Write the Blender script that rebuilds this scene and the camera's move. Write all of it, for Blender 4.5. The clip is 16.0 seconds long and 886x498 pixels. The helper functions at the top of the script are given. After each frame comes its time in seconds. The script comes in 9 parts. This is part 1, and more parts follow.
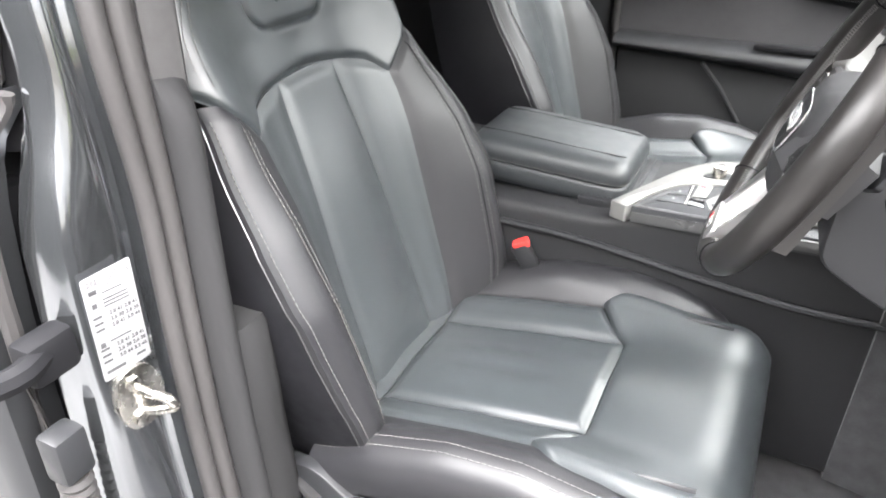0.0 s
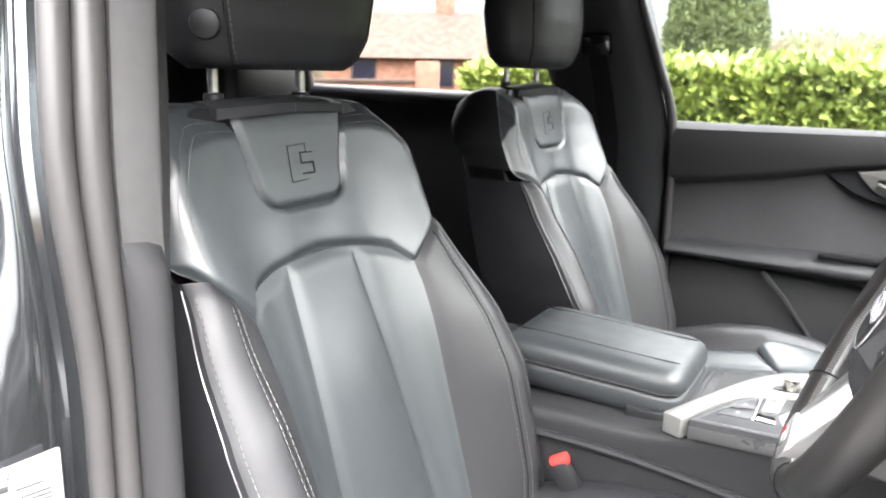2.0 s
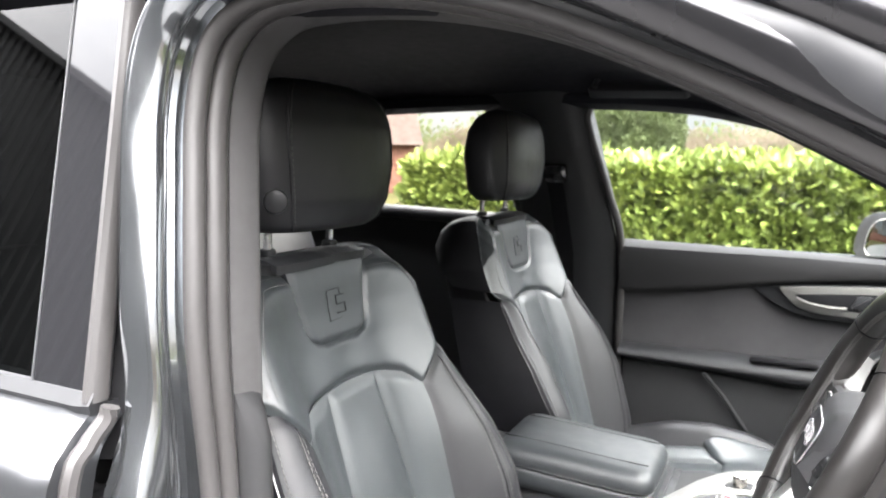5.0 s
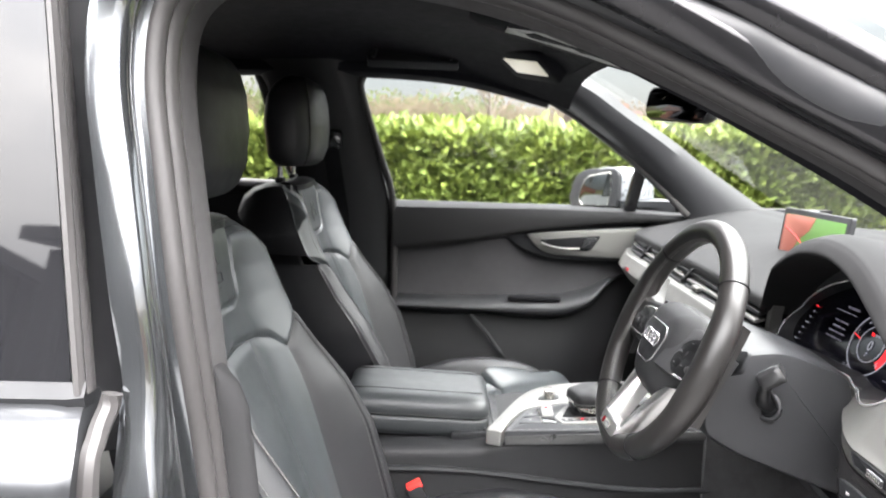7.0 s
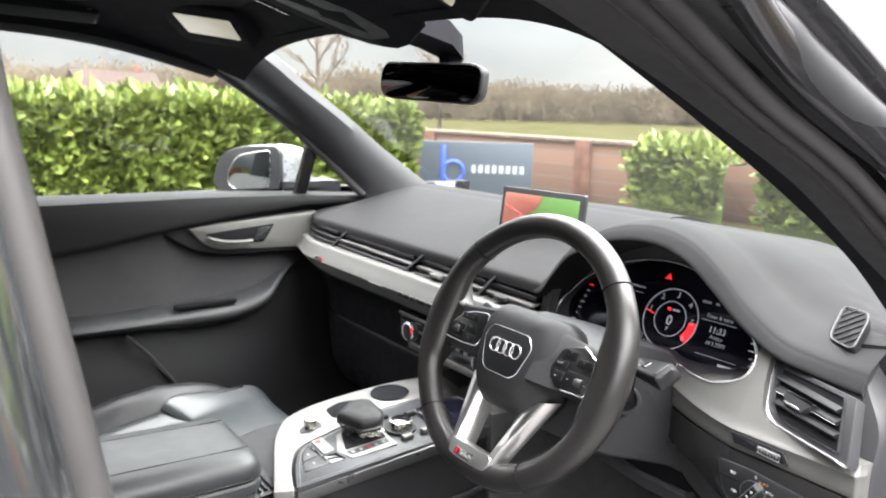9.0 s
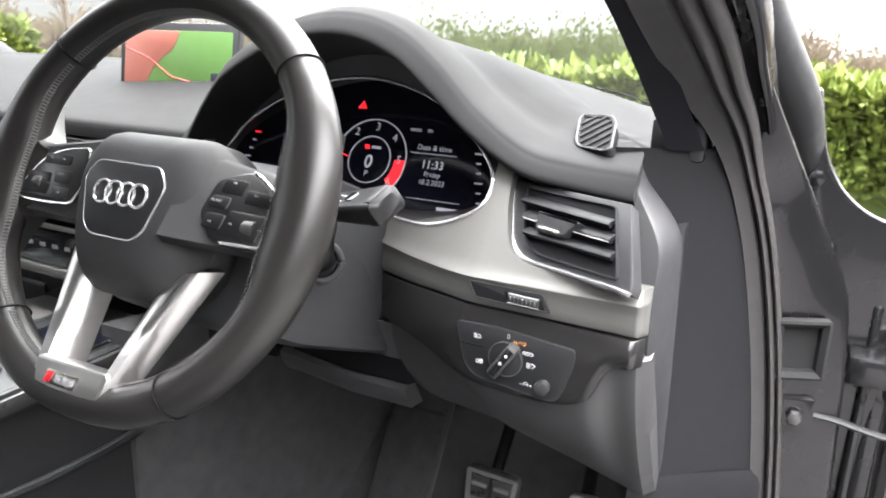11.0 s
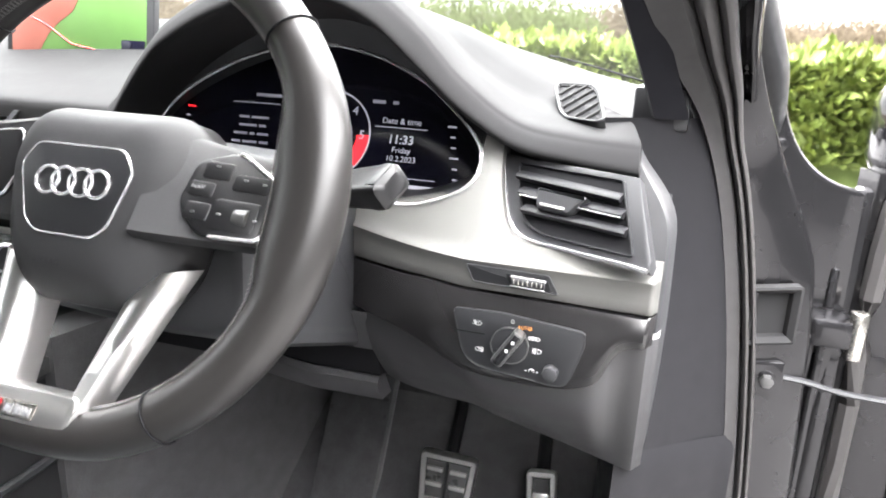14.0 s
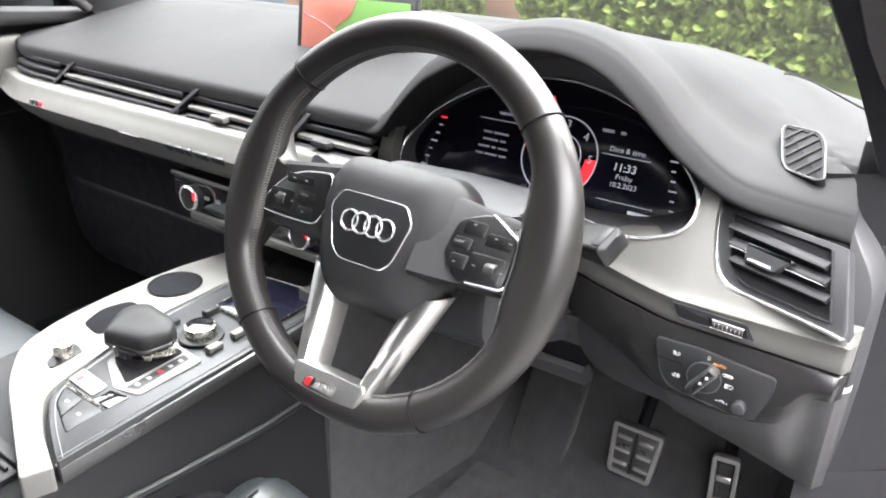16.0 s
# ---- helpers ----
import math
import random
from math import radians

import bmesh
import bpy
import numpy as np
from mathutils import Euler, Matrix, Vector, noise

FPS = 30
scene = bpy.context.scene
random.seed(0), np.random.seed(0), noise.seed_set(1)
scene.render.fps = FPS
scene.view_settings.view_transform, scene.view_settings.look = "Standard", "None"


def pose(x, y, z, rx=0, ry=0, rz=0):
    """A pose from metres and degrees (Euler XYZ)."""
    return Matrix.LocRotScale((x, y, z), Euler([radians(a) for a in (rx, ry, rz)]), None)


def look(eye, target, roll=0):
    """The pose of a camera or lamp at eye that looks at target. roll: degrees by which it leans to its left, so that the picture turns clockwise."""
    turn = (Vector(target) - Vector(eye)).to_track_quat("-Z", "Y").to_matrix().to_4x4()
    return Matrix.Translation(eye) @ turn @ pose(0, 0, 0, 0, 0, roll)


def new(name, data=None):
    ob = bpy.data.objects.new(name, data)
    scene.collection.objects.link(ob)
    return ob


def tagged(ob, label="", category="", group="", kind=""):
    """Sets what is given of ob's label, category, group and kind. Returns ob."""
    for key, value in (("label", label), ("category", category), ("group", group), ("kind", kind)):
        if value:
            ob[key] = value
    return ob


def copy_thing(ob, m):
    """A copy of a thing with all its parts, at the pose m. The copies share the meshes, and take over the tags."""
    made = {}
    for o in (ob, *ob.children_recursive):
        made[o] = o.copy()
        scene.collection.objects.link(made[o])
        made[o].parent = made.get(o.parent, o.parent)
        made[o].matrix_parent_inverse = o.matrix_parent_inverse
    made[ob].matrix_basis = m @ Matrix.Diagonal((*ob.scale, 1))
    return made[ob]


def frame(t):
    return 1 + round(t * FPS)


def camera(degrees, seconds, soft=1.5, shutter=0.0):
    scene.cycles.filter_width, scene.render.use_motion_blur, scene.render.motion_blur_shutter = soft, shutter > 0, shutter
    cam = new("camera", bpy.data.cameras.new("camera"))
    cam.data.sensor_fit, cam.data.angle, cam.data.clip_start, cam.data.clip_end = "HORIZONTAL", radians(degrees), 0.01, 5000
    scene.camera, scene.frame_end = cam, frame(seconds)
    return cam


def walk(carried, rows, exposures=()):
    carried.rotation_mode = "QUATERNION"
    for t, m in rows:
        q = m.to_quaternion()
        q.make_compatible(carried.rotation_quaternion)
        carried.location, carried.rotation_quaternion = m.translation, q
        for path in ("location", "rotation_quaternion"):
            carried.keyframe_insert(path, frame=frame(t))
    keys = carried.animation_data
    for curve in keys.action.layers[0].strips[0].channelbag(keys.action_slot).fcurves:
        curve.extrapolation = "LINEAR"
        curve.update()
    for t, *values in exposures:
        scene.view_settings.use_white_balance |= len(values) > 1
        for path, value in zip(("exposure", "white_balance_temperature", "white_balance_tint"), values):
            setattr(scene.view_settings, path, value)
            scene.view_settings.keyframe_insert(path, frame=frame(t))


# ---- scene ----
cam = camera(62.7, 16.0, soft=1.8, shutter=0.0)
cam.data.dof.use_dof, cam.data.dof.focus_distance, cam.data.dof.aperture_fstop = True, 0.68, 11.0
PATH = [
    (0, (-0.019, -1.197, 1.354), (-0.764, 0.365, 0.351), 0.8),
    (0.5, (-0.051, -1.121, 1.327), (-0.853, 0.462, 0.405), 0.7),
    (1, (-0.04, -1.093, 1.287), (-0.907, 0.527, 0.498), 0.6),
    (1.5, (-0.025, -1.087, 1.285), (-0.958, 0.568, 0.66), 0.7),
    (2, (-0.018, -1.087, 1.285), (-1.016, 0.586, 0.828), 0.7),
    (2.5, (-0.017, -1.044, 1.287), (-1.078, 0.618, 0.953), 1.0),
    (3, (-0.016, -1.02, 1.291), (-1.129, 0.622, 1.036), 1.0),
    (3.2, (-0.011, -1.024, 1.297), (-1.139, 0.61, 1.059), 1.1),
    (5.3, (-0.054, -1.362, 1.398), (-0.81, 0.473, 1.151), 1.2),
    (5.5, (-0.079, -1.414, 1.396), (-0.758, 0.45, 1.141), 1.1),
    (6, (-0.158, -1.508, 1.389), (-0.626, 0.417, 1.114), 1.3),
    (6.5, (-0.206, -1.468, 1.385), (-0.445, 0.496, 1.094), 1.3),
    (7, (-0.317, -1.432, 1.386), (-0.31, 0.544, 1.078), 1.2),
    (7.5, (-0.405, -1.378, 1.366), (-0.129, 0.578, 1.057), 1.6),
    (8, (-0.445, -1.258, 1.383), (0.136, 0.629, 1.061), 1.6),
    (8.5, (-0.52, -1.161, 1.395), (0.371, 0.597, 1.051), 1.6),
    (9, (-0.619, -1.079, 1.405), (0.554, 0.498, 1.033), 1.6),
    (9.5, (-0.614, -1.032, 1.387), (0.784, 0.341, 0.986), 1.8),
    (10, (-0.541, -0.981, 1.332), (1.011, 0.202, 0.896), 1.8),
    (10.2, (-0.512, -0.962, 1.31), (1.083, 0.157, 0.862), 1.9),
    (12.3, (-0.245, -0.774, 1.09), (1.6, -0.184, 0.591), 2.6),
    (12.5, (-0.242, -0.772, 1.087), (1.613, -0.208, 0.594), 2.3),
    (13, (-0.237, -0.765, 1.086), (1.634, -0.257, 0.593), 2.4),
    (13.5, (-0.285, -0.76, 1.122), (1.579, -0.25, 0.607), 2.7),
    (14, (-0.379, -0.766, 1.201), (1.46, -0.202, 0.654), 2.8),
    (14.5, (-0.451, -0.78, 1.274), (1.336, -0.116, 0.671), 3.0),
    (15, (-0.493, -0.804, 1.319), (1.213, -0.007, 0.645), 3.0),
    (15.5, (-0.489, -0.796, 1.338), (1.126, 0.12, 0.595), 2.8),
    (16, (-0.454, -0.776, 1.336), (1.071, 0.245, 0.541), 2.3),
]
walk(cam, [(t, look(eye, target, roll)) for t, eye, target, roll in PATH], [(0.0, 4.2), (0.5, 4.35), (1.0, 4.42), (1.5, 4.55), (2.0, 4.5), (2.5, 4.48), (3.0, 4.48), (5.5, 4.2), (6.5, 4.05), (8.0, 3.85), (9.0, 3.8), (10.0, 3.8), (12.5, 4.6), (13.5, 4.7), (14.0, 4.63), (14.5, 4.42), (15.0, 4.33), (16.0, 4.3)])

# ---------------------------------------------------------------- sky and sun
world = bpy.data.worlds.new("sky")
scene.world = world
world.use_nodes = True
wn, wl = world.node_tree.nodes, world.node_tree.links
wn.clear()
w_sky = wn.new("ShaderNodeTexSky")
w_sky.sky_type, w_sky.sun_disc = "NISHITA", False
w_sky.sun_elevation, w_sky.sun_rotation = radians(42), radians(132)
w_sky.air_density, w_sky.dust_density, w_sky.ozone_density = 1.0, 3.0, 1.0
w_co = wn.new("ShaderNodeTexCoord")
w_map = wn.new("ShaderNodeMapping")
w_map.inputs["Scale"].default_value = (1.2, 1.2, 3.2)
w_noise = wn.new("ShaderNodeTexNoise")
w_noise.inputs["Scale"].default_value, w_noise.inputs["Detail"].default_value = 2.2, 6
w_ramp = wn.new("ShaderNodeValToRGB")
w_ramp.color_ramp.elements[0].position, w_ramp.color_ramp.elements[0].color = 0.36, (8.0, 8.0, 8.3, 1)
w_ramp.color_ramp.elements[1].position, w_ramp.color_ramp.elements[1].color = 0.66, (12.4, 12.0, 11.8, 1)
w_mix = wn.new("ShaderNodeMix")
w_mix.data_type = "RGBA"
w_mix.inputs[0].default_value = 0.95
w_bg = wn.new("ShaderNodeBackground")
w_bg.inputs["Strength"].default_value = 0.1
w_out = wn.new("ShaderNodeOutputWorld")
wl.new(w_co.outputs["Generated"], w_map.inputs["Vector"])
wl.new(w_map.outputs["Vector"], w_noise.inputs["Vector"])
wl.new(w_noise.outputs["Fac"], w_ramp.inputs["Fac"])
wl.new(w_sky.outputs["Color"], w_mix.inputs[6])
# an overcast sky: brighter overhead than at the horizon, and towards the veiled sun
w_sep = wn.new("ShaderNodeSeparateXYZ")
w_up = wn.new("ShaderNodeMapRange")
w_up.inputs["From Min"].default_value, w_up.inputs["From Max"].default_value = 0.13, 0.9
w_up.inputs["To Min"].default_value, w_up.inputs["To Max"].default_value = 0.095, 1.95
w_dot = wn.new("ShaderNodeVectorMath")
w_dot.operation = "DOT_PRODUCT"
w_dot.inputs[1].default_value = Vector((0.45, -0.30, 0.84)).normalized()
w_glow = wn.new("ShaderNodeMapRange")
w_glow.inputs["From Min"].default_value, w_glow.inputs["From Max"].default_value = -0.2, 1.0
w_glow.inputs["To Min"].default_value, w_glow.inputs["To Max"].default_value = 0.50, 1.5
w_mul = wn.new("ShaderNodeMath")
w_mul.operation = "MULTIPLY"
w_tone = wn.new("ShaderNodeVectorMath")
w_tone.operation = "SCALE"
wl.new(w_co.outputs["Generated"], w_sep.inputs["Vector"])
wl.new(w_sep.outputs["Z"], w_up.inputs["Value"])
wl.new(w_co.outputs["Generated"], w_dot.inputs[0])
wl.new(w_dot.outputs["Value"], w_glow.inputs["Value"])
wl.new(w_up.outputs["Result"], w_mul.inputs[0])
wl.new(w_glow.outputs["Result"], w_mul.inputs[1])
wl.new(w_ramp.outputs["Color"], w_tone.inputs[0])
wl.new(w_mul.outputs["Value"], w_tone.inputs["Scale"])
wl.new(w_tone.outputs["Vector"], w_mix.inputs[7])
wl.new(w_mix.outputs[2], w_bg.inputs["Color"])
wl.new(w_bg.outputs["Background"], w_out.inputs["Surface"])

sun = new("sun", bpy.data.lights.new("sun", "SUN"))
sun.data.energy, sun.data.angle, sun.data.color = 0.15, radians(60), (1.0, 0.97, 0.93)
sun.matrix_world = look((5.5, -5.0, 7.7), (0, 0, 1))

# ---------------------------------------------------------------- materials


def mat(name, color, rough=0.5, metal=0.0, bump=0.0, scale=400.0, vary=0.12, vscale=6.0, coat=0.0, spec=0.5, rvary=0.08, kind="noise", emit=0.0, sheen=0.0):
    """A principled surface with colour and gloss variation at two scales and fine relief, in object space (metres)."""
    m = bpy.data.materials.new(name)
    m.use_nodes = True
    n, l = m.node_tree.nodes, m.node_tree.links
    b = n["Principled BSDF"]
    b.inputs["Base Color"].default_value = (*color, 1)
    b.inputs["Roughness"].default_value, b.inputs["Metallic"].default_value = rough, metal
    b.inputs["Specular IOR Level"].default_value = spec
    b.inputs["Coat Weight"].default_value, b.inputs["Coat Roughness"].default_value = coat, 0.06
    b.inputs["Sheen Weight"].default_value = sheen
    co = n.new("ShaderNodeTexCoord")
    if vary or rvary:
        big = n.new("ShaderNodeTexNoise")
        big.inputs["Scale"].default_value, big.inputs["Detail"].default_value = vscale, 5
        l.new(co.outputs["Object"], big.inputs["Vector"])
        mr = n.new("ShaderNodeMapRange")
        mr.inputs["From Min"].default_value, mr.inputs["From Max"].default_value = 0.3, 0.7
        mr.inputs["To Min"].default_value, mr.inputs["To Max"].default_value = 1 - vary, 1 + vary
        l.new(big.outputs["Fac"], mr.inputs["Value"])
        hs = n.new("ShaderNodeHueSaturation")
        hs.inputs["Color"].default_value = (*color, 1)
        l.new(mr.outputs["Result"], hs.inputs["Value"])
        l.new(hs.outputs["Color"], b.inputs["Base Color"])
        rr = n.new("ShaderNodeMapRange")
        rr.inputs["From Min"].default_value, rr.inputs["From Max"].default_value = 0.3, 0.7
        rr.inputs["To Min"].default_value, rr.inputs["To Max"].default_value = max(rough - rvary, 0.02), min(rough + rvary, 1)
        mid = n.new("ShaderNodeTexNoise")
        mid.inputs["Scale"].default_value, mid.inputs["Detail"].default_value = vscale * 7, 4
        l.new(co.outputs["Object"], mid.inputs["Vector"])
        l.new(mid.outputs["Fac"], rr.inputs["Value"])
        l.new(rr.outputs["Result"], b.inputs["Roughness"])
    if bump:
        if kind == "voronoi":
            fine = n.new("ShaderNodeTexVoronoi")
            fine.inputs["Scale"].default_value = scale
            fac = fine.outputs["Distance"]
        else:
            fine = n.new("ShaderNodeTexNoise")
            fine.inputs["Scale"].default_value, fine.inputs["Detail"].default_value = scale, 3
            fac = fine.outputs["Fac"]
        l.new(co.outputs["Object"], fine.inputs["Vector"])
        bp = n.new("ShaderNodeBump")
        bp.inputs["Strength"].default_value, bp.inputs["Distance"].default_value = bump, 0.0006
        l.new(fac, bp.inputs["Height"])
        l.new(bp.outputs["Normal"], b.inputs["Normal"])
    if emit:
        b.inputs["Emission Color"].default_value, b.inputs["Emission Strength"].default_value = (*color, 1), emit
    return m


def pane_mat(name, tint, gloss=0.02, ior=1.5, most=1.0):
    m = bpy.data.materials.new(name)
    m.use_nodes = True
    n, l = m.node_tree.nodes, m.node_tree.links
    n.clear()
    out, mx, tr, gl, lw, pw, mr = (n.new("ShaderNode" + k) for k in ("OutputMaterial", "MixShader", "BsdfTransparent", "BsdfGlossy", "LayerWeight", "Math", "MapRange"))
    tr.inputs["Color"].default_value = (*tint, 1)
    gl.inputs["Roughness"].default_value = gloss
    pw.operation = "POWER"
    pw.inputs[1].default_value = 5.0
    mr.inputs["To Min"].default_value, mr.inputs["To Max"].default_value = ((ior - 1) / (ior + 1)) ** 2, most
    lw.inputs["Blend"].default_value = 0.5
    l.new(lw.outputs["Facing"], pw.inputs[0])
    l.new(pw.outputs["Value"], mr.inputs["Value"])
    l.new(mr.outputs["Result"], mx.inputs[0])
    l.new(tr.outputs[0], mx.inputs[1])
    l.new(gl.outputs[0], mx.inputs[2])
    l.new(mx.outputs[0], out.inputs["Surface"])
    return m


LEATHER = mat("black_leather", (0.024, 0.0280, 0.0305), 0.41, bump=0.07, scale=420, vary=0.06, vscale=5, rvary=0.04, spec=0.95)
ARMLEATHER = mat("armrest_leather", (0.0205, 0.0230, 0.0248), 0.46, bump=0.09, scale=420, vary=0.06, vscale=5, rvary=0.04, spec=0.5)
# The seat leather again, with the shade of turned-away sides in its colour.
LEATHER_SIDE = mat("black_leather_shaded", (0.0085, 0.0086, 0.0096), 0.46, bump=0.10, scale=420, vary=0.10, vscale=5, rvary=0.05, spec=0.3)
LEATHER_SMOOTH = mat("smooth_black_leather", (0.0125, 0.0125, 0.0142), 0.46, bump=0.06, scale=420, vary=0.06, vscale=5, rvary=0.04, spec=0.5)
HUBSKIN = mat("hub_skin", (0.032, 0.0322, 0.0335), 0.6, bump=0.12, scale=900, vary=0.04, vscale=6, rvary=0.03, spec=0.18)
RIMLEATHER = mat("rim_leather", (0.0140, 0.0130, 0.0126), 0.36, bump=0.04, scale=500, vary=0.06, vscale=9, rvary=0.03)
STITCH = mat("light_thread", (0.085, 0.083, 0.080), 0.8, vary=0.1, rvary=0)
SOFT = mat("soft_black_plastic", (0.026, 0.0265, 0.0285), 0.47, bump=0.15, scale=1100, vary=0.05, vscale=5, rvary=0.03, spec=0.3)
SOFTTOP = mat("dashboard_skin", (0.0222, 0.0222, 0.0229), 0.66, bump=0.25, scale=1000, vary=0.04, vscale=5, spec=0.035, rvary=0.02)
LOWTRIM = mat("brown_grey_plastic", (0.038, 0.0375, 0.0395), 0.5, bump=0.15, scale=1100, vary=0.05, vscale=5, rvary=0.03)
CONSOLE = mat("console_plastic", (0.0175, 0.0177, 0.0190), 0.52, bump=0.15, scale=1100, vary=0.05, vscale=5, rvary=0.03, spec=0.25)
HARD = mat("hard_dark_plastic", (0.016, 0.0165, 0.018), 0.42, bump=0.15, scale=1300, vary=0.06, spec=0.28)
FABRIC = mat("dark_door_fabric", (0.036, 0.035, 0.0375), 0.85, bump=0.3, scale=900, vary=0.12, spec=0.2, sheen=0.03)
GLOSSBLACK = mat("gloss_black", (0.008, 0.008, 0.009), 0.08, vary=0, rvary=0.03, coat=0.5)
FASCIA = mat("dark_satin_fascia", (0.014, 0.0135, 0.0140), 0.20, vary=0.02, rvary=0.02, spec=0.45)
DARKGLOSS = mat("dark_gloss_trim", (0.008, 0.008, 0.009), 0.03, vary=0, rvary=0.01, spec=0.5)
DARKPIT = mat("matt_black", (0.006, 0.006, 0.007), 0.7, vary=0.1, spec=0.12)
SILVER = mat("satin_aluminium", (0.128, 0.127, 0.121), 0.50, metal=0.5, spec=0.25, bump=0.04, scale=800, vary=0.04, vscale=3, rvary=0.05)
BRIGHT = mat("polished_aluminium", (0.66, 0.65, 0.64), 0.36, metal=1.0, vary=0.02, vscale=6, rvary=0.01)
GREYTRIM = mat("dark_satin_metal", (0.10, 0.10, 0.10), 0.30, metal=0.7, vary=0.04, rvary=0.03)
GRIP = mat("grip_leather", (0.016, 0.016, 0.017), 0.5, bump=0.08, scale=500, vary=0.05, rvary=0.03, spec=0.22)
PANELGREY = mat("satin_grey_panel", (0.045, 0.046, 0.049), 0.40, metal=0.3, bump=0.02, scale=700, vary=0.05, vscale=8, rvary=0.04, spec=0.25)
CONSOLEMETAL = mat("satin_console_metal", (0.205, 0.203, 0.196), 0.42, metal=0.55, bump=0.03, scale=800, vary=0.04, vscale=4, rvary=0.04, spec=0.3)
CHROME = mat("chrome", (0.70, 0.70, 0.71), 0.24, metal=0.75, vary=0, rvary=0.03)
STEEL = mat("worn_steel", (0.55, 0.53, 0.49), 0.26, metal=1.0, vary=0.05, vscale=20, rvary=0.03)
# One body paint in three tones: bright sky and shade are in the colours.
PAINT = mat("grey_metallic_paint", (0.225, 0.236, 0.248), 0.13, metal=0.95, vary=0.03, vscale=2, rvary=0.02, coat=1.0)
DOORPAINT = mat("dimmed_metallic_paint", (0.050, 0.052, 0.0555), 0.30, metal=0.75, vary=0.03, vscale=2, rvary=0.02, coat=0.35)
SHADEPAINT = mat("shaded_metallic_paint", (0.026, 0.0255, 0.0275), 0.26, metal=0.8, vary=0.06, vscale=4, rvary=0.03, coat=0.3, spec=0.4)
SILVERPAINT = mat("silver_paint", (0.26, 0.27, 0.29), 0.3, metal=0.6, vary=0.03, coat=1.0)
RUBBER = mat("door_seal_rubber", (0.033, 0.0314, 0.0314), 0.42, bump=0.1, scale=700, vary=0.06, vscale=15, spec=0.3)
LINER = mat("black_headliner", (0.0085, 0.0085, 0.0105), 0.95, bump=0.3, scale=900, vary=0.1, spec=0.1)
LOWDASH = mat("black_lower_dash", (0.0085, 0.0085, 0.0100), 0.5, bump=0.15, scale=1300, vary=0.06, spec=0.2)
CARPET = mat("dark_carpet", (0.032, 0.032, 0.034), 0.97, bump=1.0, scale=600, vary=0.25, vscale=40, sheen=0.2)
SWITCHPRINT = mat("bright_print", (0.40, 0.40, 0.40), 0.6, vary=0, rvary=0)
PRINT = mat("white_print", (0.22, 0.22, 0.22), 0.6, vary=0, rvary=0)
PAPER = mat("white_label", (0.16, 0.159, 0.164), 0.5, vary=0.04, rvary=0)
INK = mat("grey_ink", (0.03, 0.03, 0.032), 0.6, vary=0, rvary=0)
REDP = mat("red_plastic", (0.65, 0.035, 0.03), 0.4, vary=0.05)
ORANGE = mat("orange_print", (0.8, 0.33, 0.08), 0.5, vary=0, rvary=0)
REDENAMEL = mat("red_enamel", (0.5, 0.02, 0.03), 0.25, vary=0, rvary=0)
TEXTLIT = mat("lit_white", (0.30, 0.30, 0.34), 0.5, vary=0, rvary=0, emit=0.05)
TEXTDIM = mat("dim_lit_white", (0.20, 0.20, 0.23), 0.5, vary=0, rvary=0, emit=0.03)
REDLIT = mat("lit_red", (0.9, 0.02, 0.03), 0.5, vary=0, rvary=0, emit=0.085)
SCREEN = mat("dark_screen", (0.006, 0.006, 0.012), 0.12, vary=0, rvary=0.02)
STALK = mat("stalk_black", (0.006, 0.006, 0.0066), 0.36, bump=0.05, scale=900, vary=0.05, spec=0.4)
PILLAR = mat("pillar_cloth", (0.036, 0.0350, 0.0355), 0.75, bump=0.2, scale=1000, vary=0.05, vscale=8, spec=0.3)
GLASS = pane_mat("clear_glass", (0.93, 0.96, 0.95))
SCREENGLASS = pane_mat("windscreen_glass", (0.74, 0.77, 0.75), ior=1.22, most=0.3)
# A little translucent white in the mix paints a haze over the view.
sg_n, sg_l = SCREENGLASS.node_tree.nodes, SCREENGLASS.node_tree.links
sg_veil, sg_mix = sg_n.new("ShaderNodeBsdfTranslucent"), sg_n.new("ShaderNodeMixShader")
sg_veil.inputs["Color"].default_value = (0.8, 0.8, 0.78, 1)
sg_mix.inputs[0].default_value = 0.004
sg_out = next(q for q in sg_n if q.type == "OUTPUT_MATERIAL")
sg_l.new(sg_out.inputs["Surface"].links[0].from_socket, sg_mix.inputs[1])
sg_l.new(sg_veil.outputs[0], sg_mix.inputs[2])
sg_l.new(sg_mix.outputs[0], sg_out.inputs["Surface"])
TINTGLASS = pane_mat("privacy_glass", (0.06, 0.065, 0.065), ior=1.5)
DOORMIRROR = mat("door_mirror_glass", (0.13, 0.14, 0.14), 0.03, metal=1.0, vary=0, rvary=0)
DARKMIRROR = mat("dimmed_mirror", (0.10, 0.10, 0.11), 0.04, metal=1.0, vary=0, rvary=0)
LAMP = mat("vanity_lamp", (0.60, 0.56, 0.45), 0.4, vary=0, rvary=0, emit=0.035)

# ---------------------------------------------------------------- mesh helpers


def finish(bm, sharp=38):
    bmesh.ops.recalc_face_normals(bm, faces=bm.faces)
    for f in bm.faces:
        f.smooth = True
    for e in bm.edges:
        e.smooth = not (len(e.link_faces) == 2 and e.calc_face_angle(0) > radians(sharp))


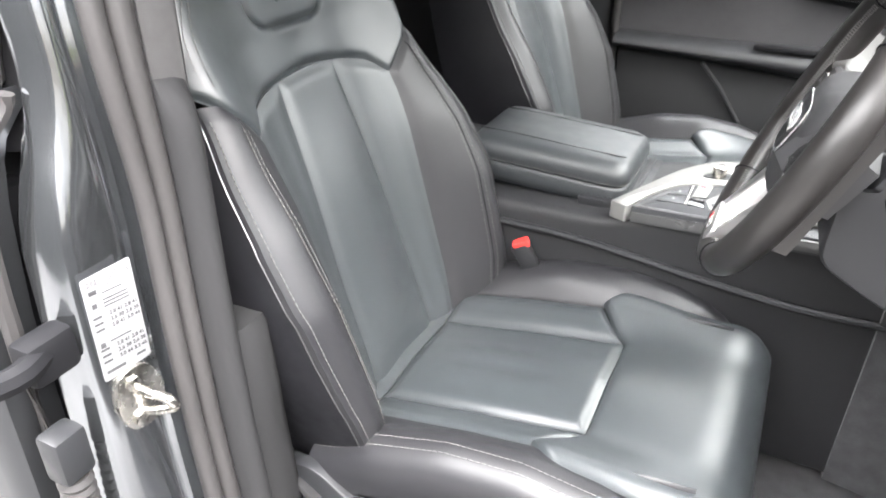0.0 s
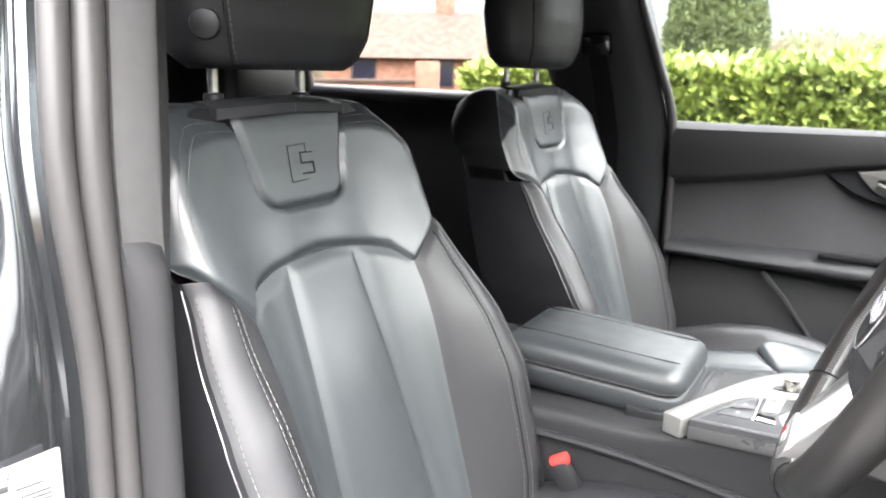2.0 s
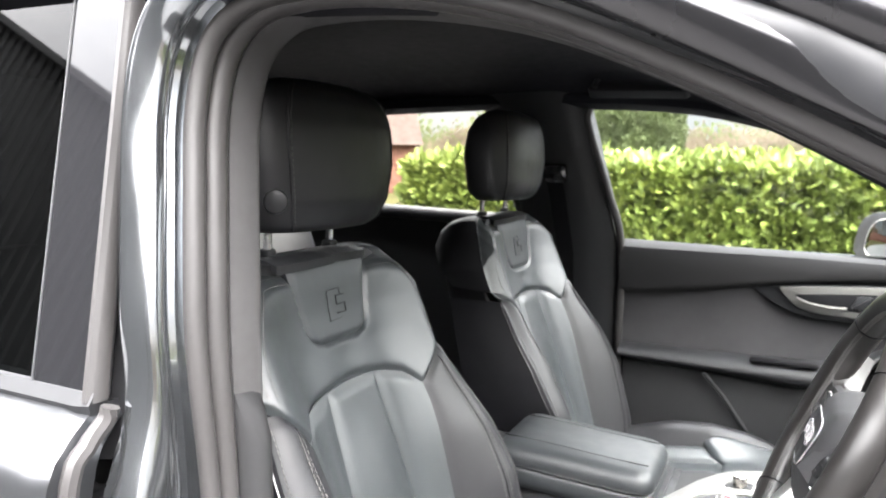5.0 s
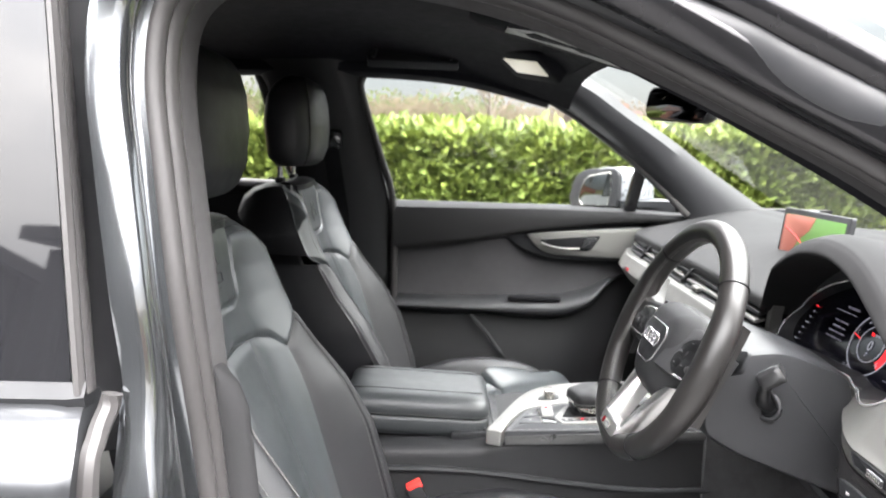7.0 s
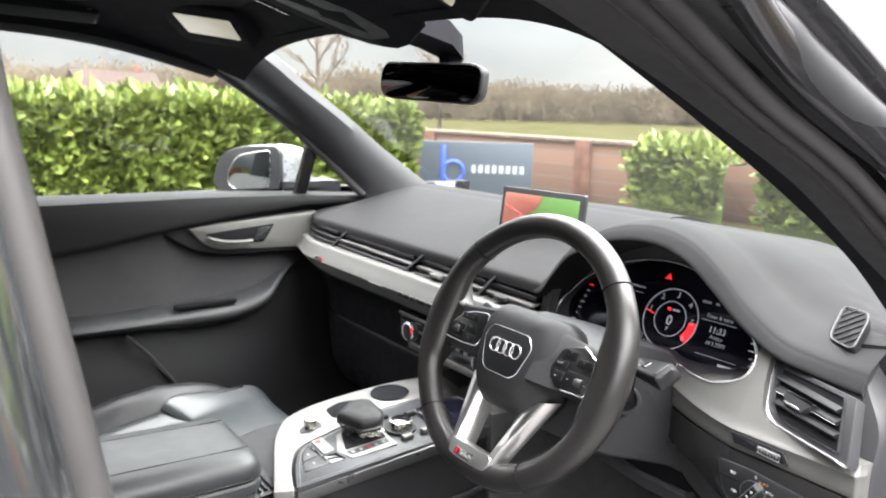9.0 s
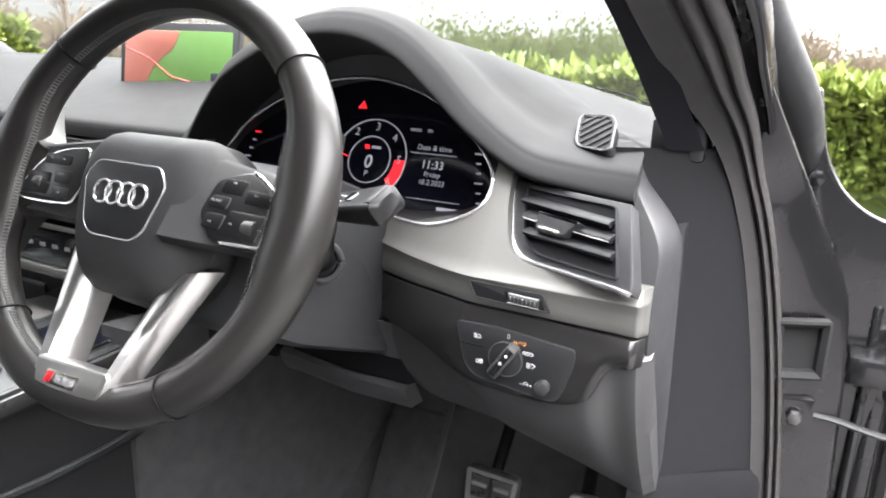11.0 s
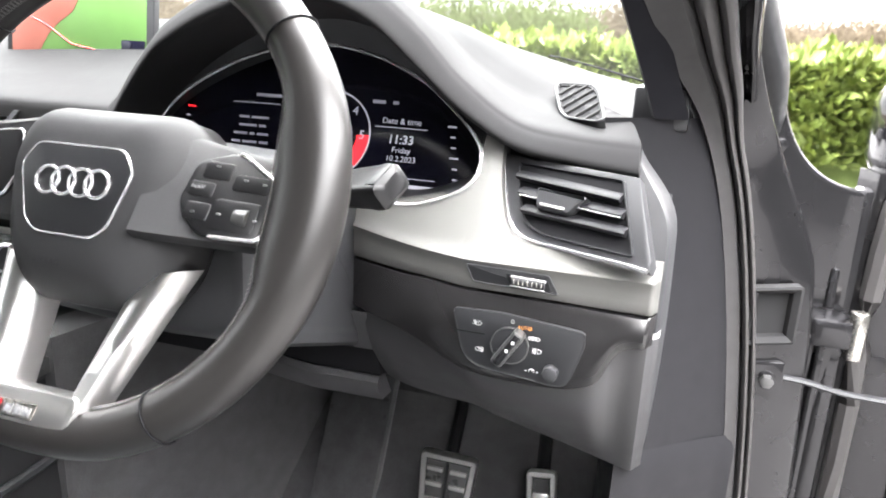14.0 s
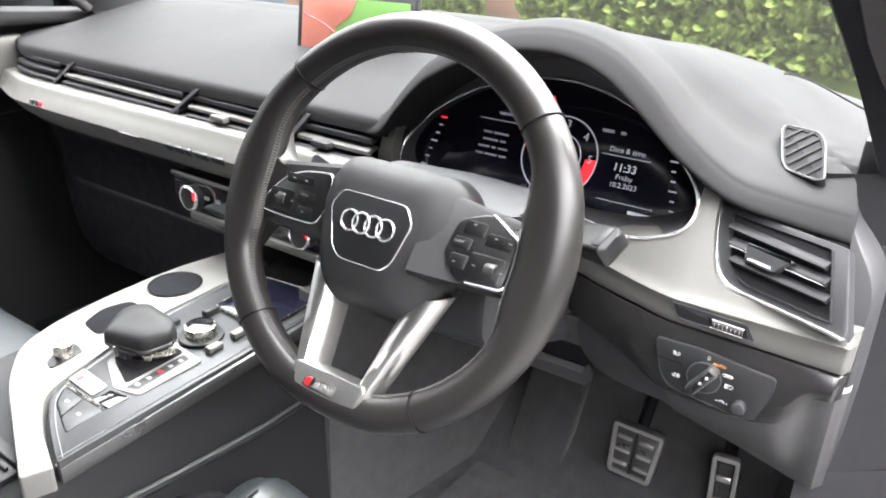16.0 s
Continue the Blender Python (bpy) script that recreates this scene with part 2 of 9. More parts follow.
def part(name, bm, material, parent, label="", sharp=38):
    """Links a bmesh in world places as one mesh object under a thing or a part."""
    finish(bm, sharp)
    me = bpy.data.meshes.new(name)
    bm.to_mesh(me)
    bm.free()
    me.materials.append(material)
    ob = new(name, me)
    if parent is not None:
        ob.parent = parent
        if parent.type == "EMPTY":
            ob.matrix_parent_inverse = Matrix.Translation(-parent.location)
    if label:
        ob["label"] = label
    return ob


def thing(name, base, label, category, group="", kind=""):
    ob = new(name)
    ob.location = base
    ob.empty_display_size = 0.05
    return tagged(ob, label, category, group, kind)


def solo(name, bm, material, label, category, group="", kind="", sharp=38):
    return tagged(part(name, bm, material, None, sharp=sharp), label, category, group, kind)


def interp(v, pts):
    return float(np.interp(v, [p[0] for p in pts], [p[1] for p in pts]))


def smooth(a, b, v):
    v = min(max((v - a) / (b - a), 0.0), 1.0)
    return v * v * (3 - 2 * v)


def curve(pts, n, closed=False):
    """Points along a Catmull-Rom spline through pts."""
    p = [Vector(q) for q in pts]
    out, m = [], len(p)
    spans = m if closed else m - 1
    for i in range(n):
        s = i / (n if closed else n - 1) * spans
        k = min(int(s), spans - 1)
        t = s - k
        if closed:
            a, b, c, d = p[(k - 1) % m], p[k % m], p[(k + 1) % m], p[(k + 2) % m]
        else:
            a, b, c, d = p[max(k - 1, 0)], p[k], p[k + 1], p[min(k + 2, m - 1)]
        out.append(0.5 * ((2 * b) + (c - a) * t + (2 * a - 5 * b + 4 * c - d) * t * t + (3 * b - a - 3 * c + d) * t ** 3))
    return out


def add_loft(bm, rings, cap=True, closed=True, ends=False):
    """Skins a row of rings of equal length."""
    vs = [[bm.verts.new(p) for p in r] for r in rings]
    n = len(vs[0])
    for a, b in zip(vs, vs[1:] + ([vs[0]] if ends else [])):
        for i in range(n if closed else n - 1):
            j = (i + 1) % n
            bm.faces.new((a[i], a[j], b[j], b[i]))
    if cap and closed and not ends:
        bm.faces.new(vs[0])
        bm.faces.new(vs[-1])
    return bm


def loft(rings, cap=True, closed=True, ends=False):
    return add_loft(bmesh.new(), rings, cap, closed, ends)


def add_tube(bm, pts, r, sides=8, closed=False, flat=1.0, up=(0, 0, 1)):
    pts = [Vector(p) for p in pts]
    rings, m = [], len(pts)
    for i, p in enumerate(pts):
        a = pts[(i - 1) % m] if closed else pts[max(i - 1, 0)]
        b = pts[(i + 1) % m] if closed else pts[min(i + 1, m - 1)]
        d = (b - a).normalized()
        s = d.cross(Vector(up))
        s = s.normalized() if s.length > 1e-4 else d.orthogonal().normalized()
        u = s.cross(d).normalized()
        rr = r[i] if isinstance(r, (list, tuple)) else r
        rings.append([p + rr * (math.cos(k * math.tau / sides) * s + flat * math.sin(k * math.tau / sides) * u) for k in range(sides)])
    return add_loft(bm, rings, True, True, closed)


def tube(pts, r, sides=8, closed=False, flat=1.0, up=(0, 0, 1)):
    return add_tube(bmesh.new(), pts, r, sides, closed, flat, up)


def add_box(bm, c, size, bevel=0.0, m=None, seg=2):
    """A box with rounded edges, centred at c, turned by m."""
    r = bmesh.ops.create_cube(bm, size=1)
    bmesh.ops.scale(bm, vec=size, verts=r["verts"])
    if bevel:
        es = list({e for v in r["verts"] for e in v.link_edges})
        g = bmesh.ops.bevel(bm, geom=es, offset=bevel, segments=seg, affect="EDGES", profile=0.5)
        vs = list({v for f in g["faces"] for v in f.verts} | {v for v in r["verts"] if v.is_valid})
    else:
        vs = r["verts"]
    t = Matrix.Translation(c) @ (m.to_4x4() if m else Matrix())
    bmesh.ops.transform(bm, matrix=t, verts=vs)
    return bm


def box(c, size, bevel=0.0, m=None, seg=2):
    return add_box(bmesh.new(), c, size, bevel, m, seg)


def add_cyl(bm, c, axis, r, h, bevel=0.0, sides=32, r2=None):
    g = bmesh.ops.create_cone(bm, cap_ends=True, segments=sides, radius1=r, radius2=r if r2 is None else r2, depth=h)
    vs = g["verts"]
    if bevel:
        es = [e for e in {e for v in vs for e in v.link_edges} if abs((e.verts[0].co - e.verts[1].co).z) < 1e-6]
        k = bmesh.ops.bevel(bm, geom=es, offset=bevel, segments=2, affect="EDGES", profile=0.5)
        vs = list({v for f in k["faces"] for v in f.verts} | {v for v in vs if v.is_valid})
    q = Vector((0, 0, 1)).rotation_difference(Vector(axis)).to_matrix().to_4x4()
    bmesh.ops.transform(bm, matrix=Matrix.Translation(c) @ q, verts=vs)
    return bm


def cyl(c, axis, r, h, bevel=0.0, sides=32, r2=None):
    return add_cyl(bmesh.new(), c, axis, r, h, bevel, sides, r2)


def round_poly(pts, r, seg=5):
    """A flat outline with its corners rounded; r: one radius or one a corner."""
    out, n = [], len(pts)
    for i in range(n):
        a, b, c = Vector(pts[i - 1]), Vector(pts[i]), Vector(pts[(i + 1) % n])
        k = r[i] if isinstance(r, (list, tuple)) else r
        k = min(k, 0.48 * (a - b).length, 0.48 * (c - b).length)
        p, q = b + (a - b).normalized() * k, b + (c - b).normalized() * k
        for s in range(seg + 1):
            t = s / seg
            out.append((1 - t) ** 2 * p + 2 * t * (1 - t) * b + t * t * q)
    return out


def inset(pts, d):
    """Moves a flat outline inwards by d (outline either way round)."""
    n = len(pts)
    area = sum(pts[i - 1][0] * pts[i][1] - pts[i][0] * pts[i - 1][1] for i in range(n))
    s = 1 if area > 0 else -1
    out = []
    for i in range(n):
        t = (Vector(pts[(i + 1) % n]) - Vector(pts[i - 1])).normalized()
        out.append(Vector(pts[i]) + s * d * Vector((-t.y, t.x)))
    return out


def plate(pts, at, h, bevel=0.002, back=0.0):
    """A rounded slab on a flat outline; at(a, b, n) gives the place, n towards the viewer: from back up to h."""
    rings = [[at(p[0], p[1], back) for p in pts], [at(p[0], p[1], h - bevel) for p in pts]]
    rings.append([at(p[0], p[1], h - bevel * 0.3) for p in inset(pts, bevel * 0.3)])
    rings.append([at(p[0], p[1], h) for p in inset(pts, bevel)])
    return loft(rings)


def grid(fn, us, vs, back=None):
    """A sheet fn(u, v); back: a vector by which its rim is turned over, to give it an edge."""
    bm = bmesh.new()
    g = [[bm.verts.new(fn(u, v)) for u in us] for v in vs]
    for i in range(len(vs) - 1):
        for j in range(len(us) - 1):
            bm.faces.new((g[i][j], g[i][j + 1], g[i + 1][j + 1], g[i + 1][j]))
    if back is not None:
        rim = g[0] + [r[-1] for r in g[1:]] + g[-1][-2::-1] + [r[0] for r in g[-2:0:-1]]
        low = [bm.verts.new(v.co + Vector(back)) for v in rim]
        for i in range(len(rim)):
            j = (i + 1) % len(rim)
            bm.faces.new((rim[i], rim[j], low[j], low[i]))
    return bm


def steps(n, edge=0.5):
    """0 to 1 in n steps, closer together at both ends."""
    return [(1 - edge) * i / n + edge * (0.5 - 0.5 * math.cos(math.pi * i / n)) for i in range(n + 1)]


def dashes(bm, pts, long=0.0055, gap=0.0024, r=0.00065, lift=None):
    """A seam of single stitches along pts."""
    pts = [Vector(p) for p in pts]
    run, on, cur = 0.0, True, [pts[0]]
    for a, b in zip(pts, pts[1:]):
        left = (b - a).length
        if left < 1e-7:
            continue
        d, at = (b - a) / left, a
        while left > 0:
            need = (long if on else gap) - run
            if left < need:
                run += left
                left = 0
            else:
                at = at + d * need
                left -= need
                run = 0.0
                if on:
                    add_tube(bm, [cur[0], at], r, 4)
                on = not on
                cur = [at]
    return bm


def text(body, size, at, h=0.0004, align="CENTER", bold=0.0):
    """Raised lettering in the built-in font; at(a, b, n) gives the place."""
    c = bpy.data.curves.new("lettering", "FONT")
    c.body, c.size, c.align_x, c.align_y, c.resolution_u = body, size, align, "CENTER", 3
    c.offset = bold
    ob = bpy.data.objects.new("lettering", c)
    me = bpy.data.meshes.new_from_object(ob)
    bm = bmesh.new()
    bm.from_mesh(me)
    for v in bm.verts:
        v.co = at(v.co.x, v.co.y, h)
    bpy.data.objects.remove(ob)
    bpy.data.curves.remove(c)
    bpy.data.meshes.remove(me)
    return bm


def framed(o, right, up):
    """at(a, b, n) for a flat face: origin, way to its right and up as seen from the front."""
    o, right, up = Vector(o), Vector(right).normalized(), Vector(up)
    n = right.cross(up).normalized()
    up = n.cross(right).normalized()
    return lambda a, b, d=0.0: o + a * right + b * up + d * n

# ---------------------------------------------------------------- setting: ground and car shell
# door opening: plan places (x, y, z) of the inner trim edge, from the sill at the rear, up, over and down in front
OPEN = [(-0.47, -0.715, 0.50), (-0.497, -0.708, 0.75), (-0.520, -0.692, 0.95), (-0.541, -0.671, 1.13), (-0.557, -0.653, 1.25), (-0.570, -0.638, 1.34), (-0.581, -0.623, 1.43), (-0.575, -0.611, 1.495), (-0.545, -0.603, 1.530), (-0.50, -0.602, 1.541), (-0.42, -0.606, 1.540), (-0.32, -0.618, 1.525), (-0.22, -0.636, 1.497), (-0.10, -0.660, 1.446), (0.0, -0.680, 1.396), (0.10, -0.703, 1.341), (0.22, -0.722, 1.262), (0.295, -0.752, 1.200), (0.350, -0.790, 1.140), (0.374, -0.818, 1.06), (0.388, -0.842, 0.94), (0.395, -0.860, 0.80), (0.398, -0.872, 0.65), (0.398, -0.885, 0.45)]
opening = curve(OPEN, 150)


def opening_frame(k):
    p = opening[k]
    d = (opening[min(k + 1, 149)] - opening[max(k - 1, 0)]).normalized()
    side = Vector((0, -1, 0))
    side = (side - side.dot(d) * d).normalized()
    away = side.cross(d).normalized()
    return p, away, side


def width(k):
    """The rubber and the jamb are narrower low down than high up."""
    p = opening[k]
    if p.x < -0.3:
        return 0.78 + 0.22 * smooth(1.0, 1.24, p.z)
    return 1.0 - 0.40 * smooth(-0.25, 0.0, p.x) if p.x < 0.1 else 0.27 + 0.33 * smooth(1.10, 1.24, p.z)


def rimmed(prof, k0=0, k1=150, tw=None):
    """A strip round the door opening. prof: (away from the opening, outwards)."""
    rows = []
    for k in range(k0, k1):
        p, away, side = opening_frame(k)
        if away.dot(Vector((-0.05, 0, 1.05)) - p) > 0:
            away = -away
        f = width(k)
        rows.append([p + a * away + s * f * side for a, s in (tw(prof, k) if tw else prof)])
    return loft(rows, cap=False, closed=False)


def seal(o, s, r):
    return [(o + r * math.cos(q) * 0.9, s + r * math.sin(q)) for q in [math.tau * i / 14 for i in range(15)]]


body = thing("body_side", (-0.1, -0.8, 0.3), "dark grey metallic door frame with black rubber seals", "door frame", kind="structure")


def trim_prof(prof, k):
    e = 0.014 * smooth(62, 50, k)
    return [(a, s_ + e * smooth(0.04, 0.0, s_)) for a, s_ in prof]


def cover_prof(prof, k):
    e = smooth(COVER_TOP, COVER_TOP - 1.5, k)
    return [(a if a > 0 else a * e + 0.002 * (1 - e), s_) for a, s_ in prof]


COVER_TOP = next(k for k in range(150) if opening[k].z > 1.137)
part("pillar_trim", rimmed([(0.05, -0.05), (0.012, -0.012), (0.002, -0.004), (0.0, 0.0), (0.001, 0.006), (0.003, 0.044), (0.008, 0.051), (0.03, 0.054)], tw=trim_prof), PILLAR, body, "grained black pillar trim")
part("inner_seal", rimmed(seal(0.012, 0.0690, 0.0145)), RUBBER, body, "soft grey rubber door seal")
part("outer_seal", rimmed(seal(0.014, 0.0960, 0.0125)), RUBBER, body, "soft grey rubber door seal")


HIGH = [(0.010, 0.106), (0.026, 0.110), (0.029, 0.116), (0.024, 0.122), (0.0205, 0.129), (0.0210, 0.1345), (0.0235, 0.140), (0.0275, 0.1455), (0.0330, 0.1505), (0.040, 0.1545), (0.046, 0.1560), (0.050, 0.1550), (0.053, 0.148)]
LOW = [(0.010, 0.106), (0.034, 0.110), (0.038, 0.116), (0.032, 0.124), (0.022, 0.135), (0.0185, 0.146), (0.0190, 0.160), (0.0200, 0.175), (0.0215, 0.190), (0.0245, 0.203), (0.031, 0.213), (0.043, 0.220), (0.065, 0.223)]


def jamb_prof(prof, k):
    e, up = 1.0 - 0.6 * smooth(-0.35, 0.0, opening[k].x), smooth(1.0, 1.18, opening[k].z)
    out = []
    for (a0, s0), (a1, s1) in zip(LOW, HIGH):
        a, s = a0 + (a1 - a0) * up, s0 + (s1 - s0) * up
        out.append((a, min(s, 0.14) + max(s - 0.14, 0) * e))
    return out


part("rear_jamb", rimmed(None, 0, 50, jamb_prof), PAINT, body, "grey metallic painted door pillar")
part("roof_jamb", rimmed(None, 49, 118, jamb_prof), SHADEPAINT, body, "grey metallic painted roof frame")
fj = []
for i in range(40):
    z = 0.42 + 0.90 * i / 39
    xl = interp(z, [(0.42, 0.40), (0.95, 0.408), (1.14, 0.385), (1.20, 0.35), (1.26, 0.29), (1.32, 0.21)])
    yl = interp(z, [(0.42, -0.905), (0.80, -0.872), (0.94, -0.856), (1.06, -0.835), (1.14, -0.812), (1.20, -0.790), (1.26, -0.765), (1.32, -0.750)])
    xr = interp(z, [(0.42, 0.435), (1.02, 0.435), (1.10, 0.42), (1.16, 0.385), (1.24, 0.30), (1.32, 0.20)])
    yr = interp(z, [(0.42, -0.955), (0.74, -0.943), (0.90, -0.935), (0.99, -0.926), (1.03, -0.912), (1.07, -0.891), (1.11, -0.872), (1.16, -0.849), (1.24, -0.815), (1.32, -0.795)])
    a, b = Vector((xl, yl, z)), Vector((xr, yr, z))
    fj.append([a + Vector((0.05, 0.02, 0)), a + Vector((0.004, 0.004, 0)), a, a.lerp(b, 0.10) + Vector((-0.004, 0, 0)), a.lerp(b, 0.5) + Vector((-0.004, 0, 0)), a.lerp(b, 0.90) + Vector((-0.004, 0, 0)), a.lerp(b, 0.97) + Vector((-0.002, 0, 0)), b + Vector((0.004, 0, 0)), b + Vector((0.012, 0.002, 0)), b + Vector((0.07, 0.015, 0))])
part("front_jamb", loft(fj, cap=False, closed=False), SHADEPAINT, body, "hinge pillar in shaded body paint")
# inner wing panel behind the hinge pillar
part("wing_inner", plate(round_poly([(-0.78, 0.42), (-0.78, 1.20), (-0.868, 1.205), (-0.882, 1.135), (-0.904, 1.098), (-0.935, 1.074), (-0.972, 1.066), (-0.985, 0.42)], [0.01, 0.01, 0.004, 0.02, 0.02, 0.02, 0.006, 0.01], 4), lambda a, b, n: Vector((0.53 - n - 0.03 * smooth(0.95, 1.1, b), a, b)), 0.012, 0.006), SHADEPAINT, body, "inner wing in shaded body paint")
wb = thing("wing_bolt", (0.49, -0.876, 1.11), "bolt head in shaded body paint on the inner wing", "bolt")
part("washer", cyl((0.497, -0.876, 1.110), (-1, 0, 0), 0.017, 0.006, 0.002, 24), SHADEPAINT, wb)
part("bolt_head", cyl((0.490, -0.876, 1.110), (-1, 0, 0), 0.010, 0.010, 0.003, 6), SHADEPAINT, wb)
part("wing_boss", cyl((0.515, -0.951, 1.007), (-1, 0, 0), 0.013, 0.012, 0.005, 20), SHADEPAINT, body)
# lower part of the centre pillar trim, standing proud
part("pillar_cover", rimmed([(0.05, -0.02), (-0.010, 0.016), (-0.020, 0.026), (-0.0235, 0.034), (-0.0235, 0.042), (-0.018, 0.052), (-0.008, 0.057), (0.008, 0.058)], 0, COVER_TOP + 1, cover_prof), SOFTTOP, body, "grained grey lower pillar cover")
part("pillar_foot", loft([[Vector((x + dx, y + dy, z)) for dx, dy in ((-0.05, 0.07), (0.0, 0.05), (0.012, 0.03), (0.012, -0.004), (0.002, -0.02), (-0.05, -0.015))] for x, y, z in ((-0.470, -0.715, 0.50), (-0.492, -0.710, 0.72), (-0.503, -0.704, 0.862), (-0.509, -0.702, 0.872))]), SOFTTOP, body, "grained grey pillar foot cover")
part("sill_cover", box((-0.05, -0.77, 0.50), (0.95, 0.12, 0.05), 0.012), SOFT, body, "black sill cover")
part("footwell_side", box((0.68, -0.80, 0.75), (0.42, 0.03, 0.62), 0.01), HARD, body)
# striker and label on the pillar


def on_jamb(y, z, n):
    """A place on the painted rear jamb at that y and height, n proud of it."""
    k = min(range(50), key=lambda i: abs(opening[i].z - z))
    p, away, side = opening_frame(k)
    if away.dot(Vector((-0.05, 0, 1.05)) - p) > 0:
        away = -away
    s_ = (p.y - y) / max(-side.y, 0.5) / width(k)
    return Vector((p.x + away.x * interp(s_, [(q[1], q[0]) for q in jamb_prof(None, k)]) + side.x * s_ * width(k) + n, y, z))


st_at = framed(on_jamb(-0.827, 0.862, 0.004), (0.12, 0.98, -0.05), (-0.06, 0.11, 1))
sk = thing("door_striker", (-0.54, -0.83, 0.85), "shiny steel door striker bolted to the painted pillar", "striker")
so_ = round_poly([(-0.020, -0.034), (0.014, -0.036), (0.028, 0.0), (0.012, 0.036), (-0.022, 0.034), (-0.030, 0.0)], 0.014, 5)
part("striker_plate", plate(so_, st_at, 0.004, 0.002, -0.012), STEEL, sk)
part("striker_loop", tube(curve([st_at(-0.006, 0.012, 0.0), st_at(-0.002, 0.010, 0.018), st_at(0.006, 0.004, 0.034), st_at(0.010, -0.008, 0.036), st_at(0.004, -0.014, 0.020), st_at(-0.004, -0.018, 0.0)], 24), 0.0052, 10), STEEL, sk)
for b in (0.020, -0.022):
    part("bolt", cyl(st_at(-0.008, b, 0.006), (1, -0.1, 0), 0.0085, 0.006, 0.002, 6), STEEL, sk)
lb_at = framed((-0.5345, -0.8265, 0.9495), (0.12, 0.98, -0.05), (-0.06, 0.11, 1))
lab = thing("tyre_label", (-0.54, -0.83, 0.90), "white printed tyre pressure label on the painted pillar", "label")
part("paper", plate(round_poly([(-0.026, -0.056), (0.026, -0.052), (0.026, 0.056), (-0.026, 0.052)], 0.003, 3), lb_at, 0.0006, 0.0002), PAPER, lab)


def ink(a, b, w, h):
    part("print_bar", plate([Vector((a - w / 2, b - h / 2)), Vector((a + w / 2, b - h / 2)), Vector((a + w / 2, b + h / 2)), Vector((a - w / 2, b + h / 2))], lb_at, 0.0009, 0.0001, 0.0005), INK, lab)


for i in range(4):
    part("print_ring", tube([lb_at(-0.021 + 0.0035 * i + 0.0026 * math.cos(q * math.tau / 12), 0.0455 + 0.0026 * math.sin(q * math.tau / 12), 0.0008) for q in range(12)], 0.0003, 4, True), INK, lab)
part("car_outline", tube(curve([lb_at(-0.002, 0.038, 0.0008), lb_at(0.004, 0.045, 0.0008), lb_at(0.010, 0.050, 0.0008), lb_at(0.018, 0.049, 0.0008), lb_at(0.022, 0.044, 0.0008), lb_at(0.022, 0.039, 0.0008)], 20), 0.0004, 4), INK, lab)
for a, b, w, h in ((-0.017, 0.0365, 0.008, 0.0045), (0.002, 0.033, 0.02, 0.0012), (-0.018, 0.023, 0.005, 0.005), (0.004, 0.026, 0.026, 0.0012), (0.004, 0.0225, 0.026, 0.0012), (0.004, 0.019, 0.026, 0.0012), (-0.019, -0.018, 0.005, 0.005), (0.0, -0.017, 0.022, 0.0012)):
    ink(a, b, w, h)
for i, (l1, l2) in enumerate((("2.8 41", "2.8 41"), ("2.6 38", "2.6 38"), ("2.8 41", "3.0 44"), ("2.8 41", "2.8 41"), ("2.6 38", "2.6 38"), ("3.0 44", "3.2 46"))):
    b = (0.011 - 0.0065 * i) if i < 3 else (-0.023 - 0.0065 * (i - 3))
    for a, s in ((0.001, l1), (0.017, l2)):
        part("print_figure", text(s, 0.0056, lambda x, y, n, a=a, b=b: lb_at(a + x, b + y, 0.0011), bold=0.00018), INK, lab)
    ink(-0.018, b, 0.009, 0.0022)
ink(-0.012, -0.047, 0.020, 0.003)
ink(0.016, -0.0445, 0.010, 0.0025)

# hinge pillar fittings
ck_at = framed((0.413, -0.890, 0.870), (0.28, -0.96, 0), (0, 0, 1))
ck = thing("door_check_strap", (0.42, -0.89, 0.86), "steel door check strap bolted to the hinge pillar", "check strap")
part("bracket", plate(round_poly([(-0.016, -0.02), (0.02, -0.018), (0.02, 0.02), (-0.016, 0.02)], 0.004, 3), ck_at, 0.006, 0.002, -0.01), SHADEPAINT, ck)
part("pin", cyl(ck_at(0.0, 0.0, 0.010), (-1, 0, 0), 0.0075, 0.012, 0.002, 6), GREYTRIM, ck)
part("pin_seat", cyl(ck_at(0.0, 0.0, 0.006), (-1, 0, 0), 0.011, 0.003, 0.001, 20), SHADEPAINT, ck)
part("arm", tube(curve([(0.418, -0.892, 0.872), (0.425, -0.93, 0.868), (0.432, -0.98, 0.858), (0.45, -1.06, 0.85)], 16), 0.0055, 8, flat=0.6), HARD, ck)
bx = round_poly([(-0.030, -0.034), (0.022, -0.030), (0.022, 0.034), (-0.030, 0.030)], 0.004, 3)
bx_at = framed((0.413, -0.889, 0.944), (0.28, -0.96, 0), (0, 0, 1))
tg = thing("cable_socket", (0.43, -0.886, 0.92), "square black plastic socket frame on the hinge pillar", "socket")
part("socket_frame", loft([[bx_at(p.x, p.y, 0.0) for p in bx], [bx_at(p.x, p.y, 0.012) for p in bx], [bx_at(p.x, p.y, 0.013) for p in inset(bx, 0.003)], [bx_at(p.x, p.y, 0.008) for p in inset(bx, 0.008)], [bx_at(p.x, p.y, -0.01) for p in inset(bx, 0.010)]]), SOFTTOP, tg)

